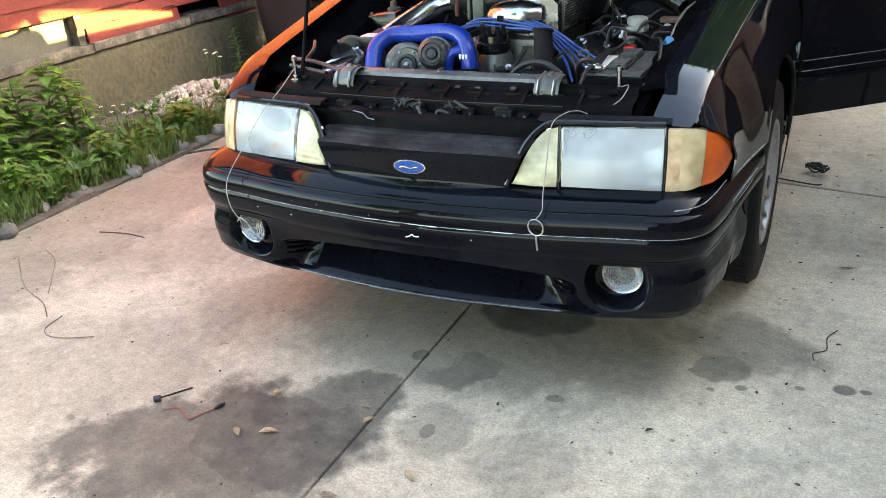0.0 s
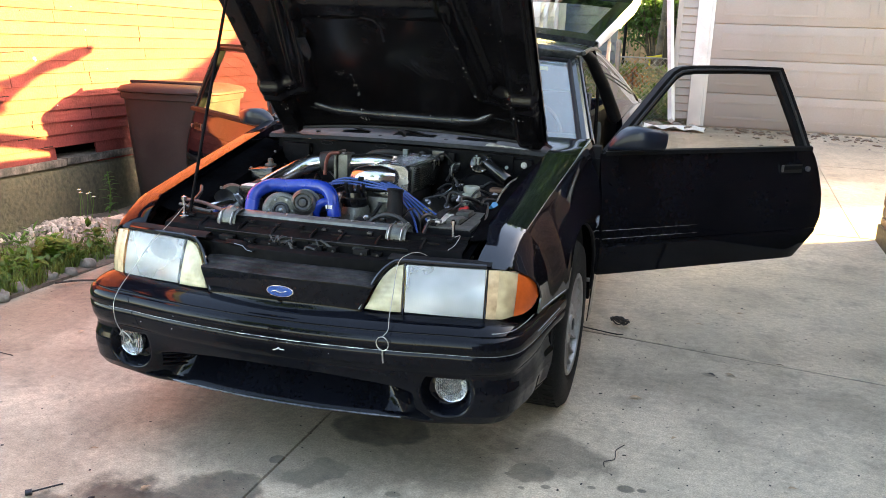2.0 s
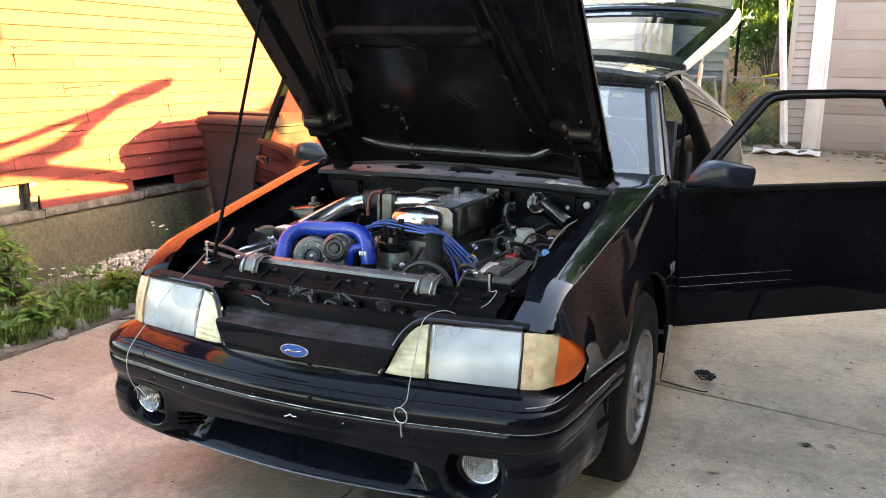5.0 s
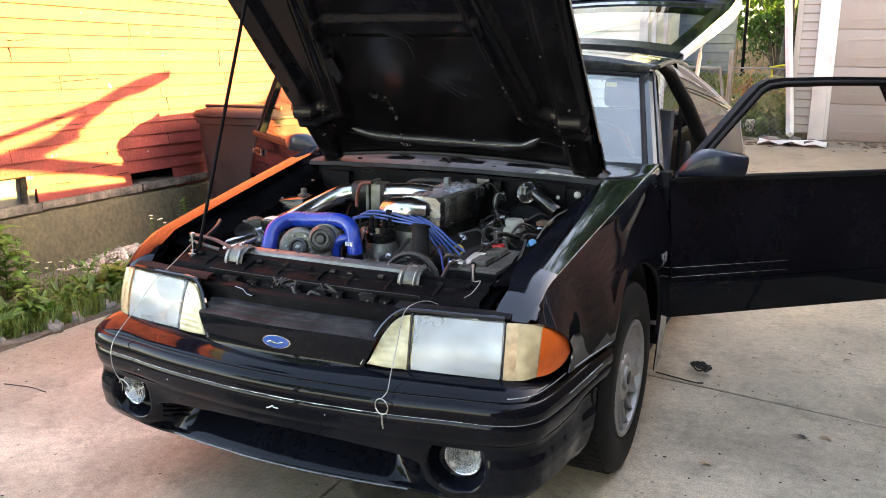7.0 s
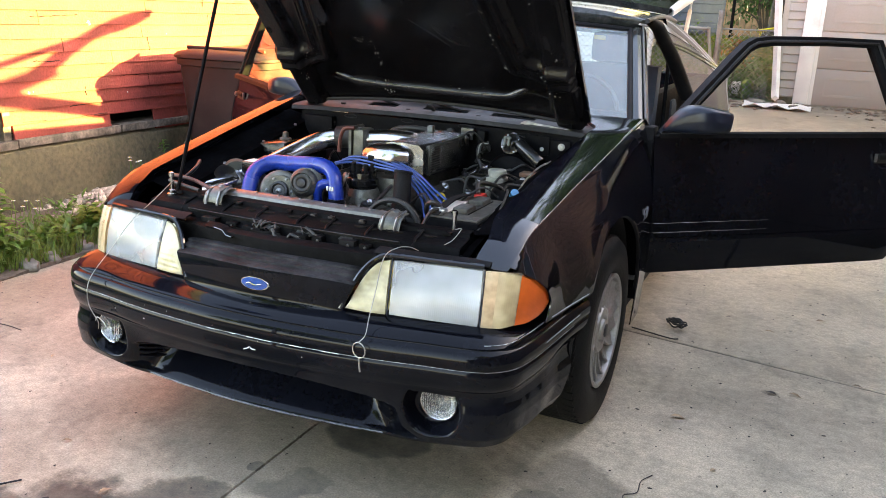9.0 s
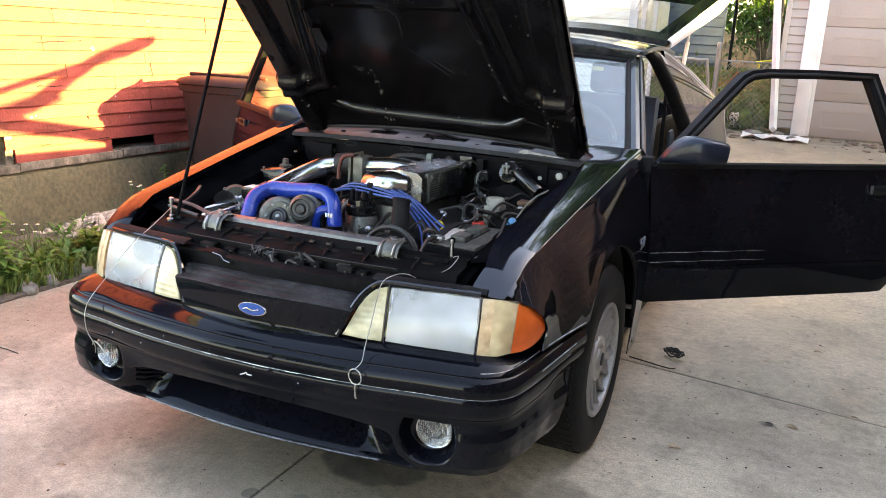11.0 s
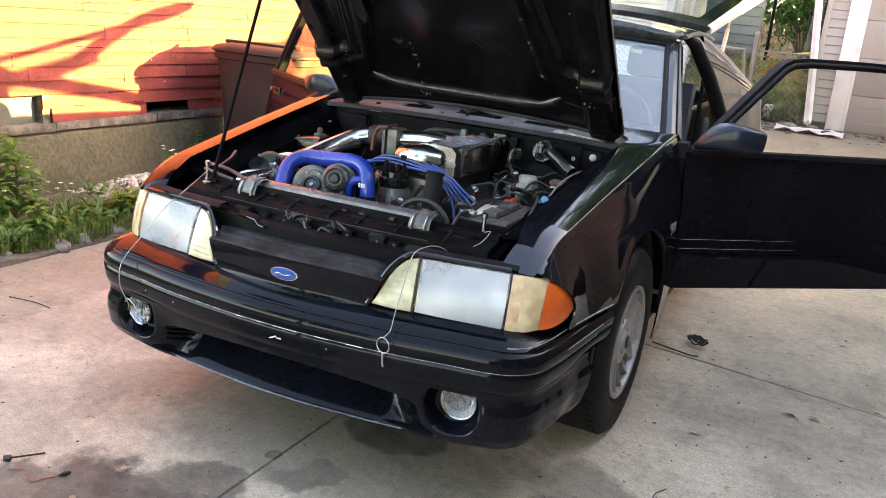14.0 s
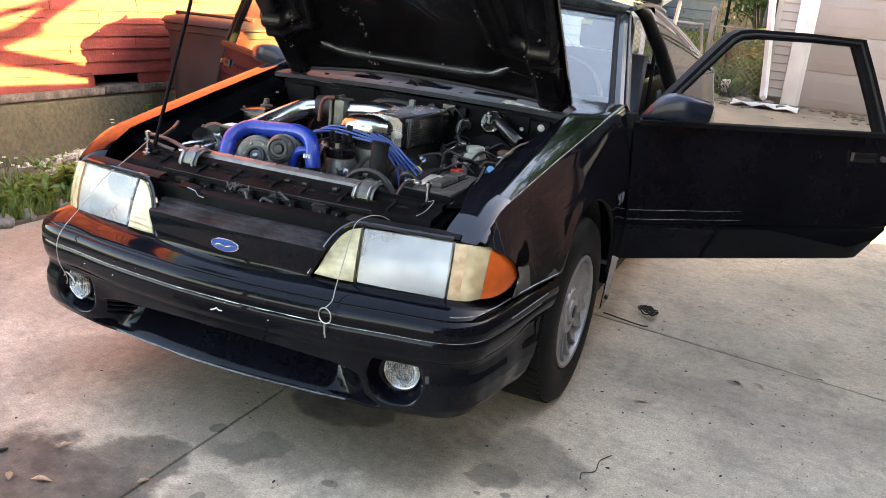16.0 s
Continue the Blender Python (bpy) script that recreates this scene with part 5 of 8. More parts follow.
cowl = part("cowl", cb, COWL, car, "dusty black cowl panel with vent openings")
# black box under the vents, its colour standing for the shade below
part("cowl_plenum", box(-0.58, 0.58, 1.115, 1.30, 0.80, 0.84), DARKVOID, cowl)
part("seam_sealant", tube(curve([(0.33, 1.112, 0.893), (0.37, 1.115, 0.896), (0.44, 1.112, 0.892), (0.53, 1.105, 0.886)], 5), [0.003, 0.006, 0.009, 0.012, 0.011, 0.009, 0.007, 0.006, 0.006, 0.006, 0.006, 0.005, 0.005, 0.004, 0.004, 0.003], 8), SEALANT, cowl, "pale smear of seam sealant")
for x, y in ((-0.40, 1.145), (-0.14, 1.20), (-0.12, 1.14), (0.14, 1.20), (0.16, 1.15)):
    part("cowl_clip", box(x - 0.008, x + 0.008, y - 0.006, y + 0.006, 0.893, 0.905, 0.003), TRIM, cowl)
part("washer_nozzle", tube(curve([(-0.02, 1.16, 0.893), (-0.025, 1.15, 0.915), (-0.045, 1.145, 0.922)], 4), 0.007, 8), TRIM, cowl)
for x0, s in ((-0.20, 1), (0.06, 1)):
    part("wiper", tube(curve([(x0, 1.225, 0.905), (x0 - 0.15, 1.235, 0.932), (x0 - 0.42, 1.30, 0.945)], 5), 0.006, 6), TRIM, cowl)


def ws(u, v):
    """Windshield surface: u across -1..1, v up 0..1."""
    w = 0.705 + (0.548 - 0.705) * v
    c = 1 - u * u
    return Vector((u * w, 1.335 + (1.90 - 1.335) * v - 0.09 * c * (1 - 0.3 * v), 0.912 + (1.228 - 0.912) * v + 0.022 * c * v))


shield = part("windshield", sheet([[ws(-0.94 + 1.88 * j / 24, 0.02 + 0.93 * i / 12) for j in range(25)] for i in range(13)]), SCREEN, car, "windshield with an even blue-grey haze, reflecting the sky", smooth=60)
shield.visible_shadow = False
part("windshield_trim", tube([ws(-0.955, k / 12) for k in range(13)] + [ws(-0.955 + 1.91 * k / 24, 0.97) for k in range(1, 25)] + [ws(0.955, 1 - k / 12) for k in range(1, 13)], 0.011, 8), TRIM, shield)
part("shade_band", sheet([[ws(-0.94 + 1.88 * j / 24, 0.90 + 0.055 * i / 3) + Vector((0, 0.006, -0.004)) for j in range(25)] for i in range(4)]), glass("tint_band", (0.35, 0.45, 0.55), through_light=0.8), shield)
part("inspection_sticker", sheet([[ws(0.70 + 0.08 * j, 0.83 + 0.05 * i) + Vector((0, 0.012, -0.004)) for j in range(2)] for i in range(2)]), YELLOW, shield)
for sx in (1, -1):
    rows = []
    for k in range(13):
        v = k / 12
        a = ws(sx * 0.965, v)
        rows.append([a + Vector((0, 0.0, 0.004)), a + Vector((sx * 0.022, 0.0, 0.014)), a + Vector((sx * 0.046, 0.022, 0.008)), a + Vector((sx * 0.052, 0.05, -0.012)), a + Vector((sx * 0.03, 0.06, -0.03))])
    pil = part("a_pillar", sheet(rows, 0.01), FADED, car)
    part("bright_strip", tube([ws(sx * 0.965, k / 12) + Vector((sx * 0.044, 0.012, 0.013)) for k in range(13)], 0.004, 6), DRIP, pil, "thin dull drip moulding")


def roof_pt(u, v):
    y = 1.895 + v * 0.80
    w = 0.585 - 0.012 * v
    c = 1 - abs(u) ** 2.4
    return Vector((u * w, y - 0.05 * (1 - u * u) * (1 - v), 1.268 + 0.048 * c + 0.030 * math.sin(math.pi * min(1, v * 0.8 + 0.1)) - 0.012))


part("roof", sheet([[roof_pt(-1 + j / 14, i / 12) for j in range(29)] for i in range(13)], 0.02), FADED, car, "faded black roof panel")
part("roof_header", sheet([[ws(u, 0.99).lerp(roof_pt(u, 0.0), f) + Vector((0, -0.012 * math.sin(math.pi * f), 0.012 * math.sin(math.pi * f))) for u in [-1 + j / 14 for j in range(29)]] for f in (0, 0.25, 0.5, 0.75, 1.0)], 0.012), FADED, car, "rounded black roof edge above the windshield")
for sx in (1, -1):
    part("drip_rail", tube([roof_pt(sx, k / 10) + Vector((sx * 0.006, 0, -0.006)) for k in range(11)], 0.010, 8), DRIP, car)


# quarter panels, rear glass pillars
def quarter(sx):
    rows = []
    for q in range(13):
        v = q / 12
        row = []
        for i in range(25):
            y = 2.42 + i / 24 * 1.95
            top = lerp([(2.42, 0.925), (3.3, 0.945), (4.37, 0.925)], y)
            zl = 0.24
            dy = y - (AXLE + 2.50)
            if abs(dy) < 0.36:
                zl = max(zl, HUBZ + 0.02 + math.sqrt(0.36 ** 2 - dy * dy))
            z = top + (zl - top) * v
            x = 0.79 - 0.05 * ease(0.62, 0.94, z) - 0.035 * ease(0.55, 0.2, z) - 0.10 * ease(3.9, 4.37, y)
            row.append((sx * x, y, z))
        rows.append(row)
    qp = part("quarter_panel", sheet(rows, 0.01), PAINT, car, "black rear quarter panel")
    # sail pillar falling from the roof to the tail, with its side glass
    rows = []
    for k in range(15):
        v = k / 14
        top = Vector((0.588 + 0.13 * v, 2.06 + 2.0 * v, 1.272 - 0.335 * v ** 1.2))
        low = Vector((0.742, 2.42 + 1.68 * v, 0.93))
        rows.append([Vector((sx * q.x, q.y, q.z)) for q in (top.lerp(low, t) + Vector((0.02 * math.sin(math.pi * t), 0, 0)) for t in (0, 0.15, 0.3, 0.5, 0.7, 0.85, 1))])
    part("sail_panel", sheet([[r[0], r[0].lerp(r[1], 0.9)] for r in rows], 0.012), PAINT, qp, "glossy roof pillar behind the door")
    part("sail_panel", sheet([r[5:] for r in rows], 0.012), PAINT, qp)
    part("sail_panel", sheet([r[1:6] for r in rows[11:]], 0.012), PAINT, qp)
    qg = part("quarter_glass", sheet([[r[1].lerp(r[5], t) for t in (0, 0.25, 0.5, 0.75, 1)] for r in rows[:12]]), GLASSD, qp, "dusty quarter window")
    qg.visible_shadow = False
    part("sail_trim", tube([r[2] + Vector((sx * 0.004, 0, 0)) for r in rows[:11]], 0.004, 6), TRIM, qp)
    part("b_pillar", tube([(sx * 0.575, 2.02, 1.262), (sx * 0.60, 2.10, 1.235), (sx * 0.655, 2.26, 1.10), (sx * 0.715, 2.40, 0.93)], [0.02, 0.028, 0.032, 0.034], 10), TRIM, qp, "black door pillar")
    rows = []
    for k in range(15):
        v = k / 14
        y = 2.30 + 1.75 * v
        z = 1.275 - 0.34 * v ** 1.25
        x = 0.590 + 0.13 * v
        rows.append([(sx * (x - 0.07), y, z + 0.022), (sx * (x - 0.02), y, z + 0.016), (sx * (x + 0.008), y, z - 0.005), (sx * (x + 0.02), y, z - 0.045), (sx * (x + 0.01), y, z - 0.06)])
    part("sail_pillar", sheet(rows, 0.015), PAINT, qp)
    return qp


quarter(1), quarter(-1)
part("rear_panel", box(-0.69, 0.69, 4.33, 4.38, 0.35, 0.92, 0.01), PAINT, car)
part("rear_bumper", box(-0.74, 0.74, 4.36, 4.46, 0.27, 0.55, 0.03), PAINT, car)
part("cargo_floor", box(-0.6, 0.6, 2.9, 4.33, 0.60, 0.62), DASH, car)
part("floor_pan", box(-0.72, 0.72, 1.2, 4.3, 0.20, 0.24), BAY, car)
for sx in (1, -1):
    part("sill", box(sx * 0.62, sx * 0.705, 1.40, 2.50, 0.20, 0.336, 0.02), PAINT, car)
    part("sill_plate", box(sx * 0.62, sx * 0.775, 1.30, 2.45, 0.335, 0.350, 0.004), STEEL, car)
    part("wheel_house", box(sx * 0.50, sx * 0.56, 2.50, 4.33, 0.24, 0.915, 0.01), BAY, car)
    # door jamb behind the fender
    part("door_jamb", box(sx * 0.66, sx * 0.765, 1.315, 1.345, 0.30, 0.85, 0.005), BAY, car)

# ---- hatch, open ----
HH = Matrix.Translation((0, 2.62, 1.318)) @ Matrix.Rotation(radians(12.5), 4, "X")    # local y to the tail, z outward


def hatch_pt(u, v):
    w = 0.555 + 0.10 * v
    deck = max(0.0, v - 0.84) / 0.16
    return Vector((u * w, 1.20 * min(v, 0.84) / 0.84 + 0.26 * deck, 0.045 * (1 - u * u) + 0.03 * deck))


def hatch_zone(u0, u1, v0, v1, nu=12, nv=10, drop=0.0):
    return [[HH @ (hatch_pt(u0 + (u1 - u0) * j / nu, v0 + (v1 - v0) * i / nv) + Vector((0, 0, -drop))) for j in range(nu + 1)] for i in range(nv + 1)]


hatch = part("hatch", sheet(hatch_zone(-1, 1, 0, 0.10), 0.03), FADED, car, "open rear hatch with a large window")
part("hatch_side", sheet(hatch_zone(-1, -0.86, 0.10, 0.84, 3), 0.035), PAINT, hatch)
part("hatch_side", sheet(hatch_zone(0.86, 1, 0.10, 0.84, 3), 0.035), PAINT, hatch)
for sx in (1, -1):
    rows = [[HH @ (hatch_pt(sx, v) + Vector((sx * o, 0, -dz * (0.4 + 0.55 * v) * (1 if sx > 0 else 0.5)))) for v in [k / 16 for k in range(17)]] for o, dz in ((0.0, -0.004), (0.012, 0.006), (0.018, 0.03), (0.016, 0.075), (0.004, 0.088), (-0.03, 0.088))]
    part("hatch_flange", sheet(rows, 0.006), FLANGE, hatch, "pale silver outer edge of the hatch")
part("hatch_tail", sheet(hatch_zone(-1, 1, 0.84, 1.0), 0.05), PAINT, hatch)
hg = part("hatch_glass", sheet(hatch_zone(-0.86, 0.86, 0.10, 0.84)), GLASS, hatch, "large clear hatch window")
hg.visible_shadow = False
sp = [[HH @ (hatch_pt(-1 + 2 * j / 24, 0.95) + Vector((0, dy, dz - 0.03 * abs(-1 + 2 * j / 24) ** 6))) for j in range(25)] for dy, dz in ((-0.06, 0.0), (-0.05, 0.014), (0.0, 0.020), (0.06, 0.020), (0.10, 0.018), (0.09, 0.010), (0.04, 0.008), (0.02, 0.0))]
part("spoiler", sheet(sp, 0.01), PAINT, hatch, "black rear spoiler")
for sx in (1, -1):
    a, b = Vector((sx * 0.595, 2.95, 1.17)), HH @ (hatch_pt(sx * 0.93, 0.50) + Vector((0, 0, -0.04)))
    st = part("gas_strut", tube([a, a.lerp(b, 0.55)], 0.011, 8), STRUT, hatch, "pale gas strut")
    part("strut_rod", tube([a.lerp(b, 0.5), b], 0.006, 8), STEEL, hatch)

# ---- doors ----
def door(sx):
    """Local: x from the hinge to the rear edge, y up, z outward."""
    ang = radians(49.0 if sx > 0 else 50.8)
    hinge = Vector((0.775 if sx > 0 else -0.700, 1.305, 0))
    d = Vector((sx * math.sin(ang), math.cos(ang), 0))
    out = Vector((sx * math.cos(ang), -math.sin(ang), 0))
    m = Matrix(((d.x, 0, out.x, hinge.x), (d.y, 0, out.y, hinge.y), (0, 1, 0, 0), (0, 0, 0, 1)))

    def end(z):                    # rear edge of the door by height
        return lerp([(0.355, 1.150), (0.42, 1.200), (0.485, 1.258), (0.51, 1.255), (0.54, 1.276), (0.66, 1.268), (0.76, 1.250), (0.82, 1.232), (0.855, 1.212), (0.875, 1.180)], z)
    zs = [0.358, 0.366, 0.39, 0.43, 0.48, 0.485, 0.495, 0.50, 0.55, 0.60, 0.66, 0.72, 0.77, 0.81, 0.84, 0.858, 0.866]
    rows = []
    for z in zs:
        bulge = 0.0 - 0.030 * ease(0.50, 0.27, z) - 0.035 * ease(0.62, 0.88, z) + (-0.004 if 0.484 < z < 0.497 else 0)
        rows.append([m @ Vector((0.02 + (end(z) - 0.02) * k / 30, z, bulge - 0.012 * ease(0.94, 1.0, k / 30) - 0.006 * ease(0.04, 0.0, k / 30))) for k in range(31)])
    dr = part("door", sheet(rows, 0.05, tuple(-out)), COVER, car, "open black door with mirror and framed window", smooth=35)
    part("inner_panel", sheet([[m @ Vector((0.05 + (end(z) - 0.09) * k / 10, z, -0.062 - 0.05 * math.sin(math.pi * min(1, (z - 0.3) / 0.55)))) for k in range(11)] for z in (0.38, 0.45, 0.55, 0.65, 0.75, 0.85)], 0.012, tuple(out)), BLUETRIM, dr, "blue-grey inner trim panel")
    # window frame and glass, leaning inward toward the top
    def wp(x, z, o=0.0):
        return m @ Vector((x, z, -0.040 - 0.30 * (z - 0.87) + o))
    outer = [(0.03, 0.866), (0.22, 1.030), (0.36, 1.152), (0.42, 1.200), (0.46, 1.218), (0.53, 1.227), (0.80, 1.232), (1.050, 1.230), (1.098, 1.11), (1.140, 0.99), (1.178, 0.866)]
    inner = [(0.10, 0.880), (0.27, 1.025), (0.395, 1.130), (0.44, 1.168), (0.475, 1.184), (0.54, 1.192), (0.80, 1.198), (1.004, 1.197), (1.048, 1.085), (1.090, 0.97), (1.118, 0.880)]
    n = len(outer)
    bm = bmesh.new()
    L = [[bm.verts.new(wp(x, z, o)) for x, z in pts] for pts, o in ((outer, 0.012), (inner, 0.004), (inner, -0.028), (outer, -0.028))]
    for a, b in zip(L, L[1:] + L[:1]):
        for k in range(n - 1):
            bm.faces.new((a[k], a[k + 1], b[k + 1], b[k]))
    bm.faces.new([l[0] for l in L]), bm.faces.new([l[-1] for l in L][::-1])
    part("window_frame", bm, TRIM, dr, "black door window frame")
    part("frame_seal", tube([wp((a[0] + b[0]) / 2, (a[1] + b[1]) / 2, 0.012) for a, b in zip(outer, inner)], 0.006, 6), RUBBER, dr)
    gl = bmesh.new()
    gl.faces.new([gl.verts.new(wp(x, z, -0.012)) for x, z in inner])
    g = part("window_glass", gl, GLASSD, dr, "slightly dusty door glass")
    g.visible_shadow = False
    part("belt_moulding", sheet([[m @ Vector((0.03 + 1.15 * k / 10, z, o)) for k in range(11)] for z, o in ((0.862, -0.018), (0.878, -0.020), (0.884, -0.032), (0.876, -0.05))], 0.004), TRIM, dr)
    # mirror on the sail corner
    rows = []
    ms, mz = (0.94, 1.10) if sx > 0 else (0.66, 0.86)
    for x, zt, hw, zo in ((0.004, 0.897, 0.001, -0.010), (0.004, 0.902, 0.012, -0.008), (0.03, 0.932, 0.024, 0.004), (0.06, 0.960, 0.040, 0.022), (0.09, 0.976, 0.056, 0.042), (0.125, 0.979, 0.066, 0.052), (0.175, 0.973, 0.070, 0.055), (0.218, 0.966, 0.070, 0.055), (0.234, 0.962, 0.068, 0.055), (0.240, 0.955, 0.062, 0.055), (0.238, 0.948, 0.056, 0.055)):
        zc, hz = (zt + 0.890) / 2, (zt - 0.890) / 2
        row = []
        for j in range(25):
            a = 2 * math.pi * j / 24
            ca, sa = math.cos(a), math.sin(a)
            row.append(m @ Vector((x * ms + (0.028 * (1 - x / 0.24) if sx > 0 else -0.02) + (0.012 * sa if x > 0.21 else 0), 0.890 + mz * (zc - 0.890) + mz * hz * abs(sa) ** 0.5 * (1 if sa > 0 else -1), zo + ms * hw * abs(ca) ** 0.6 * (1 if ca > 0 else -1))))
        rows.append(row)
    mb = sheet(rows)
    part("mirror", mb, MIRRORBLK, dr, "black aerodynamic door mirror", smooth=60)
    part("mirror_glass", sheet([[m @ Vector((0.2375 * ms + 0.010 * math.sin(a) * s, 0.890 + mz * 0.033 + 0.030 * mz * math.sin(a) * s, 0.055 + 0.054 * ms * math.cos(a) * s)) for a in [2 * math.pi * j / 20 for j in range(21)]] for s in (0.02, 0.5, 1.0)], 0.004, tuple(d)), CHROME, dr)
    part("sail_plate", sheet([[m @ Vector((0.02, 0.868, -0.02)), m @ Vector((0.16, 0.868, -0.02))], [m @ Vector((0.14, 0.97, -0.055)), m @ Vector((0.17, 0.965, -0.055))]], 0.012, tuple(-out)), TRIM, dr)
    part("handle_recess", slab([(1.00, 0.762), (1.125, 0.762), (1.125, 0.800), (1.00, 0.800)], 0.006, m @ Matrix.Translation((0, 0, -0.022))), RUBBER, dr)
    part("handle", box(1.012, 1.115, 0.778, 0.796, -0.020, -0.006, 0.004, m), TRIM, dr, "black pull handle")
    part("handle_tab", box(0.998, 1.006, 0.768, 0.800, -0.020, -0.010, 0.001, m), STEEL, dr)
    part("lock", revolve([(0.012, -0.03), (0.012, -0.012), (0.008, -0.010), (0.002, -0.011)], m @ Matrix.Translation((1.162, 0.778, 0)), 20), STEEL, dr, "chrome door lock")
    for z in (0.553, 0.518):
        part("door_stripe", tube([m @ Vector((x, z, 0.0005)) for x in [0.03 + 0.045 * k for k in range(12)]], [0.0009 - 0.00006 * k for k in range(12)], 5), STRIPE, dr)


door(1), door(-1)


# ---- engine bay ----
def bay(name, bm, material, label="", smooth=40):
    return part(name, bm, material, car, label, smooth)


for sx in (1, -1):
    rows = [[(sx * (lerp([(0.16, 0.500), (1.17, 0.548)], y) - o), y, crest(y)[1] - 0.02 - dz) for y in [0.17 + 0.05 * k for k in range(21)]] for o, dz in ((-0.012, 0.022), (0.010, 0.026), (0.018, 0.040), (0.024, 0.055), (0.040, 0.070), (0.048, 0.16), (0.03, 0.40))]
    ap = bay("inner_apron", sheet(rows, 0.004), FLANGEBLK, "dusty black inner wing")
    part("apron_seam", tube([(sx * (lerp([(0.16, 0.500), (1.17, 0.548)], y) - 0.027), y, crest(y)[1] - 0.082) for y in [0.22 + 0.08 * k for k in range(12)]], 0.006, 6), BAY, ap)
    for y in (0.34, 0.56, 0.80, 1.02):
        part("apron_bolt", revolve([(0.011, 0.0), (0.011, 0.004), (0.007, 0.005), (0.007, 0.011), (0.002, 0.012)], Matrix.Translation((sx * (lerp([(0.16, 0.500), (1.17, 0.548)], y) - 0.002), y, crest(y)[1] - 0.044)) @ Matrix.Scale(0.7, 4), 10), STEEL, ap)
    # strut tower
    bay("strut_tower", revolve([(0.14, 0.45), (0.13, 0.66), (0.115, 0.72), (0.10, 0.735), (0.05, 0.738), (0.045, 0.75), (0.01, 0.755)], Matrix.Translation((sx * 0.47, AXLE, 0)), 24), BAY)
bay("bay_floor", box(-0.56, 0.56, 0.20, 1.20, 0.20, 0.24), BAY)
rows = [[(x, 1.095 - d, z) for x in [-0.56 + 0.07 * k for k in range(17)]] for z, d in ((0.30, 0.06), (0.55, 0.04), (0.74, 0.0), (0.80, -0.002), (0.872, -0.004))]
fw = bay("firewall", sheet(rows, 0.006, (0, 1, 0)), BAY, "dusty black firewall")
for x0, z in ((-0.34, 0.862), (-0.10, 0.866), (0.13, 0.866), (0.36, 0.858)):   # pressed oval marks
    part("pressed_oval", tube([(x0 + 0.026 * math.cos(a), 1.0965, z + 0.007 * math.sin(a)) for a in [2 * math.pi * k / 20 for k in range(21)]], 0.0016, 6, caps=False), COWL, fw)
for x, z in ((-0.42, 0.83), (-0.3, 0.80), (0.08, 0.84), (0.22, 0.80)):
    part("grommet", revolve([(0.018, 0), (0.018, 0.012), (0.008, 0.016), (0.003, 0.012)], Matrix.Translation((x, 1.093, z)) @ Matrix.Rotation(radians(90), 4, "X"), 14), RUBBER, fw)
for x, z in ((0.434, 0.822), (0.501, 0.835)):
    part("shiny_bolt", revolve([(0.017, 0), (0.017, 0.005), (0.010, 0.006), (0.010, 0.012), (0.004, 0.013), (0.002, 0.009)], Matrix.Translation((x, 1.066, z)) @ Matrix.Rotation(radians(90), 4, "X") @ Matrix.Scale(0.72, 4), 18), SEALANT, fw, "pale washer and bolt")
part("hinge_bracket", box(0.405, 0.53, 1.068, 1.12, 0.77, 0.856, 0.008), BAY, fw)
part("hinge_bracket", box(-0.53, -0.405, 1.068, 1.12, 0.77, 0.856, 0.008), BAY, fw)

# radiator support
sup = bay("radiator_support", sheet([[(x, y + 0.10 * x * x, z) for x in [-0.50 + 0.05 * k for k in range(21)]] for y, z in ((0.150, 0.640), (0.155, 0.676), (0.162, 0.688), (0.190, 0.694), (0.222, 0.700), (0.226, 0.712), (0.250, 0.716), (0.256, 0.700))], 0.004), RADSUP, "black stamped radiator support with slots")
part("radiator_bar", sheet([[(x, y + 0.02 * x * x, z) for x in [-0.285 + 0.03 * k for k in range(20)]] for y, z in ((0.252, 0.712), (0.256, 0.724), (0.266, 0.729), (0.292, 0.729), (0.300, 0.724), (0.302, 0.705))], 0.004), mat("dull_grey_bar_metal", (0.14, 0.145, 0.15), 0.35, metal=0.5, vary=0.25, bump=0.1), sup, "worn grey metal top bar")
# slots are black discs laid on the metal, with shade as colour
for k in range(9):
    x = -0.40 + 0.10 * k
    part("slot", revolve([(0.012 + 0.004 * (k % 2), -0.003), (0.012 + 0.004 * (k % 2), 0.0012)], Matrix.Translation((x, 0.205 + 0.10 * x * x, 0.698)) @ Matrix.Diagonal((1.6, 0.7, 1, 1)), 16), DARKVOID, sup)
for k in range(8):
    x = -0.26 + 0.075 * k
    part("bar_bolt", revolve([(0.004, 0), (0.004, 0.003), (0.002, 0.004)], Matrix.Translation((x, 0.277, 0.729)), 8), STEEL, sup)
part("recess", sheet([[(x, y + 0.10 * x * x, z) for x in [-0.34 + 0.04 * k for k in range(18)]] for y, z in ((0.149, 0.688), (0.165, 0.668), (0.165, 0.640), (0.145, 0.628))], 0.002), RUBBER, sup)
rng = random.Random(3)
for k, (x, w, h) in enumerate(((-0.25, 0.05, 0.028), (-0.17, 0.035, 0.022), (-0.10, 0.06, 0.018), (-0.03, 0.025, 0.03), (0.05, 0.055, 0.020), (0.11, 0.03, 0.028), (0.20, 0.045, 0.03), (0.25, 0.03, 0.02))):
    part("bracket", box(x - w / 2, x + w / 2, 0.128 + 0.1 * x * x, 0.152 + 0.1 * x * x, 0.650 - h / 2 + 0.012, 0.650 + h / 2 + 0.012, 0.004), BAY if k % 3 else TRIM, sup)
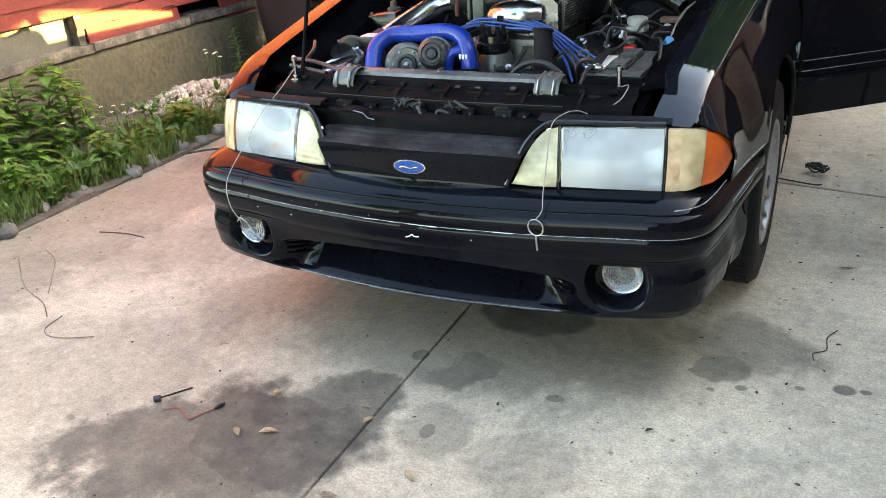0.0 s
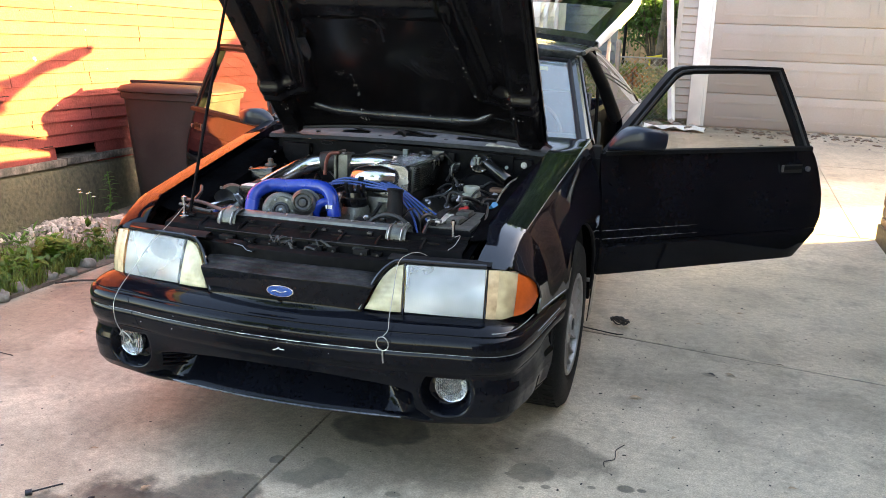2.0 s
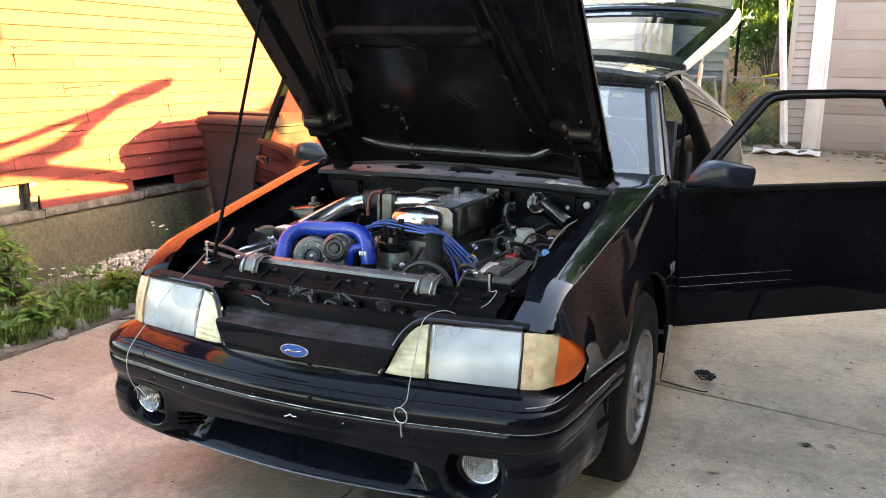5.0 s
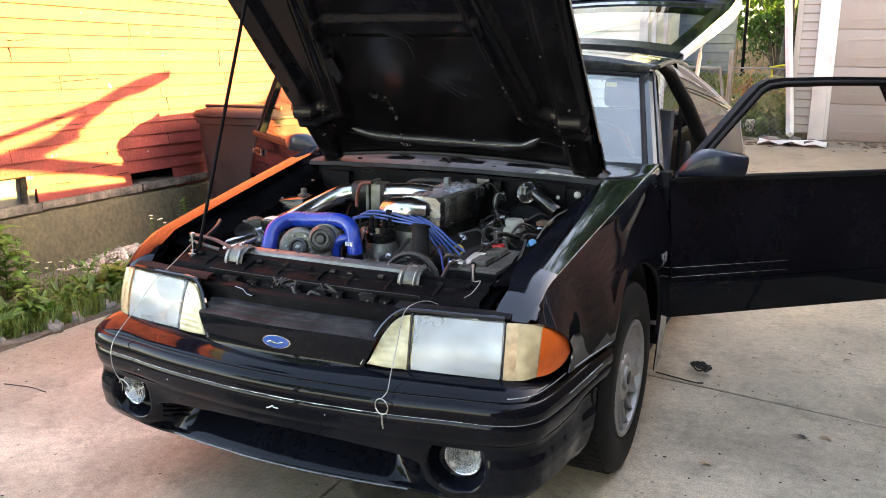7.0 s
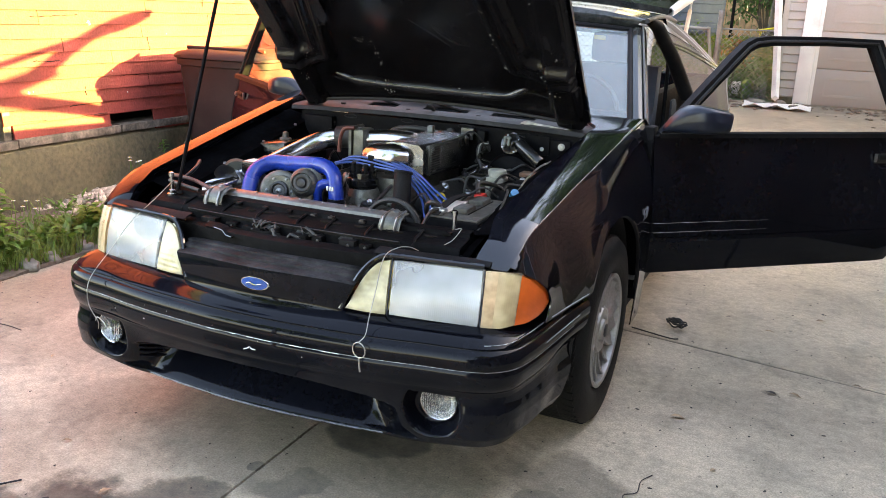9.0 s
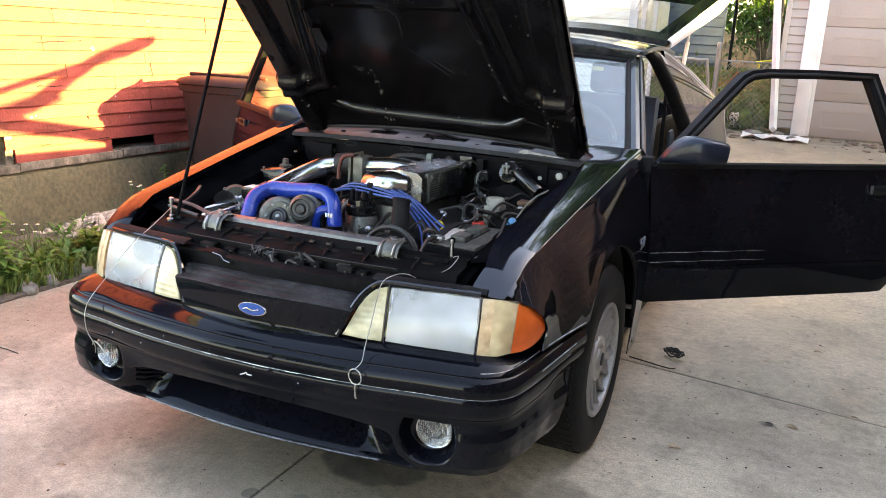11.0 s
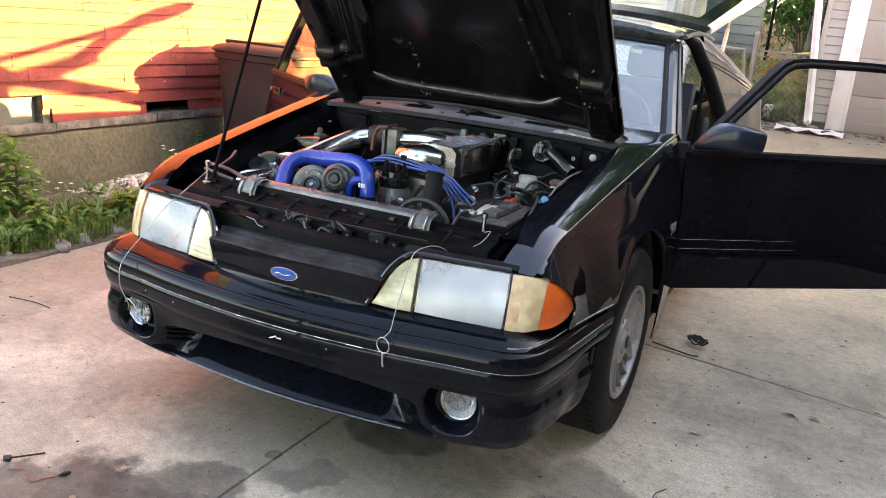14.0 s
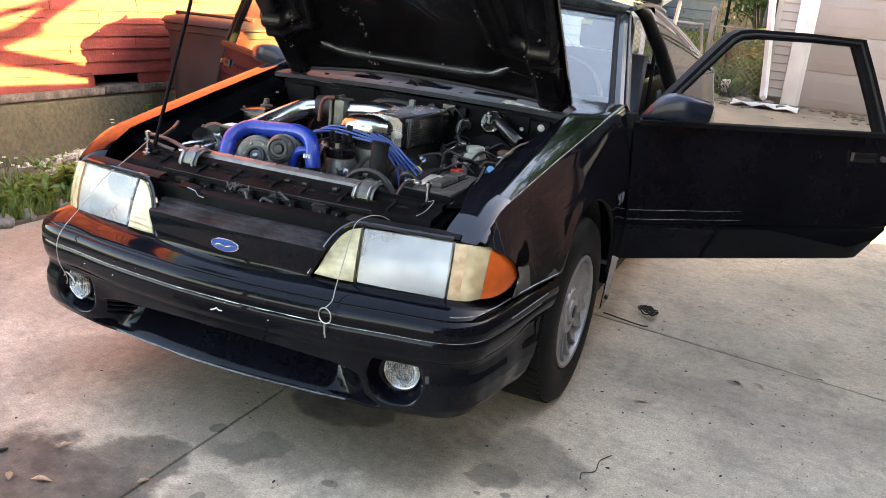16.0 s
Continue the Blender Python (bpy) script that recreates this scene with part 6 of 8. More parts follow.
    part("bracket_bolt", revolve([(0.0045, 0), (0.0045, 0.004), (0.002, 0.005)], Matrix.Translation((x + 0.005, 0.128 + 0.1 * x * x, 0.664)) @ Matrix.Rotation(radians(90), 4, "X"), 8), PULLEY, sup)
part("crumpled_foil", sheet([[(-0.16 + 0.02 * i, 0.118 + 0.004 * rng.random(), 0.640 + 0.012 * j + 0.005 * rng.random()) for i in range(9)] for j in range(3)], 0.002), BAY, sup)
part("release_cable", tube(curve([(-0.03, 0.13, 0.675), (-0.01, 0.118, 0.655), (0.02, 0.118, 0.645), (0.03, 0.125, 0.668), (0.06, 0.13, 0.66)], 5), 0.005, 6), COIL, sup)
part("lower_valance", sheet([[(x, y + 0.35 * x * x, z) for x in [-0.36 + 0.04 * k for k in range(19)]] for y, z in ((0.128, 0.658), (0.096, 0.657), (0.089, 0.654), (0.087, 0.646), (0.086, 0.600))], 0.003), BAY, sup, "black panel in front of the radiator support")
# black discs in place of cut holes, shade painted in
for x in (-0.055, 0.105):
    part("panel_hole", revolve([(0.0065, -0.003), (0.0065, 0.0015)], Matrix.Translation((x, 0.0865 + 0.35 * x * x, 0.636)) @ Matrix.Rotation(radians(90), 4, "X"), 14), DARKVOID, sup)
part("bent_tab", sheet([[(-0.235, 0.100, 0.662), (-0.195, 0.094, 0.663), (-0.165, 0.088, 0.660), (-0.150, 0.082, 0.650), (-0.128, 0.078, 0.648)], [(-0.240, 0.128, 0.668), (-0.198, 0.124, 0.669), (-0.168, 0.118, 0.667), (-0.152, 0.110, 0.657), (-0.128, 0.104, 0.654)]], 0.003), BAY, sup, "bent black tab")
part("tab_edge", tube([(-0.197, 0.0935, 0.6640), (-0.165, 0.0875, 0.6612), (-0.150, 0.0815, 0.6512), (-0.128, 0.0775, 0.6492)], 0.0013, 6), STEEL, sup)
rf = random.Random(23)
for x0, x1, zz in ((-0.155, -0.065, 0.658), (-0.07, -0.025, 0.668), (0.035, 0.085, 0.664), (0.17, 0.205, 0.668)):
    part("crumpled_foil", sheet([[(x0 + (x1 - x0) * i / 7, 0.136 + 0.1 * x0 * x0 + 0.010 * j + 0.004 * rf.random(), zz + 0.004 * j + 0.008 * rf.random()) for i in range(8)] for j in range(3)], 0.0015), BAY if x0 < -0.1 else DRIP, sup, "crumpled grey foil")
for k in range(9):
    x = rf.uniform(-0.12, 0.10)
    part("latch_wire", tube(curve([(x, 0.142, 0.662), (x + rf.uniform(-0.02, 0.02), 0.134, 0.668 + 0.012 * rf.random()), (x + rf.uniform(-0.03, 0.03), 0.146, 0.690)], 5), rf.choice((0.0022, 0.003, 0.004)), 6), rf.choice((COIL, COIL, RUBBER)), sup)
# shelf holes likewise: shade drawn as black discs
for x in (-0.149, -0.014, 0.13, 0.24):
    part("shelf_hole", revolve([(0.010, -0.003), (0.010, 0.0012)], Matrix.Translation((x, 0.200 + 0.10 * x * x, 0.6975)) @ Matrix.Diagonal((1.3, 0.8, 1, 1)), 14), DARKVOID, sup)
# caps over the lamps
for sx in (1, -1):
    rows = [[(sx * x, y + 0.35 * max(0, x - 0.3) ** 2 * 1.2, z) for x in (0.30, 0.36, 0.44, 0.52, 0.60)] for y, z in ((0.100, 0.668), (0.108, 0.675), (0.132, 0.678), (0.142, 0.668))]
    part("lamp_cover", sheet(rows, 0.004), TRIM, sup)
# latches
for x, y in ((-0.292, 0.232), (0.280, 0.240)):
    part("latch", sheet([[(x - 0.032, yy, zz), (x - 0.012, yy, zz + 0.004), (x + 0.012, yy, zz + 0.004), (x + 0.032, yy, zz)] for yy, zz in ((y - 0.022, 0.680), (y - 0.026, 0.702), (y - 0.014, 0.724), (y + 0.01, 0.735), (y + 0.038, 0.735), (y + 0.05, 0.722))], 0.003), CASTALU, sup, "bent dull steel latch bracket")
    for dx in (-0.02, 0.02):
        part("latch_rib", tube([(x + dx, y - 0.028, 0.685), (x + dx, y - 0.030, 0.704), (x + dx, y - 0.015, 0.730), (x + dx, y + 0.04, 0.739)], 0.004, 6), STEEL, sup)
    part("latch_bolt", revolve([(0.009, 0), (0.009, 0.006), (0.005, 0.009)], Matrix.Translation((x, y + 0.02, 0.737)), 8), STEEL, sup)
# pin posts and lanyards
for x, y in ((-0.459, 0.232), (0.449, 0.264)):
    part("pin_post", revolve([(0.016, 0.694), (0.016, 0.702), (0.009, 0.704), (0.009, 0.712), (0.0055, 0.714), (0.0055, 0.752), (0.008, 0.753), (0.008, 0.764), (0.003, 0.767)], Matrix.Translation((x, y, 0)), 16), CHROME, sup, "chrome bonnet pin")
bay("pin_lanyard", tube(curve([(-0.452, 0.232, 0.742), (-0.452, 0.15, 0.700), (-0.475, 0.075, 0.645), (-0.520, 0.030, 0.560), (-0.542, -0.030, 0.485), (-0.535, -0.045, 0.42), (-0.520, -0.03, 0.365), (-0.528, -0.022, 0.338)], 6), 0.0012, 6), CABLE, "thin steel lanyard hanging over the headlight")
bay("pin_clip", tube(curve([(-0.540, -0.020, 0.36), (-0.525, -0.026, 0.375), (-0.505, -0.024, 0.362), (-0.495, -0.024, 0.348)], 5), 0.0018, 6), CABLE)
bay("pin_lanyard", tube(curve([(0.412, 0.125, 0.684), (0.392, 0.110, 0.694), (0.368, 0.088, 0.692), (0.345, 0.065, 0.668), (0.347, 0.020, 0.59), (0.352, -0.02, 0.535), (0.358, -0.046, 0.505), (0.348, -0.062, 0.488)], 6), 0.0012, 6), CABLE, "thin steel lanyard hanging over the headlight")
bay("tether_wire", tube(curve([(0.449, 0.264, 0.712), (0.475, 0.25, 0.722), (0.468, 0.215, 0.700), (0.455, 0.19, 0.690)], 6), 0.0012, 6), CABLE, "thin tether at the bonnet pin")
bay("pin_ring", tube([(0.345 + 0.0195 * math.cos(a), -0.054 - 0.004 * math.cos(a), 0.465 + 0.0195 * math.sin(a)) for a in [2 * math.pi * k / 28 for k in range(29)]], 0.0016, 6, caps=False), CABLE, "split ring")
bay("pin_clip", tube([(0.3465, -0.056, 0.446), (0.3475, -0.055, 0.42), (0.348, -0.052, 0.408)], 0.0022, 6), CABLE, "bent pin clip")

# blue coolant hose
hose = bay("coolant_hose", tube(curve([(-0.318, 0.400, 0.630), (-0.322, 0.425, 0.690), (-0.330, 0.470, 0.745), (-0.295, 0.515, 0.772), (-0.225, 0.520, 0.776), (-0.120, 0.515, 0.784), (-0.066, 0.500, 0.772), (-0.042, 0.480, 0.735), (-0.030, 0.470, 0.680), (-0.030, 0.468, 0.630)], 7), 0.0245, 16), BLUEHOSE, "bright blue silicone coolant hose")
part("hose_clamp", revolve([(0.027, -0.007), (0.027, 0.007)], Matrix.Translation((-0.031, 0.470, 0.690)), 20), PULLEY, hose)
for k, (dx, w) in enumerate(((-0.012, 0.006), (-0.003, 0.006), (0.006, 0.006))):
    part("print_bar", box(-0.040 + dx - w / 2, -0.040 + dx + w / 2, 0.4505, 0.4560, 0.722, 0.735, 0.001), WHITE, hose)
bay("bypass_hose", tube(curve([(-0.096, 0.470, 0.660), (-0.094, 0.462, 0.705), (-0.078, 0.462, 0.736), (-0.048, 0.475, 0.742)], 6), 0.015, 12), BLUEHOSE, "short blue coolant elbow")

# belt-driven blower: cast volute with its drive pulley beside it
am = Matrix.Translation((-0.212, 0.430, 0.706)) @ Vector((0.30, -1, 0.25)).to_track_quat("Z", "Y").to_matrix().to_4x4()
alt = bay("blower_volute", revolve([(0.02, -0.09), (0.055, -0.085), (0.060, -0.04), (0.056, -0.012), (0.046, -0.002), (0.030, -0.004), (0.024, 0.006), (0.020, 0.008), (0.018, 0.000), (0.004, -0.006)], am, 40), CASTALU, "dull cast blower volute")
turn = [am @ Vector(((0.047 + 0.004 * k / 40) * math.cos(0.3 + 5.6 * k / 40), (0.047 + 0.004 * k / 40) * math.sin(0.3 + 5.6 * k / 40), -0.022)) for k in range(41)]
part("scroll", tube(turn + [turn[-1] + (turn[-1] - turn[-2]).normalized() * 0.05], [0.014 + 0.012 * k / 40 for k in range(41)] + [0.026], 16), CASTALU, alt, "swelling scroll of the volute")
part("inlet_ring", revolve([(0.024, 0.002), (0.028, 0.004), (0.028, 0.009), (0.022, 0.010), (0.018, 0.004)], am, 28), PULLEY, alt)
part("shaft_nut", revolve([(0.009, -0.004), (0.009, 0.006), (0.004, 0.008)], am, 6), STEEL, alt)
for k in range(6):
    a = 2 * math.pi * k / 6
    part("case_bolt", revolve([(0.0045, 0.0), (0.0045, 0.005), (0.002, 0.006)], am @ Matrix.Translation((0.040 * math.cos(a), 0.040 * math.sin(a), -0.004)), 6), STEEL, alt)
pm = Matrix.Translation((-0.128, 0.430, 0.740)) @ Vector((0.25, -1, 0.20)).to_track_quat("Z", "Y").to_matrix().to_4x4() @ Matrix.Scale(0.74, 4)
ps = bay("idler_housing", revolve([(0.045, -0.14), (0.058, -0.12), (0.060, -0.02), (0.052, 0.0), (0.046, 0.004), (0.043, 0.010), (0.038, 0.004), (0.014, 0.002), (0.012, 0.010), (0.003, 0.012)], pm, 32), CASTALU, "cast housing with a dark pulley face")
part("pulley_face", revolve([(0.036, 0.0), (0.037, 0.008), (0.030, 0.010), (0.020, 0.006), (0.018, 0.016), (0.006, 0.018)], pm, 28), PULLEY, ps)
part("housing_foot", box(-0.165, -0.100, 0.440, 0.520, 0.640, 0.715, 0.012), CASTALU, ps)
for z in (-0.03, -0.05, -0.07, -0.09):
    part("rib", revolve([(0.060, z - 0.003), (0.064, z - 0.002), (0.064, z + 0.002), (0.060, z + 0.003)], pm, 28), CASTALU, ps)

# polished intake: elbow and ribbed plenum
plen_rows = []
for k in range(13):
    t = k / 12
    y = 0.685 + 0.36 * t
    x1 = 0.158 + 0.010 * t
    x0 = 0.015 - 0.01 * t
    zb, zt = 0.744 - 0.012 * t, 0.850
    plen_rows.append([(x0, y, zb + 0.012), (x0, y, zt - 0.016), (x0 + 0.014, y, zt), ((x0 + x1) / 2, y, zt + 0.004), (x1 - 0.016, y, zt), (x1, y, zt - 0.014), (x1, y, zb + 0.016), (x1 - 0.014, y, zb), (x0 + 0.014, y, zb), (x0, y, zb + 0.012)])
pb = sheet(plen_rows)
pb.verts.ensure_lookup_table()
nv = len(plen_rows[0])
pb.faces.new([pb.verts[k] for k in range(nv - 1)][::-1])
pb.faces.new([pb.verts[12 * nv + k] for k in range(nv - 1)])
plen = bay("intake_plenum", pb, PLENUM, "polished aluminium intake plenum with ribbed side", smooth=35)
for k in range(11):
    z = 0.758 + 0.0078 * k
    part("plenum_rib", box(0.156, 0.1655, 0.735, 1.03, z, z + 0.0035, 0.001, Matrix.Translation((0, 0, 0))), PLENUM, plen)
part("side_plate", box(0.150, 0.1615, 0.725, 1.04, 0.750, 0.846, 0.003), CASTALU, plen, "grey ribbed side plate")
part("elbow", tube(curve([(0.09, 0.70, 0.798), (0.045, 0.672, 0.802), (-0.015, 0.690, 0.794), (-0.045, 0.73, 0.770), (-0.05, 0.76, 0.74)], 7), [0.048] * 8 + [0.046] * 8 + [0.042] * 13, 20), CHROME, plen, "polished intake elbow")
part("upper_runner", tube(curve([(0.05, 0.84, 0.832), (-0.02, 0.845, 0.834), (-0.08, 0.85, 0.828), (-0.13, 0.85, 0.822)], 5), 0.034, 18), CHROME, plen, "polished runner to the throttle body")
part("cap_fitting", box(0.030, 0.050, 0.99, 1.01, 0.85, 0.872, 0.003), CLIPGREY, plen)
tbm = bay("throttle_body", box(-0.162, -0.122, 0.80, 0.88, 0.748, 0.862, 0.008), CASTALU, "cast throttle body block")
part("throttle_flange", box(-0.178, -0.165, 0.795, 0.89, 0.765, 0.87, 0.006), CASTALU, tbm)
part("linkage", tube(curve([(-0.150, 0.79, 0.868), (-0.185, 0.785, 0.862), (-0.205, 0.79, 0.83), (-0.21, 0.79, 0.78)], 5), 0.007, 8), mat("old_red_brown_hose", (0.13, 0.035, 0.025), 0.6), tbm, "brownish vacuum hose")
part("bolt", revolve([(0.008, 0), (0.008, 0.006)], Matrix.Translation((-0.142, 0.81, 0.862)), 6), STEEL, tbm)
bay("intake_boot", tube(curve([(-0.170, 0.85, 0.826), (-0.205, 0.85, 0.826), (-0.245, 0.845, 0.820)], 4), 0.039, 18), RUBBER, "black rubber intake boot")
bay("intake_tube", tube(curve([(-0.235, 0.846, 0.821), (-0.304, 0.827, 0.802), (-0.365, 0.76, 0.765), (-0.415, 0.65, 0.722)], 7), 0.035, 20), CHROME, "polished aluminium intake tube")
bay("tube_coupler", tube(curve([(-0.408, 0.665, 0.728), (-0.43, 0.61, 0.707), (-0.447, 0.57, 0.694)], 4), 0.039, 18), RUBBER)
bay("intake_tube", tube(curve([(-0.445, 0.575, 0.695), (-0.473, 0.50, 0.676), (-0.52, 0.40, 0.662)], 6), 0.035, 20), CHROME, "polished aluminium intake tube")
bay("tube_clamp", revolve([(0.037, -0.006), (0.037, 0.006)], Matrix.Translation((-0.455, 0.545, 0.688)) @ Vector((-0.35, -0.9, -0.2)).to_track_quat("Z", "Y").to_matrix().to_4x4(), 20), STEEL)

# distributor, pump, pulleys
ds = bay("distributor", revolve([(0.044, 0.712), (0.046, 0.722), (0.050, 0.724), (0.050, 0.742), (0.044, 0.747), (0.042, 0.764), (0.028, 0.770), (0.01, 0.771)], Matrix.Translation((-0.008, 0.595, 0)), 26), GLOSSBLK, "black distributor cap")
for k in range(8):
    a = 2 * math.pi * k / 8
    part("terminal", cyl((-0.008 + 0.031 * math.cos(a), 0.595 + 0.031 * math.sin(a), 0.76), (-0.008 + 0.033 * math.cos(a), 0.595 + 0.033 * math.sin(a), 0.792), 0.007, 8), TRIM, ds)
part("body", revolve([(0.034, 0.60), (0.044, 0.63), (0.054, 0.65), (0.056, 0.680), (0.050, 0.690), (0.050, 0.700), (0.044, 0.714)], Matrix.Translation((0.000, 0.590, 0)), 24), CASTALU, ds, "grey cast distributor body")
for k in range(7):
    a = 3.4 + 0.4 * k
    part("body_rib", box(0.050, 0.058, -0.003, 0.003, 0.648, 0.690, 0.001, Matrix.Translation((0.0, 0.590, 0)) @ Matrix.Rotation(a, 4, "Z")), CASTALU, ds)
bay("water_pump", box(-0.035, 0.085, 0.50, 0.60, 0.600, 0.668, 0.018), CASTALU, "grey cast water pump")
bay("pump_snout", cyl((0.02, 0.51, 0.625), (0.02, 0.45, 0.625), 0.035, 20), CASTALU)
bay("crank_pulley", revolve([(0.012, -0.05), (0.085, -0.045), (0.088, -0.03), (0.080, -0.025), (0.088, -0.018), (0.088, 0.0), (0.074, 0.004), (0.066, -0.008), (0.03, -0.008), (0.02, 0.002), (0.004, 0.003)], Matrix.Translation((0.180, 0.436, 0.612)) @ Matrix.Rotation(radians(80), 4, "X"), 36), TRIM, "dark grooved belt pulley")
bay("drive_belt", tube([(0.175 + 0.088 * math.cos(a), 0.450, 0.634 + 0.088 * math.sin(a)) for a in [math.pi * k / 18 for k in range(19)]], 0.009, 6), RUBBER)
bay("filler_neck", tube([(0.185, 0.475, 0.665), (0.178, 0.500, 0.73), (0.170, 0.520, 0.790)], [0.030, 0.027, 0.026], 18), TRIM, "black upright filler tube")
bay("filler_cap", revolve([(0.029, 0), (0.030, 0.006), (0.026, 0.010), (0.004, 0.011)], Matrix.Translation((0.170, 0.521, 0.789)) @ Matrix.Rotation(radians(-14), 4, "X"), 20), TRIM)
bay("engine_block", box(-0.20, 0.22, 0.56, 1.08, 0.42, 0.66, 0.03), PULLEY, "dark engine block")
for sx in (1, -1):
    bay("valve_cover", box(-0.06, 0.06, 0.58, 1.08, -0.03, 0.035, 0.015, Matrix.Translation((0.02 + sx * 0.22, 0, 0.675)) @ Matrix.Rotation(radians(28 * sx), 4, "Y")), PULLEY, "dark valve cover")
bay("lower_intake", box(-0.10, 0.14, 0.64, 1.05, 0.64, 0.745, 0.02), CASTALU)
bay("thermostat_housing", tube(curve([(-0.06, 0.48, 0.655), (-0.055, 0.50, 0.63), (-0.02, 0.56, 0.63)], 5), 0.024, 14), CASTALU)

# plug wires
for k in range(5):
    o = 0.016 * (k - 2)
    bay("plug_wire", tube(curve(([(-0.14 + 0.01 * k, 0.66 + 2 * o, 0.768 + 0.006 * k), (-0.06, 0.645 + o, 0.786 + 0.007 * k)] if k < 3 else []) + [(0.045, 0.625 + o, 0.784 + 0.006 * k), (0.14 + 0.004 * k, 0.60 + o, 0.778), (0.215 + 0.012 * k, 0.56 + 0.3 * o, 0.720 + 0.004 * k), (0.265 + 0.022 * k, 0.515 + 0.9 * o, 0.662 + 0.008 * k)], 7), 0.0037, 8), BLUEWIRE, "blue spark plug wire")
bay("wire_loom", box(-0.01, 0.012, 0.628, 0.648, 0.778, 0.812, 0.003), TRIM)
bay("relay", box(0.130, 0.178, 1.060, 1.090, 0.825, 0.868, 0.004), GLOSSBLK, "black relay on the firewall")
bay("relay", box(0.195, 0.222, 1.060, 1.090, 0.815, 0.862, 0.004), TRIM, "black relay on the firewall")
bay("dipstick_ring", tube([(0.262 + 0.014 * math.cos(a), 0.60, 0.712 + 0.014 * math.sin(a)) for a in [2 * math.pi * k / 20 for k in range(21)]], 0.004, 8, caps=False), YELLOW, "yellow dipstick ring")
bay("dipstick_tube", tube([(0.262, 0.60, 0.698), (0.25, 0.62, 0.58)], 0.004, 8), STEEL)

# battery
bat = bay("battery", box(0.325, 0.485, 0.345, 0.640, 0.55, 0.716, 0.006), BAY, "black car battery with a grimy lid")
part("lid", box(0.331, 0.479, 0.351, 0.634, 0.714, 0.722, 0.003), GREYPL, bat, "grimy grey battery lid")
for q in range(3):
    part("lid_rib", box(0.331 + 0.05 * q, 0.334 + 0.05 * q, 0.40, 0.60, 0.722, 0.7245, 0.0008), BAY, bat)
for y0, y1 in ((0.40, 0.47), (0.52, 0.59)):
    part("vent_cap", box(0.385, 0.430, y0, y1, 0.722, 0.738, 0.004), GREYPL, bat)
part("label_sticker", box(0.333, 0.372, 0.40, 0.55, 0.7225, 0.7245), WHITE, bat, "torn white label")
part("red_cover", box(0.375, 0.405, 0.585, 0.625, 0.722, 0.742, 0.006), REDPL, bat, "red terminal cover")
part("terminal_post", revolve([(0.010, 0.722), (0.008, 0.742), (0.004, 0.744)], Matrix.Translation((0.36, 0.372, 0)), 12), STEEL, bat)
part("terminal_clamp", box(0.335, 0.378, 0.360, 0.385, 0.728, 0.738, 0.003), STEEL, bat)
part("hold_down", sheet([[(0.345 + 0.012 * i, 0.34 + 0.03 * j, 0.728 + 0.02 * math.sin(math.pi * j / 10)) for i in range(3)] for j in range(11)], 0.003), TRIM, bat, "black battery strap")
bay("battery_tray", box(0.31, 0.50, 0.33, 0.66, 0.53, 0.552, 0.004), BAY)
for pts, r in ((((0.36, 0.375, 0.742), (0.34, 0.36, 0.755), (0.31, 0.39, 0.73), (0.29, 0.46, 0.66)), 0.007), (((0.385, 0.60, 0.742), (0.37, 0.64, 0.765), (0.40, 0.72, 0.745), (0.42, 0.80, 0.70)), 0.007), (((0.36, 0.37, 0.735), (0.35, 0.33, 0.735), (0.34, 0.30, 0.70)), 0.005), (((0.44, 0.70, 0.74), (0.47, 0.62, 0.755), (0.49, 0.52, 0.735), (0.50, 0.42, 0.71), (0.49, 0.33, 0.70)), 0.004)):
    bay("battery_cable", tube(curve(pts, 6), r, 8), COIL)

# brake master, reservoir, wiper motor
rs = bay("brake_reservoir", box(0.322, 0.382, 0.815, 0.885, 0.690, 0.752, 0.012), RESV, "aged translucent fluid reservoir")
part("reservoir_cap", revolve([(0.030, 0.750), (0.031, 0.768), (0.027, 0.774), (0.004, 0.775)], Matrix.Translation((0.352, 0.850, 0)), 24), RESV, rs)
bay("master_cylinder", cyl((0.348, 0.76, 0.685), (0.345, 1.0, 0.70), 0.022, 16), CASTALU)
bay("brake_booster", revolve([(0.03, -0.05), (0.095, -0.04), (0.105, 0.0), (0.095, 0.03), (0.05, 0.05), (0.01, 0.052)], Matrix.Translation((0.345, 1.03, 0.70)) @ Matrix.Rotation(radians(90), 4, "X"), 32), BAY, "black brake booster")
wm = bay("wiper_motor", tube([(0.366, 1.005, 0.842), (0.381, 1.0, 0.834), (0.460, 0.962, 0.788), (0.464, 0.960, 0.786)], [0.018, 0.023, 0.023, 0.020], 20), GLOSSBLK, "black wiper motor")
part("gear_case", revolve([(0.038, 0.0), (0.042, 0.012), (0.036, 0.024), (0.020, 0.028), (0.012, 0.036), (0.004, 0.037)], Matrix.Translation((0.337, 1.035, 0.829)) @ Matrix.Rotation(radians(70), 4, "X"), 24), GLOSSBLK, wm)
for k in range(4):
    a = 0.5 + 1.57 * k
    part("case_screw", revolve([(0.004, 0), (0.004, 0.004), (0.002, 0.005)], Matrix.Translation((0.337, 1.035, 0.829)) @ Matrix.Rotation(radians(70), 4, "X") @ Matrix.Translation((0.032 * math.cos(a), 0.032 * math.sin(a), 0.022)), 8), STEEL, wm)
part("connector", box(0.318, 0.346, 0.985, 0.993, 0.856, 0.864, 0.002), CLIPGREY, wm, "grey wiring connector")
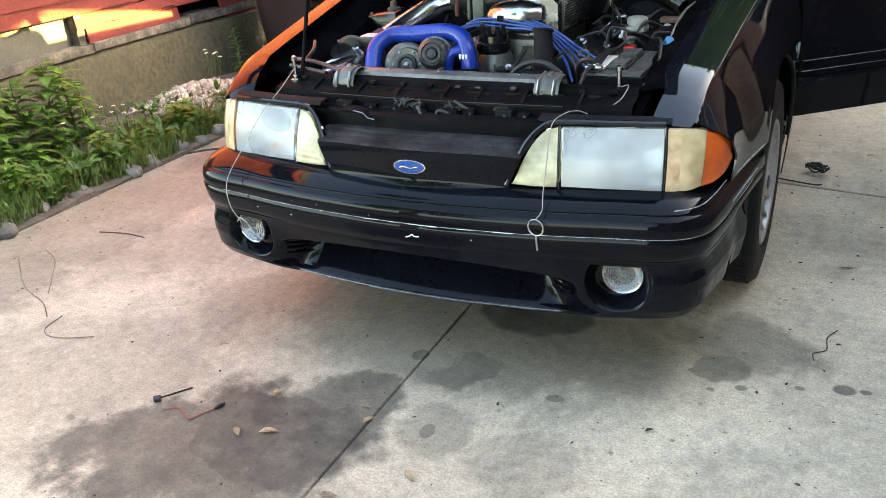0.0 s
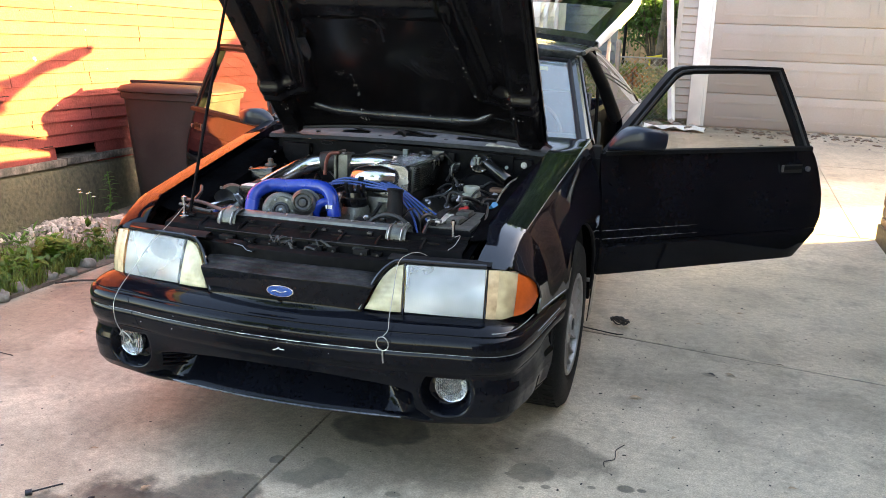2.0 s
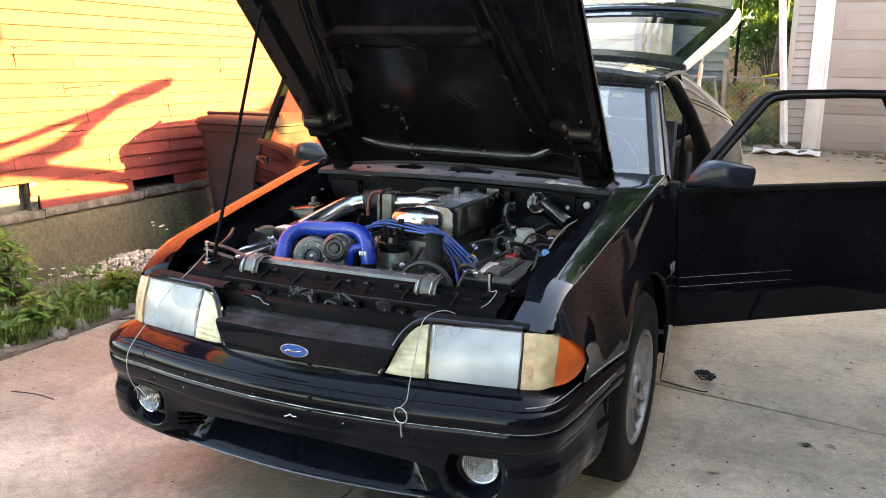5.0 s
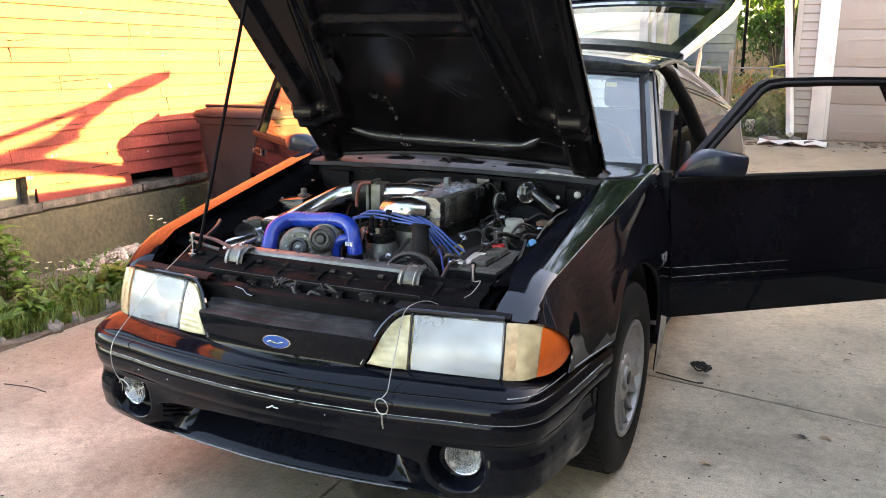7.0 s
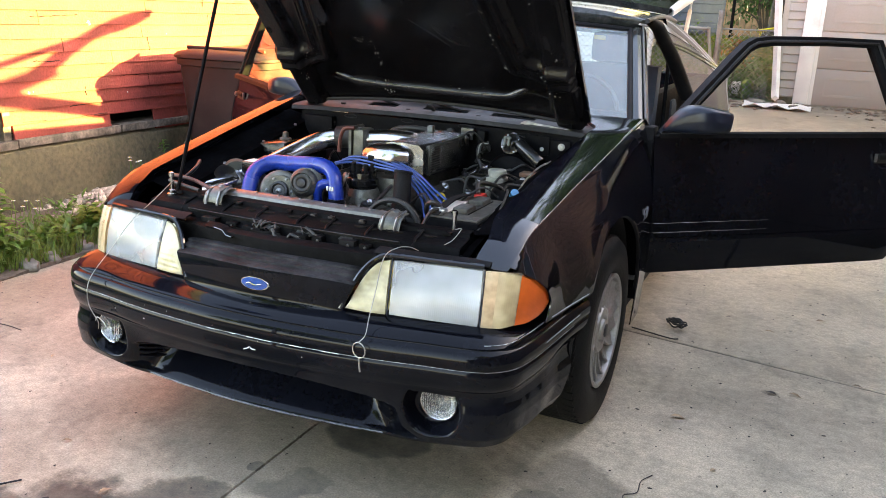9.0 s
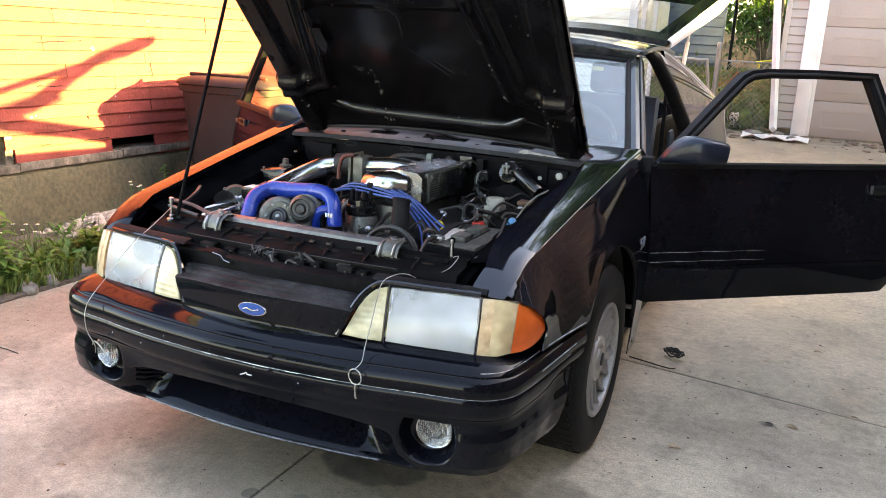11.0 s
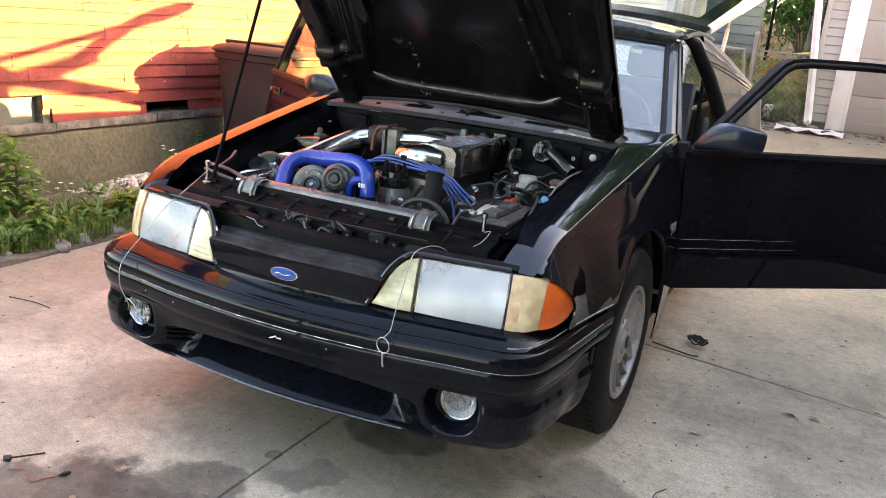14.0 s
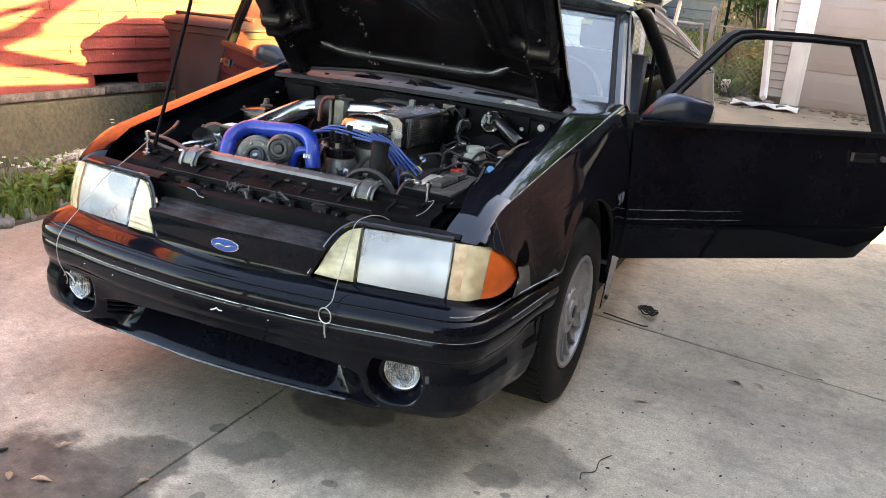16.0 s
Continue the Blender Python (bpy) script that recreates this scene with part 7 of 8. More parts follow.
for x in (0.324, 0.338):
    part("connector_leg", box(x - 0.004, x + 0.004, 0.982, 0.990, 0.834, 0.860, 0.002), CLIPGREY, wm)
part("mount_plate", box(0.372, 0.46, 1.060, 1.068, 0.80, 0.868, 0.006), BAY, wm)
for k in range(3):
    part("motor_wire", tube(curve([(0.268, 0.98, 0.84 - 0.006 * k), (0.248 - 0.004 * k, 0.965, 0.83), (0.25 - 0.006 * k, 0.955, 0.79), (0.28, 0.98, 0.77)], 5), 0.0025, 6), RESV if k == 1 else COIL, wm)
bay("solenoid", cyl((0.483, 0.63, 0.740), (0.496, 0.61, 0.757), 0.012, 14), CYAN, "light blue plastic relay")
bay("rusty_bracket", box(0.40, 0.47, 0.93, 0.98, 0.742, 0.756, 0.004), mat("rusty_metal", (0.20, 0.11, 0.07), 0.85, vary=0.3, bump=0.3), "rusty bracket")
bay("hood_cable", tube(curve([(0.500, 0.98, 0.80), (0.490, 0.86, 0.795), (0.485, 0.74, 0.772), (0.49, 0.62, 0.735)], 6), 0.003, 6), CABLE)
bay("fuel_fitting", tube([(0.29, 0.86, 0.772), (0.318, 0.855, 0.775)], 0.008, 10), CHROME)
bay("ac_line", tube(curve([(0.25, 0.95, 0.80), (0.27, 0.88, 0.755), (0.24, 0.80, 0.73)], 5), 0.006, 8), CHROME)

# passenger side boxes
bx = bay("overflow_tank", box(-0.545, -0.430, 0.775, 0.905, 0.66, 0.785, 0.018, Matrix.Translation((-0.49, 0.84, 0.72)) @ Matrix.Rotation(radians(-6), 4, "Y") @ Matrix.Rotation(radians(8), 4, "Z") @ Matrix.Translation((0.49, -0.84, -0.72))), GLOSSBLK, "black plastic tank")
part("tank_rib", box(-0.52, -0.455, 0.768, 0.776, 0.70, 0.76, 0.003), GLOSSBLK, bx)
part("tank_cap", revolve([(0.022, 0), (0.022, 0.012), (0.012, 0.016), (0.010, 0.034), (0.003, 0.036)], Matrix.Translation((-0.475, 0.86, 0.780)), 16), mat("grimy_cap", (0.10, 0.085, 0.07), 0.6), bx)
rb = bay("relay_box", box(-0.440, -0.375, 0.548, 0.612, 0.69, 0.755, 0.004), GLOSSBLK, "black relay box with a pale label")
part("relay_label", box(-0.434, -0.381, 0.555, 0.605, 0.7555, 0.758, 0.001), WHITE, rb)
bay("round_filter", revolve([(0.05, 0), (0.052, 0.02), (0.045, 0.05), (0.03, 0.055), (0.004, 0.056)], Matrix.Translation((-0.50, 0.60, 0.70)) @ Vector((0.6, -0.8, 0.1)).to_track_quat("Z", "Y").to_matrix().to_4x4(), 24), mat("dark_olive_cover", (0.05, 0.05, 0.035), 0.6), "dark round cover")
bay("horn", revolve([(0.01, -0.03), (0.02, -0.02), (0.035, 0.0), (0.037, 0.003), (0.02, 0.0), (0.004, -0.01)], Matrix.Translation((-0.47, 0.50, 0.71)) @ Vector((0.5, -0.8, 0.2)).to_track_quat("Z", "Y").to_matrix().to_4x4(), 20), PULLEY)
for pts in (((-0.51, 0.30, 0.74), (-0.46, 0.28, 0.745), (-0.40, 0.27, 0.74), (-0.33, 0.25, 0.728)), ((-0.50, 0.27, 0.73), (-0.44, 0.25, 0.728), (-0.36, 0.235, 0.722)), ((-0.53, 0.45, 0.76), (-0.48, 0.36, 0.752), (-0.47, 0.26, 0.72))):
    bay("loom", tube(curve(pts, 6), 0.006, 8), mat("faded_red_black_loom", (0.07, 0.025, 0.022), 0.5) if pts[0][0] == -0.51 else COIL)
rng = random.Random(9)
for k in range(16):
    a = Vector((rng.uniform(-0.42, 0.42), rng.uniform(0.75, 1.10), rng.uniform(0.70, 0.80)))
    b = a + Vector((rng.uniform(-0.2, 0.2), rng.uniform(-0.1, 0.12), rng.uniform(-0.06, 0.05)))
    c = (a + b) / 2 + Vector((0, 0, rng.uniform(0.01, 0.06)))
    bay("wire", tube(curve([a, c, b], 6), rng.choice((0.003, 0.004, 0.006)), 6), COIL)
for k in range(22):                # harness and fittings on the driver side
    a = Vector((rng.uniform(0.20, 0.46), rng.uniform(0.62, 1.04), rng.uniform(0.69, 0.76)))
    b = a + Vector((rng.uniform(-0.10, 0.10), rng.uniform(-0.12, 0.12), rng.uniform(-0.03, 0.03)))
    c = (a + b) / 2 + Vector((rng.uniform(-0.03, 0.03), 0, rng.uniform(0.01, 0.035)))
    bay("harness_wire", tube(curve([a, c, b], 6), rng.choice((0.0025, 0.004, 0.005)), 6), rng.choice((COIL, COIL, CASTALU, COIL, RUBBER)))
for k in range(14):
    a = Vector((rng.uniform(0.19, 0.45), rng.uniform(0.64, 1.03), rng.uniform(0.69, 0.745)))
    bay("fitting", revolve([(0.012, 0), (0.012, 0.010), (0.007, 0.012), (0.007, 0.022), (0.002, 0.024)], Matrix.Translation(a) @ Matrix.Rotation(rng.uniform(-1, 1), 4, "X"), 8), rng.choice((STEEL, CASTALU, PULLEY)))
for k in range(10):
    a = Vector((rng.uniform(-0.08, 0.12), rng.uniform(0.47, 0.56), rng.uniform(0.655, 0.70)))
    bay("front_cover_bolt", revolve([(0.010, -0.02), (0.010, 0.006), (0.006, 0.008), (0.002, 0.012)], Matrix.Translation(a) @ Matrix.Rotation(radians(75), 4, "X"), 6), rng.choice((STEEL, CASTALU)))
bay("heater_hose", tube(curve([(0.12, 1.085, 0.79), (0.02, 1.03, 0.848), (-0.10, 1.03, 0.846), (-0.18, 1.08, 0.80)], 7), 0.010, 10), RUBBER, "black heater hose")

# stamped ribs, holes, clips and fasteners
rng = random.Random(14)
for k in range(7):
    x = -0.36 + 0.12 * k + rng.uniform(-0.02, 0.02)
    part("stamped_rib", tube([(x, 0.160 + 0.10 * x * x, 0.645), (x + 0.004, 0.158 + 0.10 * x * x, 0.678), (x + 0.004, 0.175 + 0.1 * x * x, 0.694), (x + 0.002, 0.222 + 0.1 * x * x, 0.703)], 0.005, 6), BAY, sup)
for k in range(12):
    x = -0.44 + 0.08 * k + rng.uniform(-0.02, 0.02)
    part("clip", box(x - 0.008, x + 0.008, 0.212 + 0.1 * x * x, 0.228 + 0.1 * x * x, 0.703, 0.709 + 0.004 * rng.random(), 0.002), rng.choice((BAY, PULLEY, TRIM)), sup)
for k in range(10):
    x = rng.uniform(-0.34, 0.34)
    part("screw", revolve([(0.005, 0), (0.005, 0.003), (0.002, 0.004)], Matrix.Translation((x, 0.122 + 0.34 * x * x, 0.650)), 8), STEEL, sup)
for sx in (1, -1):
    for k in range(5):
        y = 0.34 + 0.17 * k
        part("apron_bracket", box(sx * 0.455 - 0.02, sx * 0.455 + 0.02, y, y + 0.05 + 0.03 * rng.random(), 0.60, crest(y)[1] - 0.12 + 0.03 * rng.random(), 0.006), rng.choice((BAY, TRIM, RUBBER)), ap)
    for k in range(6):
        y = 0.32 + 0.14 * k
        bay("loom", tube(curve([(sx * 0.50, y, crest(y)[1] - 0.09), (sx * 0.478, y + 0.06, crest(y)[1] - 0.10 - 0.02 * rng.random()), (sx * 0.49, y + 0.13, crest(y)[1] - 0.075)], 5), 0.005, 6), COIL)
for k in range(26):                # hoses, plugs and brackets between the larger parts
    x, y, z = rng.uniform(-0.40, 0.42), rng.uniform(0.46, 1.08), rng.uniform(0.62, 0.70)
    w, h = rng.uniform(0.012, 0.035), rng.uniform(0.01, 0.04)
    if rng.random() < 0.5:
        bay("engine_fitting", box(x - w, x + w, y - w * 0.8, y + w * 0.8, z - 0.06, z + h, 0.005), rng.choice((BAY, TRIM, PULLEY, CASTALU)))
    else:
        bay("engine_fitting", revolve([(w, -0.06), (w, h * 0.6), (w * 0.8, h * 0.8), (w * 0.3, h)], Matrix.Translation((x, y, z)), 14), rng.choice((BAY, TRIM, PULLEY, CASTALU, STEEL)))
for k in range(14):
    a = Vector((rng.uniform(-0.4, 0.42), rng.uniform(0.45, 0.8), rng.uniform(0.64, 0.70)))
    b = a + Vector((rng.uniform(-0.16, 0.16), rng.uniform(0.0, 0.2), rng.uniform(-0.03, 0.05)))
    bay("wire", tube(curve([a, (a + b) / 2 + Vector((0.02, 0, rng.uniform(0.02, 0.06))), b], 6), rng.choice((0.003, 0.004, 0.007)), 6), rng.choice((COIL, COIL, RUBBER, STEEL)))

# ---- cabin ----
bay("dashboard", sheet([[(x, y, z) for x in [-0.66 + 0.11 * k for k in range(13)]] for y, z in ((1.34, 0.90), (1.46, 0.925), (1.62, 0.915), (1.66, 0.88), (1.64, 0.70), (1.60, 0.55))], 0.02), DASH, "dark dashboard")
sw = bay("steering_wheel", tube([Vector((0.34, 1.80, 0.86)) + 0.185 * (math.cos(a) * Vector((1, 0, 0)) + math.sin(a) * Vector((0, 0.35, 0.937))) for a in [2 * math.pi * k / 36 for k in range(37)]], 0.010, 10, caps=False), mat("grey_wheel_vinyl", (0.10, 0.105, 0.11), 0.4), "thin-rimmed steering wheel")
part("wheel_hub", box(0.27, 0.41, 1.77, 1.80, 0.80, 0.90, 0.015), DASH, sw)
for a in (0.2, math.pi - 0.2, 1.5 * math.pi):
    part("spoke", tube([(0.34, 1.79, 0.85), Vector((0.34, 1.80, 0.86)) + 0.18 * (math.cos(a) * Vector((1, 0, 0)) + math.sin(a) * Vector((0, 0.35, 0.937)))], 0.010, 8), DASH, sw)
for sx in (1, -1):
    x = sx * 0.36
    st = bay("seat", box(x - 0.25, x + 0.25, 1.80, 2.30, 0.34, 0.54, 0.05), CLOTH, "dark cloth bucket seat")
    part("backrest", sheet([[(x + w * (0.24 - 0.03 * k / 8) * 1.0, 2.22 + 0.030 * k + 0.05 * abs(w) ** 3 * -1, 0.45 + 0.075 * k) for w in (-1, -0.8, -0.5, 0, 0.5, 0.8, 1)] for k in range(9)], 0.10, (0, 1, 0)), CLOTH, st)
    part("headrest", box(x - 0.13, x + 0.13, 2.43, 2.51, 1.055, 1.20, 0.035), CLOTH, st)
    part("seat_belt", tube([(sx * 0.61, 2.42, 1.14), (sx * 0.62, 2.40, 0.80), (sx * 0.60, 2.30, 0.45)], 0.010, 6), TRIM, st)
bay("rear_seat", box(-0.58, 0.58, 2.95, 3.10, 0.45, 0.86, 0.04), CLOTH, "folded rear seat")
bay("rearview_mirror", box(-0.09, 0.09, 1.80, 1.83, 1.17, 1.22, 0.012), TRIM)


# ---- things in the yard ----
# wheeled bin by the wall
bin_ob = thing("wheeled_bin", (-2.36, 2.95, 0), "dark brown plastic wheeled rubbish bin against the wall", "bin")
BMX = Matrix.Translation((-2.275, 3.03, 0)) @ Matrix.Rotation(radians(7), 4, "Z") @ Matrix.Diagonal((1.16, 1.0, 1.0, 1))
rows = []
for z, w, d in ((0.02, 0.20, 0.22), (0.05, 0.215, 0.235), (0.40, 0.245, 0.27), (0.78, 0.275, 0.305), (0.84, 0.28, 0.31), (0.845, 0.295, 0.325), (0.885, 0.297, 0.327)):
    r = []
    for k in range(33):
        a = 2 * math.pi * k / 32
        ca, sa = math.cos(a), math.sin(a)
        r.append(BMX @ Vector((w * abs(ca) ** 0.35 * (1 if ca > 0 else -1), d * abs(sa) ** 0.35 * (1 if sa > 0 else -1), z)))
    rows.append(r)
part("body", sheet(rows), BINPL, bin_ob, smooth=50)
rows = []
for s, z in ((1.0, 0.888), (1.03, 0.892), (1.03, 0.905), (0.98, 0.925), (0.75, 0.945), (0.3, 0.955), (0.02, 0.956)):
    rows.append([BMX @ Vector((0.305 * s * abs(math.cos(a)) ** 0.4 * (1 if math.cos(a) > 0 else -1), 0.335 * s * abs(math.sin(a)) ** 0.4 * (1 if math.sin(a) > 0 else -1), z)) for a in [2 * math.pi * k / 32 for k in range(33)]])
part("lid", sheet(rows, 0.006), BINPL, bin_ob, "brown hinged lid")
part("lid_rib", tube([BMX @ Vector((x, -0.20, 0.952)) for x in (-0.24, -0.1, 0.1, 0.24)], 0.012, 8), BINPL, bin_ob)
part("handle_bar", tube([BMX @ Vector((x, 0.37, 0.90)) for x in (-0.24, 0.24)], 0.015, 10), BINPL, bin_ob)
for sx in (1, -1):
    part("bin_wheel", revolve([(0.02, -0.025), (0.11, -0.025), (0.12, -0.015), (0.12, 0.015), (0.11, 0.025), (0.02, 0.025)], BMX @ Matrix.Translation((sx * 0.25, 0.27, 0.12)) @ Matrix.Rotation(radians(90), 4, "Y"), 24), RUBBER, bin_ob)


def rock(c, r, rng, flat=0.6):
    bm = bmesh.new()
    bmesh.ops.create_icosphere(bm, subdivisions=2, radius=1)
    sx, sy = rng.uniform(0.8, 1.3), rng.uniform(0.7, 1.1)
    seed = rng.uniform(0, 50)
    for v in bm.verts:
        d = 1 + 0.32 * noise.noise(v.co * 1.6 + Vector((seed, 0, 0)))
        v.co = Vector((v.co.x * sx * r * d, v.co.y * sy * r * d, v.co.z * flat * r * d)) + Vector(c)
    return bm


rng = random.Random(21)
for k in range(27):
    y = -0.5 + k * 0.105 + rng.uniform(-0.05, 0.05)
    x = -2.00 + rng.uniform(-0.06, 0.03) - 0.06 * max(0, y - 1.3)
    whole("stone", rock((x, y, 0.022), rng.uniform(0.024, 0.056), rng, 0.7), STONE, "rounded pale stone edging the garden bed", "stone", "edging stones", smooth=60)
# pale gravel heap at the foot of the wall
gb = bmesh.new()
for k in range(900):
    y = rng.gauss(2.02, 0.30)
    x = rng.uniform(-2.72, -2.12)
    z = 0.03 + 0.10 * math.exp(-((y - 2.1) / 0.35) ** 2) * max(0, 1 - abs(x + 2.5) / 0.45)
    r = rng.choice((0.007, 0.009, 0.012, 0.015, 0.019, 0.026))
    m = Matrix.Translation((x, y, z)) @ Euler((rng.uniform(0, 6), rng.uniform(0, 6), rng.uniform(0, 6))).to_matrix().to_4x4() @ Matrix.Diagonal((r * rng.uniform(0.8, 1.5), r, r * rng.uniform(0.5, 0.9), 1))
    bmesh.ops.create_icosphere(gb, subdivisions=1, radius=1, matrix=m)
whole("gravel", gb, GRAVEL, "heap of pale broken gravel in the garden bed", "gravel", kind="stuff", smooth=30)
whole("concrete_block", box(-2.30, -2.20, 2.18, 2.34, 0.05, 0.155, 0.006), GRAVEL, "small pale concrete block in the garden bed", "block")


def strip_mesh(verts, faces, name, material, label, category, kind="stuff"):
    me = bpy.data.meshes.new(name)
    me.from_pydata(verts, [], faces)
    me.materials.append(material)
    return tagged(new(name, me), label, category, kind=kind)


# grass and small weeds in the bed
V, F = [], []
for k in range(9000):
    y = rng.uniform(-1.6, 2.35)
    x = -1.985 - abs(rng.gauss(0, 0.24)) + 0.03 * math.sin(7 * y)
    if x < -2.76 or rng.random() < 0.75 * math.exp(-((y - 2.15) / 0.28) ** 2):
        continue
    dens = noise.noise((x * 4, y * 3, 7))
    if dens < -0.26:
        continue
    h = rng.uniform(0.03, 0.11) * (1 + 0.8 * max(0, dens))
    a, lean = rng.uniform(0, 6.28), rng.uniform(0.1, 0.7) * h
    w = rng.uniform(0.002, 0.005)
    dx, dy = math.cos(a), math.sin(a)
    i = len(V)
    V += [(x - dy * w, y + dx * w, 0.02), (x + dy * w, y - dx * w, 0.02), (x + dx * lean * 0.4 + dy * w * 0.7, y + dy * lean * 0.4 - dx * w * 0.7, 0.02 + h * 0.6), (x + dx * lean * 0.4 - dy * w * 0.7, y + dy * lean * 0.4 + dx * w * 0.7, 0.02 + h * 0.6), (x + dx * lean, y + dy * lean, 0.02 + h)]
    F += [(i, i + 1, i + 2, i + 3), (i + 3, i + 2, i + 4)]
strip_mesh(V, F, "grass", GRASS, "rough grass growing along the driveway edge", "grass")
# clover and leafy ground cover
V, F = [], []
for k in range(5200):
    y = rng.uniform(-1.6, 2.3)
    x = -2.06 - abs(rng.gauss(0, 0.22))
    if x < -2.76 or noise.noise((x * 3 + 9, y * 2.4, 2)) < -0.12 or rng.random() < 0.8 * math.exp(-((y - 2.15) / 0.25) ** 2):
        continue
    z = rng.uniform(0.03, 0.11)
    r = rng.uniform(0.008, 0.026)
    n = Vector((rng.uniform(-0.7, 0.7), rng.uniform(-0.7, 0.7), 1)).normalized()
    u = n.orthogonal().normalized()
    w = n.cross(u)
    a0 = rng.uniform(0, 6.28)
    u, w = u * math.cos(a0) + w * math.sin(a0), w * math.cos(a0) - u * math.sin(a0)
    c = Vector((x, y, z))
    i = len(V)
    V += [c - u * r, c - w * r * 0.5 - u * r * 0.1 + n * r * 0.15, c + u * r * 1.2, c + w * r * 0.5 - u * r * 0.1 + n * r * 0.15]
    F += [(i, i + 1, i + 2, i + 3)]
strip_mesh([tuple(v) for v in V], F, "ground_cover", LEAF, "leafy weeds covering the garden bed", "weeds")


def leaf_verts(c, d, up, length, width, V, F):
    """A pointed leaf bent along its middle."""
    d = d.normalized()
    s = d.cross(up)
    if s.length < 1e-3:
        s = Vector((1, 0, 0))
    s.normalize()
    n = s.cross(d).normalized()
    i = len(V)
    for t, w, dr in ((0, 0.1, 0), (0.3, 0.85, 0.02), (0.6, 0.8, -0.03), (1.0, 0.03, -0.22)):
        p = c + d * length * t + n * length * dr
        V.extend([p - s * width * w + n * width * 0.25 * w, p, p + s * width * w + n * width * 0.25 * w])
    for k in range(3):
        a = i + 3 * k
        F.extend([(a, a + 1, a + 4, a + 3), (a + 1, a + 2, a + 5, a + 4)])


# leafy clumps: broad pointed leaves fanning out from many short crowns
V, F = [], []
rl = random.Random(52)
for k in range(420):
    y = rl.uniform(-1.5, 2.30)
    x = -2.03 - abs(rl.gauss(0, 0.25))
    if x < -2.74 or noise.noise((x * 3 + 9, y * 2.4, 2)) < -0.22 or rl.random() < 0.85 * math.exp(-((y - 2.10) / 0.22) ** 2):
        continue
    big = rl.uniform(0.6, 1.5)
    for q in range(rl.randint(7, 14)):
        a = rl.uniform(0, 6.28)
        d = Vector((math.cos(a), math.sin(a), rl.uniform(0.2, 1.8)))
        leaf_verts(Vector((x + 0.012 * math.cos(a), y + 0.012 * math.sin(a), rl.uniform(0.02, 0.07) * big)), d, Vector((0, 0, 1)), big * rl.uniform(0.03, 0.07), big * rl.uniform(0.007, 0.014), V, F)
strip_mesh([tuple(v) for v in V], F, "ground_cover", LEAF, "clumps of broad-leaved weeds in the garden bed", "weeds")


def weed(base, height, rng, n=16, size=0.085):
    w = thing("weed", base, "tall leafy green weed in the garden bed", "weed", "tall weeds")
    top = Vector(base) + Vector((rng.uniform(-0.05, 0.05), rng.uniform(-0.05, 0.05), height))
    part("stem", tube(curve([base, Vector(base).lerp(top, 0.5) + Vector((0.02, 0.0, 0)), top], 4), [0.006] * 4 + [0.004] * 5, 6), LEAF, w)
    V, F = [], []
    n = int(n * 1.8)
    for k in range(n):
        t = 0.15 + 0.85 * k / n
        c = Vector(base).lerp(top, t) + Vector((0.02 * math.sin(math.pi * t), 0, 0))
        a = k * 2.4 + rng.uniform(-0.3, 0.3)
        d = Vector((math.cos(a), math.sin(a), rng.uniform(-0.1, 0.5)))
        leaf_verts(c, d, Vector((0, 0, 1)), size * rng.uniform(0.7, 1.2) * (1.15 - 0.4 * t), size * 0.21, V, F)
    me = bpy.data.meshes.new("leaves")
    me.from_pydata([tuple(v) for v in V], [], F)
    me.materials.append(LEAF)
    ob = tagged(new("foliage", me), kind="stuff")
    ob.parent, ob.matrix_parent_inverse = w, w.matrix_basis.inverted()


for y, x, h, n in ((1.02, -2.52, 0.46, 26), (1.12, -2.46, 0.40, 22), (0.86, -2.50, 0.40, 24), (0.78, -2.58, 0.36, 20), (0.94, -2.40, 0.30, 18), (1.30, -2.56, 0.30, 16), (0.60, -2.42, 0.40, 22), (0.45, -2.52, 0.38, 22), (0.30, -2.40, 0.32, 20), (0.1, -2.5, 0.4, 20), (0.7, -2.25, 0.20, 18), (0.95, -2.15, 0.16, 16), (1.5, -2.15, 0.16, 16), (1.62, -2.20, 0.14, 14), (0.5, -2.15, 0.2, 16), (0.2, -2.15, 0.22, 16), (1.85, -2.1, 0.14, 14)):
    weed((x, y, 0.03), h, rng, n, 0.14 if h > 0.3 else 0.10)


def daisy(base, h, rng):
    d = thing("daisy", base, "small white daisy on a thin stalk", "flower", "white daisies")
    top = Vector(base) + Vector((rng.uniform(-0.03, 0.05), rng.uniform(-0.03, 0.03), h))
    part("stalk", tube(curve([base, Vector(base).lerp(top, 0.6) + Vector((0.01, 0, 0)), top], 3), 0.0016, 5), LEAF, d)
    V, F = [], []
    for k in range(9):
        a = 2 * math.pi * k / 9
        leaf_verts(top, Vector((math.cos(a), math.sin(a), 0.15)), Vector((0, 0, 1)), 0.013, 0.005, V, F)
    bm = bmesh.new()
    vs = [bm.verts.new(v) for v in V]
    for f in F:
        bm.faces.new([vs[i] for i in f])
    part("petals", bm, PETAL, d, smooth=0)
    bm = bmesh.new()
    bmesh.ops.create_icosphere(bm, subdivisions=1, radius=0.0045, matrix=Matrix.Translation(top + Vector((0, 0, 0.002))))
    part("eye", bm, YELLOW, d)


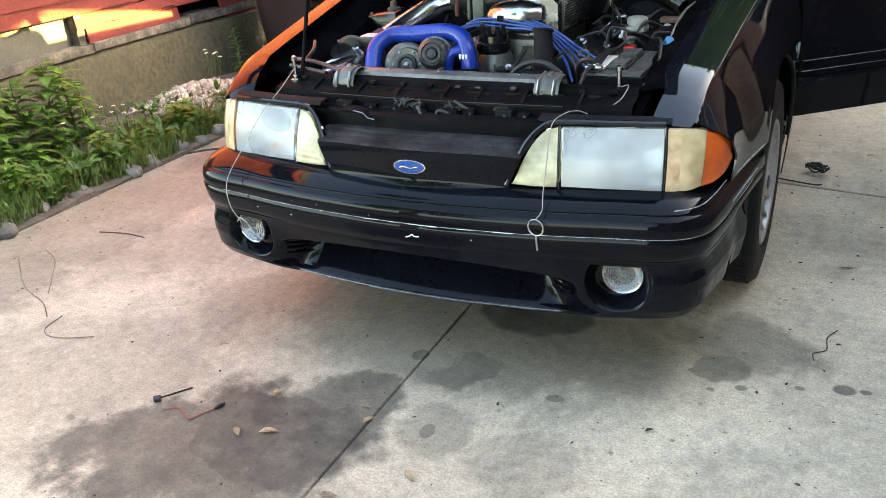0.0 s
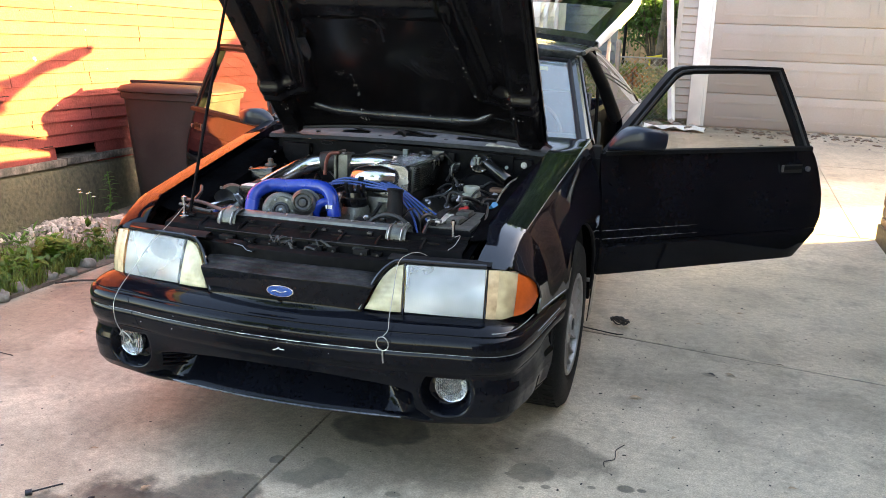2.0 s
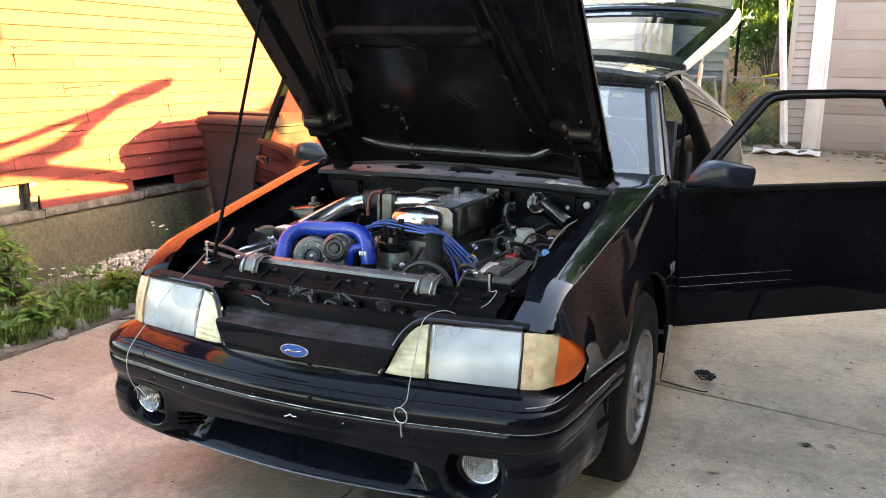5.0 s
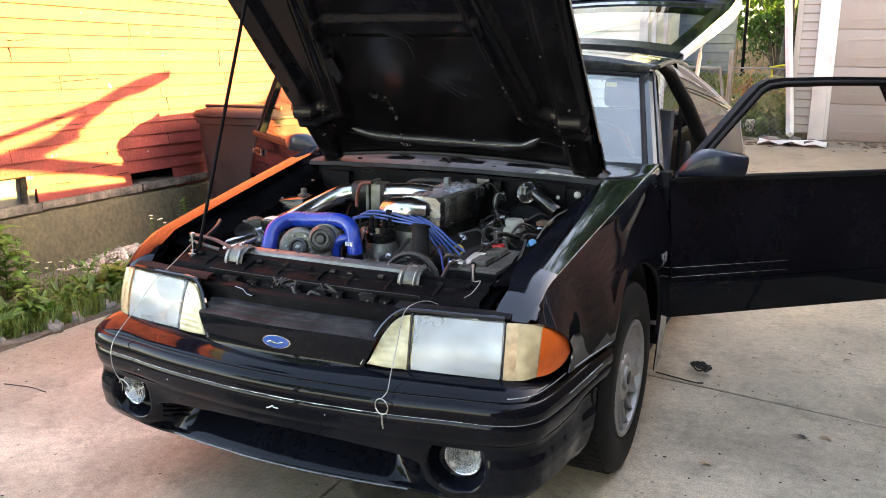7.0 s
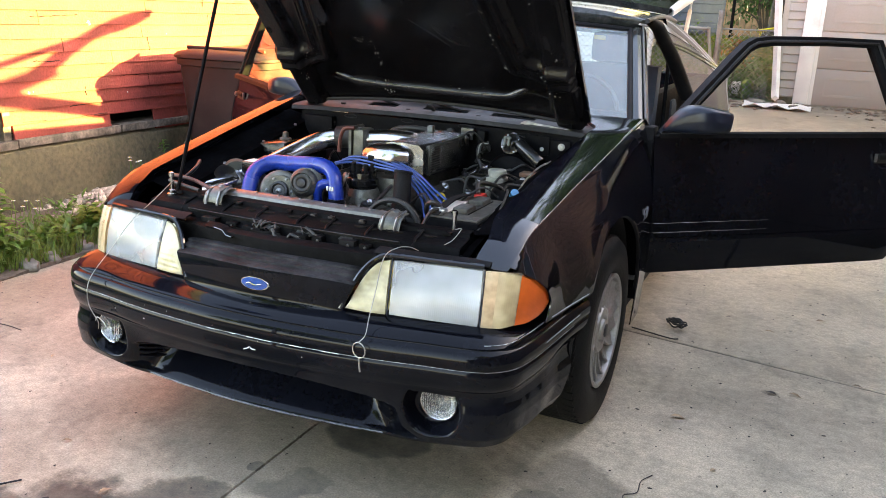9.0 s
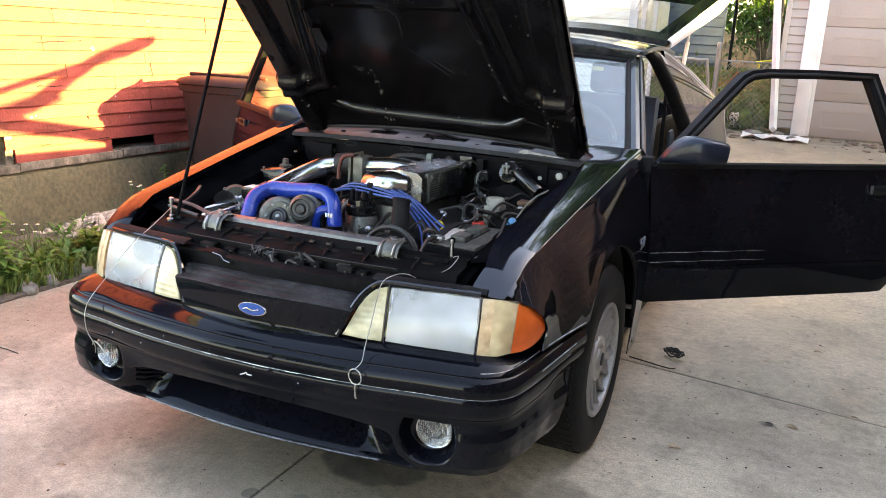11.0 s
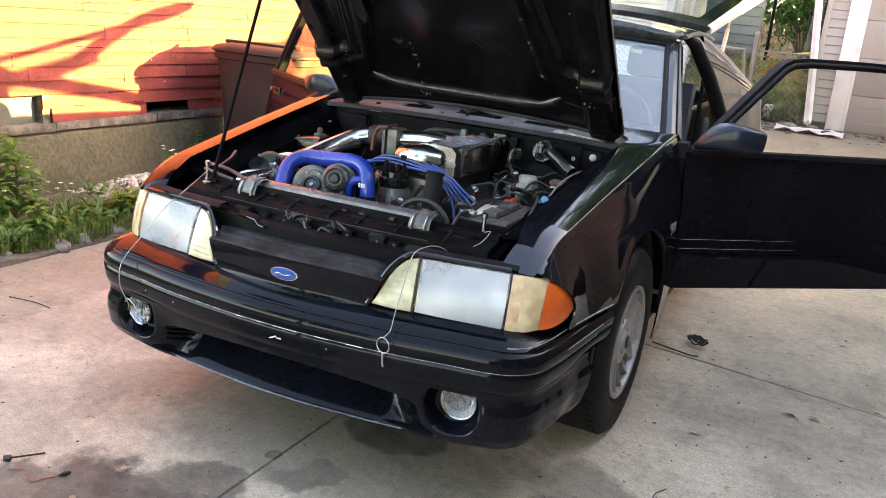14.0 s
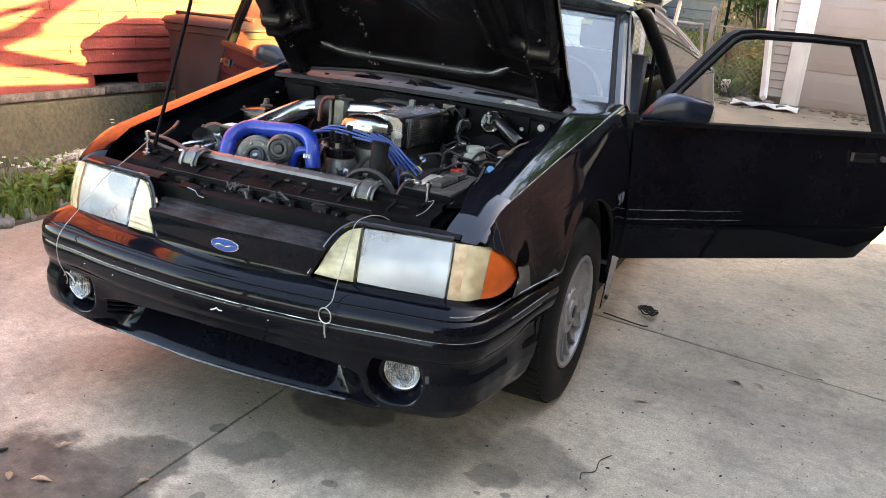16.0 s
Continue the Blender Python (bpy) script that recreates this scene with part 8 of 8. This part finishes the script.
for y, x, h in ((1.18, -2.46, 0.26), (1.24, -2.50, 0.22), (1.30, -2.44, 0.16), (1.36, -2.42, 0.15), (1.38, -2.38, 0.12), (1.33, -2.40, 0.13), (1.55, -2.55, 0.10), (2.18, -2.50, 0.26), (2.20, -2.48, 0.25), (2.23, -2.50, 0.235), (2.21, -2.46, 0.22), (2.26, -2.47, 0.24), (1.10, -2.3, 0.18), (0.9, -2.3, 0.2)):
    daisy((x, y, 0.05), h, rng)
# yellow-green shoot behind the fender
weed((-2.62, 2.62, 0.05), 0.30, rng, 14, 0.07)


# ---- litter on the drive ----
def twig(pts, r, material, name, label, category, group=""):
    return whole(name, tube(curve(pts, 6), r, 6), material, label, category, group)


twig([(1.001, 0.518, 0.005), (0.978, 0.468, 0.005), (0.979, 0.404, 0.005), (0.949, 0.375, 0.005), (0.953, 0.341, 0.005)], 0.0016, TWIG, "wire", "short bent dark wire on the concrete", "wire", "wire scraps")
twig([(1.33, 0.19, 0.005), (1.355, 0.17, 0.005), (1.34, 0.215, 0.006), (1.325, 0.25, 0.005)], 0.0016, TWIG, "wire", "short bent dark wire on the concrete", "wire", "wire scraps")
twig([(0.70, 1.70, 0.005), (0.86, 1.655, 0.004), (0.90, 1.66, 0.005)], 0.003, TWIG, "stick", "thin dark stick lying on the concrete", "stick")
# knot of black wire
kb = bmesh.new()
for k in range(5):
    c = Vector((0.875 + rng.uniform(-0.012, 0.016), 1.79 + rng.uniform(-0.012, 0.012), 0.010))
    r0, r1, tl = rng.uniform(0.022, 0.055), rng.uniform(0.016, 0.042), rng.uniform(0, 3.14)
    tube(curve([c + Vector((r0 * math.cos(a + tl), r1 * math.sin(a), 0.004 + 0.024 * abs(math.sin(a * 1.5 + k)))) for a in [1.05 * q for q in range(6)]], 5), 0.0036, 6, bm=kb)
whole("wire_tangle", kb, COIL, "tangle of black wire on the concrete", "wire")
# crumbs of dirt scattered over the slab
rc = random.Random(77)
cb = bmesh.new()
for k in range(150):
    x, y = (rc.gauss(1.15, 0.45), rc.gauss(0.75, 0.65)) if k < 105 else (rc.uniform(-1.3, 1.0), rc.uniform(-0.9, 0.0))
    s = rc.choice((0.0012, 0.0016, 0.002, 0.0025, 0.0038))
    bmesh.ops.create_icosphere(cb, subdivisions=1, radius=s, matrix=Matrix.Translation((x, y, 0.003)) @ Matrix.Rotation(rc.uniform(0, 3.1), 4, "Z") @ Matrix.Diagonal((rc.uniform(0.7, 2.2), 1, 0.5, 1)))
tagged(whole("dirt_crumbs", cb, TWIG, "scattered dark dirt crumbs on the concrete", "dirt"), kind="stuff")
# bolt, red wire, pink cord by the damp patch
bb = cyl((-0.585, -0.405, 0.009), (-0.571, -0.395, 0.010), 0.0088, 10)
tube([(-0.577, -0.401, 0.010), (-0.527, -0.323, 0.006)], 0.0026, 8, bm=bb)
whole("bolt", bb, PULLEY, "long dark bolt lying on the concrete", "bolt")
twig([(-0.534, -0.431, 0.005), (-0.5, -0.41, 0.005), (-0.445, -0.439, 0.005), (-0.427, -0.412, 0.005), (-0.409, -0.381, 0.005)], 0.0019, mat("reddish_wire", (0.20, 0.06, 0.04), 0.5), "wire", "thin reddish wire on the concrete", "wire", "wire scraps")
whole("wire_end", tube([(-0.408, -0.382, 0.006), (-0.402, -0.367, 0.007), (-0.397, -0.353, 0.006)], [0.003, 0.0065, 0.0035], 8), COIL, "black connector on a wire", "connector")
twig([(0.10, -0.60, 0.004), (0.125, -0.585, 0.012), (0.14, -0.62, 0.004), (0.135, -0.68, 0.005), (0.15, -0.71, 0.004)], 0.0035, PINKCORD, "cord", "frayed pink cord on the concrete", "cord")
twig([(-1.745, 0.145, 0.005), (-1.515, -0.024, 0.005), (-1.348, -0.094, 0.005), (-1.251, -0.161, 0.005)], 0.0017, PALETWIG, "twig", "long thin pale twig on the concrete", "twig", "twigs")
twig([(-1.206, -0.142, 0.005), (-1.194, -0.218, 0.005), (-1.145, -0.25, 0.005), (-1.078, -0.241, 0.005), (-1.003, -0.206, 0.005)], 0.0017, PALETWIG, "twig", "bent thin pale twig on the concrete", "twig", "twigs")
twig([(-1.699, 0.229, 0.005), (-1.584, 0.169, 0.005), (-1.477, 0.061, 0.005), (-1.383, -0.038, 0.005)], 0.0015, PALETWIG, "twig", "thin pale twig on the concrete", "twig", "twigs")
twig([(-1.62, 0.42, 0.005), (-1.50, 0.44, 0.005), (-1.40, 0.43, 0.006)], 0.0022, TWIG, "twig", "short dark twig on the concrete", "twig", "twigs")
twig([(-1.92, 1.28, 0.02), (-1.85, 1.36, 0.02), (-1.74, 1.42, 0.02)], 0.005, TWIG, "twig", "short dark twig on the concrete", "twig", "twigs")


def dry_leaf(x, y, s, a):
    V, F = [], []
    leaf_verts(Vector((x, y, rise(y) + 0.006)), Vector((math.cos(a), math.sin(a), 0.12)), Vector((0, 0, 1)), s, s * 0.22, V, F)
    bm = bmesh.new()
    vs = [bm.verts.new(v) for v in V]
    for f in F:
        bm.faces.new([vs[i] for i in f])
    return whole("dry_leaf", bm, DEADLEAF, "small curled dry leaf on the concrete", "leaf", "dry leaves", smooth=60)


for x, y, s, a in ((0.985, 0.93, 0.05, 0.2), (1.55, 1.51, 0.04, 0.1), (0.16, -0.42, 0.045, -0.6), (-0.30, -0.28, 0.04, 1.4), (-0.02, -0.30, 0.04, 1.1), (-0.24, -0.42, 0.05, 0.5), (-0.28, -0.45, 0.045, 2.4), (-0.06, -0.24, 0.03, 0.2), (0.45, -0.55, 0.045, -0.5), (0.02, -0.56, 0.04, 0.4), (1.34, 1.32, 0.045, -0.3), (0.75, -0.35, 0.03, 2), (1.15, 0.62, 0.03, 1), (1.5, 0.4, 0.035, 0.3), (1.22, 1.95, 0.04, 0.1), (1.42, 2.2, 0.05, 0.6), (-0.75, -0.55, 0.03, 1), (-1.1, 0.3, 0.03, 2), (-0.95, 0.6, 0.03, 0.4), (-1.35, 0.75, 0.035, 1.3), (-0.6, -0.12, 0.03, 0.7)):
    dry_leaf(x, y, s, a)
for x, y, s, a in ((1.30, 1.28, 0.045, 2.6), (1.05, 2.05, 0.03, 0.4), (1.45, 2.3, 0.03, 1.9), (0.62, -0.1, 0.025, 0.8)):
    lf = dry_leaf(x, y, s, a)
    lf.data.materials[0] = TWIG
    tagged(lf, "small dark rotted leaf on the concrete", "leaf", "dark leaves")
# fine crumbs of soil and leaf
V, F = [], []
for k in range(1500):
    x, y = rng.uniform(-1.9, 2.2), rng.uniform(-1.2, 3.4)
    if rng.random() < 0.75 and x < -0.4:
        x = -1.95 + abs(rng.gauss(0, 0.25))
    r = rng.choice((0.0010, 0.0012, 0.0015, 0.0018, 0.002, 0.0032))
    a = rng.uniform(0, 6.28)
    i = len(V)
    z = rise(y) + 0.001
    c, s = math.cos(a) * r, math.sin(a) * r
    V += [(x - c * 2, y - s * 2, z), (x + s, y - c, z), (x + c * 2, y + s * 2, z), (x - s, y + c, z), (x, y, z + r * 0.7)]
    F += [(i, i + 1, i + 4), (i + 1, i + 2, i + 4), (i + 2, i + 3, i + 4), (i + 3, i, i + 4)]
strip_mesh(V, F, "debris", TWIG, "fine crumbs of soil and bark on the concrete", "debris")

# ---- the yard behind ----
# chain-link gate and fence
def mesh_panel(p0, p1, z0, z1, step, r, bm):
    d = (Vector(p1) - Vector(p0))
    L = d.length
    d.normalize()
    n = int((L + (z1 - z0)) / step)
    h = z1 - z0
    for k in range(-int(h / step) - 1, n):
        for s in (1, -1):
            a0 = k * step
            lo, hi = max(0, a0 if s > 0 else a0), 0
            if s > 0:
                t0, t1 = max(0, -a0), min(h, L - a0)
            else:
                t0, t1 = max(0, a0 + h - L), min(h, a0 + h)
            if t1 - t0 < 0.01:
                continue
            x0 = a0 + t0 if s > 0 else a0 + h - t0
            x1 = a0 + t1 if s > 0 else a0 + h - t1
            A = Vector(p0) + d * x0 + Vector((0, 0, z0 + t0))
            B = Vector(p0) + d * x1 + Vector((0, 0, z0 + t1))
            tube([A, B], r, 3, bm, caps=False)


gate = thing("chain_link_gate", (-0.4, 9.6, 0.37), "galvanised chain-link gate with rounded frame", "gate")
part("gate_frame", tube(curve([(-0.92, 9.6, 0.42), (-0.92, 9.6, 1.10), (-0.85, 9.6, 1.17), (-0.17, 9.6, 1.17), (-0.07, 9.6, 1.10), (-0.07, 9.6, 0.42), (-0.92, 9.6, 0.42)], 5), 0.02, 8), GALV, gate)
bm = bmesh.new()
mesh_panel((-0.92, 9.6, 0), (-0.07, 9.6, 0), 0.42, 1.15, 0.07, 0.003, bm)
tagged(part("wire_mesh", bm, GALV, gate), kind="stuff")
fence = thing("chain_link_fence", (0.2, 9.6, 0.37), "galvanised chain-link fence with round posts", "fence")
for x in (-1.02, 0.05):
    part("post", cyl((x, 9.6, 0.30), (x, 9.6, 1.36), 0.032, 12), GALV, fence)
    part("post_cap", revolve([(0.036, 0), (0.036, 0.02), (0.02, 0.04), (0.003, 0.045)], Matrix.Translation((x, 9.6, 1.36)), 12), GALV, fence)
part("top_rail", cyl((0.05, 9.6, 1.18), (0.70, 9.6, 1.18), 0.010, 8), GALV, fence)
part("top_rail", cyl((-1.02, 9.6, 1.18), (-2.75, 9.6, 1.18), 0.018, 8), GALV, fence)
bm = bmesh.new()
mesh_panel((0.05, 9.6, 0), (0.70, 9.6, 0), 0.36, 1.18, 0.07, 0.003, bm)
mesh_panel((-2.75, 9.6, 0), (-1.02, 9.6, 0), 0.36, 1.18, 0.07, 0.003, bm)
tagged(part("wire_mesh", bm, GALV, fence), kind="stuff")

# rubble and a white sheet at the foot of the downspout
for k in range(16):
    whole("stone", rock((rng.uniform(0.1, 1.1), rng.uniform(8.6, 9.1), 0.37), rng.uniform(0.03, 0.08), rng), STONE, "loose stone by the garage foundation", "stone", "garage stones", smooth=60)
rows = [[(0.52 + 0.12 * i, 8.45 + 0.10 * j + 0.02 * rng.random(), 0.355 + 0.05 * rng.random()) for i in range(7)] for j in range(4)]
whole("plastic_sheet", sheet(rows, 0.004), WHITE, "crumpled white plastic sheet on the ground", "sheet")
rd = random.Random(19)
db = bmesh.new()
for k in range(260):
    x, y = rd.uniform(0.0, 3.2), 9.1 - abs(rd.gauss(0, 0.45))
    r = rd.choice((0.008, 0.012, 0.018, 0.03))
    bmesh.ops.create_icosphere(db, subdivisions=1, radius=r, matrix=Matrix.Translation((x, y, rise(y) + 0.2 * r)) @ Matrix.Rotation(rd.uniform(0, 3.1), 4, "Z") @ Matrix.Diagonal((rd.uniform(0.8, 2.2), 1, 0.5, 1)))
tagged(whole("soil_clods", db, SOIL, "scattered clods of soil along the garage foundation", "soil"), kind="stuff")
# rough yard behind the wire fence: grass, low weeds and last year's leaves
for name, mtl, count, label, cat in (("yard_grass", GRASS, 5200, "rough grass on the bank behind the wire fence", "grass"), ("yard_weeds", TREELEAF, 1900, "low dark weeds behind the wire fence", "weeds"), ("leaf_litter", DEADLEAF, 1500, "brown fallen leaves behind the wire fence", "leaves")):
    V, F = [], []
    for k in range(count):
        x, y = rd.uniform(-2.2, 1.0), rd.uniform(9.7, 14.6)
        patch = noise.noise((x * 1.6, y * 1.1, 3.0))
        if name == "yard_grass" and patch < -0.12 + 0.25 * (x > 0.1):
            continue
        if name == "yard_weeds":
            x, y = 0.35 + rd.gauss(0, 0.35), 9.85 + abs(rd.gauss(0, 1.0))
        if name == "leaf_litter" and patch > 0.1:
            continue
        z = rise(y) - 0.04
        if name == "yard_grass":
            leaf_verts(Vector((x, y, z)), Vector((rd.gauss(0, 0.35), rd.gauss(0, 0.35), 1)), Vector((0, 1, 0)), rd.uniform(0.06, 0.15), 0.006, V, F)
        elif name == "yard_weeds":
            leaf_verts(Vector((x, y, z + abs(rd.gauss(0, 0.12)))), Vector((rd.uniform(-1, 1), rd.uniform(-1, 1), rd.uniform(-0.3, 0.8))), Vector((0, 0, 1)), rd.uniform(0.05, 0.10), 0.018, V, F)
        else:
            leaf_verts(Vector((x, y, z + 0.015)), Vector((rd.uniform(-1, 1), rd.uniform(-1, 1), 0.15)), Vector((0, 0, 1)), rd.uniform(0.06, 0.11), 0.028, V, F)
    strip_mesh(V, F, name, mtl, label, cat)
dp = thing("dry_plant", (0.24, 9.95, 0.45), "clump of orange-brown dry leaves on a stalk behind the fence", "plant")
part("stalk", tube(curve([(0.24, 9.95, 0.40), (0.25, 9.95, 0.70), (0.24, 9.95, 0.98)], 4), 0.012, 6), BARK, dp)
V, F = [], []
for k in range(150):
    c = Vector((0.25 + rd.gauss(0, 0.07), 9.95 + rd.gauss(0, 0.06), 0.92 + rd.gauss(0, 0.09)))
    leaf_verts(c, Vector((rd.uniform(-1, 1), rd.uniform(-1, 1), rd.uniform(-0.8, 0.5))), Vector((0, 0, 1)), rd.uniform(0.05, 0.09), 0.018, V, F)
bm = bmesh.new()
vs = [bm.verts.new(v) for v in V]
for f in F:
    bm.faces.new([vs[i] for i in f])
tagged(part("foliage", bm, mat("orange_dry_leaf", (0.34, 0.13, 0.03), 0.7, vary=0.4, scale=12), dp, smooth=0), kind="stuff")
for x, y, s, mm, lb in ((0.05, 9.9, 0.13, BLUETRIM, "dark round pot behind the fence"), (0.30, 10.0, 0.10, PETAL, "pale ball behind the fence"), (-0.05, 9.85, 0.09, REDPL, "faded red toy behind the fence"), (0.45, 9.9, 0.12, LEAF, "green leafy clump behind the fence")):
    whole("yard_clutter", rock((x, y, 0.37 + s * 0.8), s, rng, 0.9), mm, lb, "clutter", smooth=60)

# blue-grey house and tan fence far behind
shed = thing("grey_house", (-0.6, 14.5, 0.37), "blue-grey sided house beyond the fence", "house")
lap_siding("siding_course", shed, GREYSIDE, -3.2, -0.45, 14.5, 1.06, 4.6, 0.16)
part("side_wall", box(-3.2, -0.46, 14.52, 14.80, 0.3, 4.6), GREYSIDE, shed)
part("roof", box(-3.5, -0.2, 14.2, 15.1, 4.6, 4.8), ROOFING, shed)
part("corner_board", box(-0.47, -0.43, 14.46, 14.54, 0.4, 4.6), GREYSIDE, shed)
cream = thing("cream_house", (-3.5, 11.0, 0.37), "cream sided house with white porch posts", "house")
lap_siding("siding_course", cream, CREAMSIDE, -6.0, -1.35, 11.0, 0.40, 5.0, 0.14)
part("side_wall", box(-6.0, -1.35, 11.02, 14.0, 0.3, 5.0), CREAMSIDE, cream)
part("corner_board", box(-1.40, -1.28, 10.96, 11.06, 0.4, 5.0), WTRIM, cream)
for x in (-1.18, -1.02):
    part("porch_post", box(x - 0.03, x + 0.03, 10.9, 10.96, 0.37, 5.0, 0.004), WTRIM, cream)
part("roof", box(-6.3, -1.1, 10.7, 14.3, 5.0, 5.2), ROOFING, cream)
yf = thing("timber_fence", (2.0, 20, 0.4), "tan timber board fence far behind the yard", "fence")
for k in range(34):
    x = -1.4 + 0.15 * k
    part("board", box(x, x + 0.138, 20.0, 20.02, 0.3, 1.72 + 0.03 * (k % 3), 0.004), TANWOOD, yf)
sl = thing("garden_slide", (0.0, 16.5, 0.4), "yellow plastic garden slide in the far yard", "slide")
part("chute", sheet([[(0.02 + 0.055 * i, 16.5 + 0.10 * j, 1.10 + 0.010 * i + 0.04 * (j in (0, 3))) for i in range(9)] for j in range(4)], 0.03), YELLOWTOY, sl)
for x in (0.08, 0.42):
    part("leg", cyl((x, 16.65, 0.90), (x, 16.65, 1.13), 0.02, 8), YELLOWTOY, sl)
bt = thing("dark_bin", (0.43, 15.0, 0.4), "dark upright bin in the far yard", "bin")
part("body", box(0.40, 0.62, 14.9, 15.1, 0.90, 1.75, 0.03), BINPL, bt)

def tree(base, height, spread, rng, leaves, size, label, girth=0.16):
    t = thing("tree", base, label, "tree")
    b = Vector(base)
    top = b + Vector((rng.uniform(-0.3, 0.3), rng.uniform(-0.3, 0.3), height * 0.75))
    part("trunk", tube(curve([b, b.lerp(top, 0.3) + Vector((0.06, 0.03, 0)), b.lerp(top, 0.65), top], 5), [girth * height / 6 * (1 - 0.8 * k / 15) for k in range(16)], 10), BARK, t)
    tips = []
    for k in range(15):
        f = 0.35 + 0.6 * k / 15
        s = b.lerp(top, f)
        a = k * 2.4 + rng.uniform(-0.4, 0.4)
        e = s + Vector((math.cos(a) * spread * (1.1 - 0.5 * f), math.sin(a) * spread * (1.1 - 0.5 * f), height * rng.uniform(0.08, 0.28)))
        mid = s.lerp(e, 0.5) + Vector((0, 0, 0.12))
        part("limb", tube(curve([s, mid, e], 4), [0.035 * height / 6 * (1 - 0.1 * q) for q in range(9)], 6), BARK, t)
        tips += [mid, e, s.lerp(e, 0.75)]
    V, F = [], []
    for k in range(leaves):
        c = rng.choice(tips) + Vector((rng.gauss(0, 0.28), rng.gauss(0, 0.28), rng.gauss(0, 0.22))) * spread * 0.55
        d = Vector((rng.uniform(-1, 1), rng.uniform(-1, 1), rng.uniform(-0.9, 0.4)))
        r = size * rng.uniform(0.6, 1.3)
        n = Vector((rng.uniform(-1, 1), rng.uniform(-1, 1), rng.uniform(0.1, 1)))
        s = d.cross(n)
        if s.length < 0.05:
            continue
        s.normalize(), d.normalize()
        i = len(V)
        V += [c, c + d * r * 0.5 + s * r * 0.32, c + d * r, c + d * r * 0.5 - s * r * 0.32]
        F.append((i, i + 1, i + 2, i + 3))
    me = bpy.data.meshes.new("crown")
    me.from_pydata([tuple(v) for v in V], [], F)
    me.materials.append(TREELEAF)
    ob = tagged(new("crown", me), kind="stuff")
    ob.parent, ob.matrix_parent_inverse = t, t.matrix_basis.inverted()


rng = random.Random(77)
tree((0.22, 17.6, 0.9), 13.0, 4.0, rng, 26000, 0.24, "leafy green tree in the far yard", 0.045)
tree((3.6, 18.5, 0.4), 16.0, 5.0, rng, 34000, 0.34, "large leafy green tree behind the garage")
tree((-1.6, 22.5, 0.4), 12.0, 3.6, rng, 16000, 0.26, "leafy green tree beyond the grey house")
tree((4.2, 23.5, 0.4), 12.0, 3.6, rng, 16000, 0.26, "leafy green tree behind the garage")
# two trees added out of view, for the car paint to reflect
tree((5.2, -5.5, 0.0), 9.0, 2.8, rng, 9000, 0.26, "unseen leafy tree added behind the viewpoint")
tree((-4.5, -9.5, 0.0), 9.0, 2.8, rng, 8000, 0.26, "unseen leafy tree added behind the viewpoint")


def shrub(base, size, rng, leaves, r, label):
    """Leaves gathered in clumps on thin stems."""
    t = thing("shrub", base, label, "shrub")
    b = Vector(base)
    clumps = []
    for k in range(16):
        e = b + Vector((rng.uniform(-1, 1) * size[0], rng.uniform(-1, 1) * size[1], size[2] * rng.uniform(0.25, 1.0)))
        part("stem", tube(curve([b + Vector((0.2 * (e.x - b.x), 0, 0)), b.lerp(e, 0.5) + Vector((0, 0, 0.1)), e], 4), [0.03 - 0.0025 * q for q in range(9)], 6), BARK, t)
        clumps.append(e)
    V, F = [], []
    for k in range(leaves):
        c = rng.choice(clumps) + Vector((rng.gauss(0, 0.28), rng.gauss(0, 0.25), rng.gauss(0, 0.22)))
        c.z = max(c.z, b.z)
        leaf_verts(c, Vector((rng.uniform(-1, 1), rng.uniform(-1, 1), rng.uniform(-0.8, 0.5))), Vector((0, 0, 1)), r * rng.uniform(0.6, 1.3), r * 0.3, V, F)
    me = bpy.data.meshes.new("leaves")
    me.from_pydata([tuple(v) for v in V], [], F)
    me.materials.append(TREELEAF)
    ob = tagged(new("foliage", me), kind="stuff")
    ob.parent, ob.matrix_parent_inverse = t, t.matrix_basis.inverted()


shrub((0.75, 21.5, 0.95), (2.6, 0.9, 3.6), rng, 9000, 0.17, "tall leafy shrub behind the timber fence")
shrub((-1.2, 13.3, 0.8), (0.5, 0.3, 0.2), rng, 500, 0.07, "low green shrub by the grey house")
shrub((0.1, 18.9, 0.95), (0.7, 0.3, 2.2), rng, 1600, 0.14, "leafy young tree in the far yard")
whole("fence_pole", cyl((-0.35, 15.2, 0.9), (-0.35, 15.2, 4.5), 0.03, 10), TRIM, "thin dark pole beside the grey house", "pole")

# far woods closing the yard
V, F = [], []
for k in range(15000):
    x, y = rng.uniform(-16, 20), rng.uniform(33, 38)
    top = 7.5 + 3.0 * noise.noise((x * 0.25, 4, 0)) + 1.2 * noise.noise((x * 0.9, 1, 5))
    z = rng.uniform(0.9, max(1.5, top))
    leaf_verts(Vector((x, y, z)), Vector((rng.uniform(-1, 1), rng.uniform(-1, 1), rng.uniform(-0.8, 0.6))), Vector((0, 0, 1)), rng.uniform(0.35, 0.75), 0.22, V, F)
strip_mesh([tuple(v) for v in V], F, "far_woods", TREELEAF, "band of green trees far behind the yards", "trees")
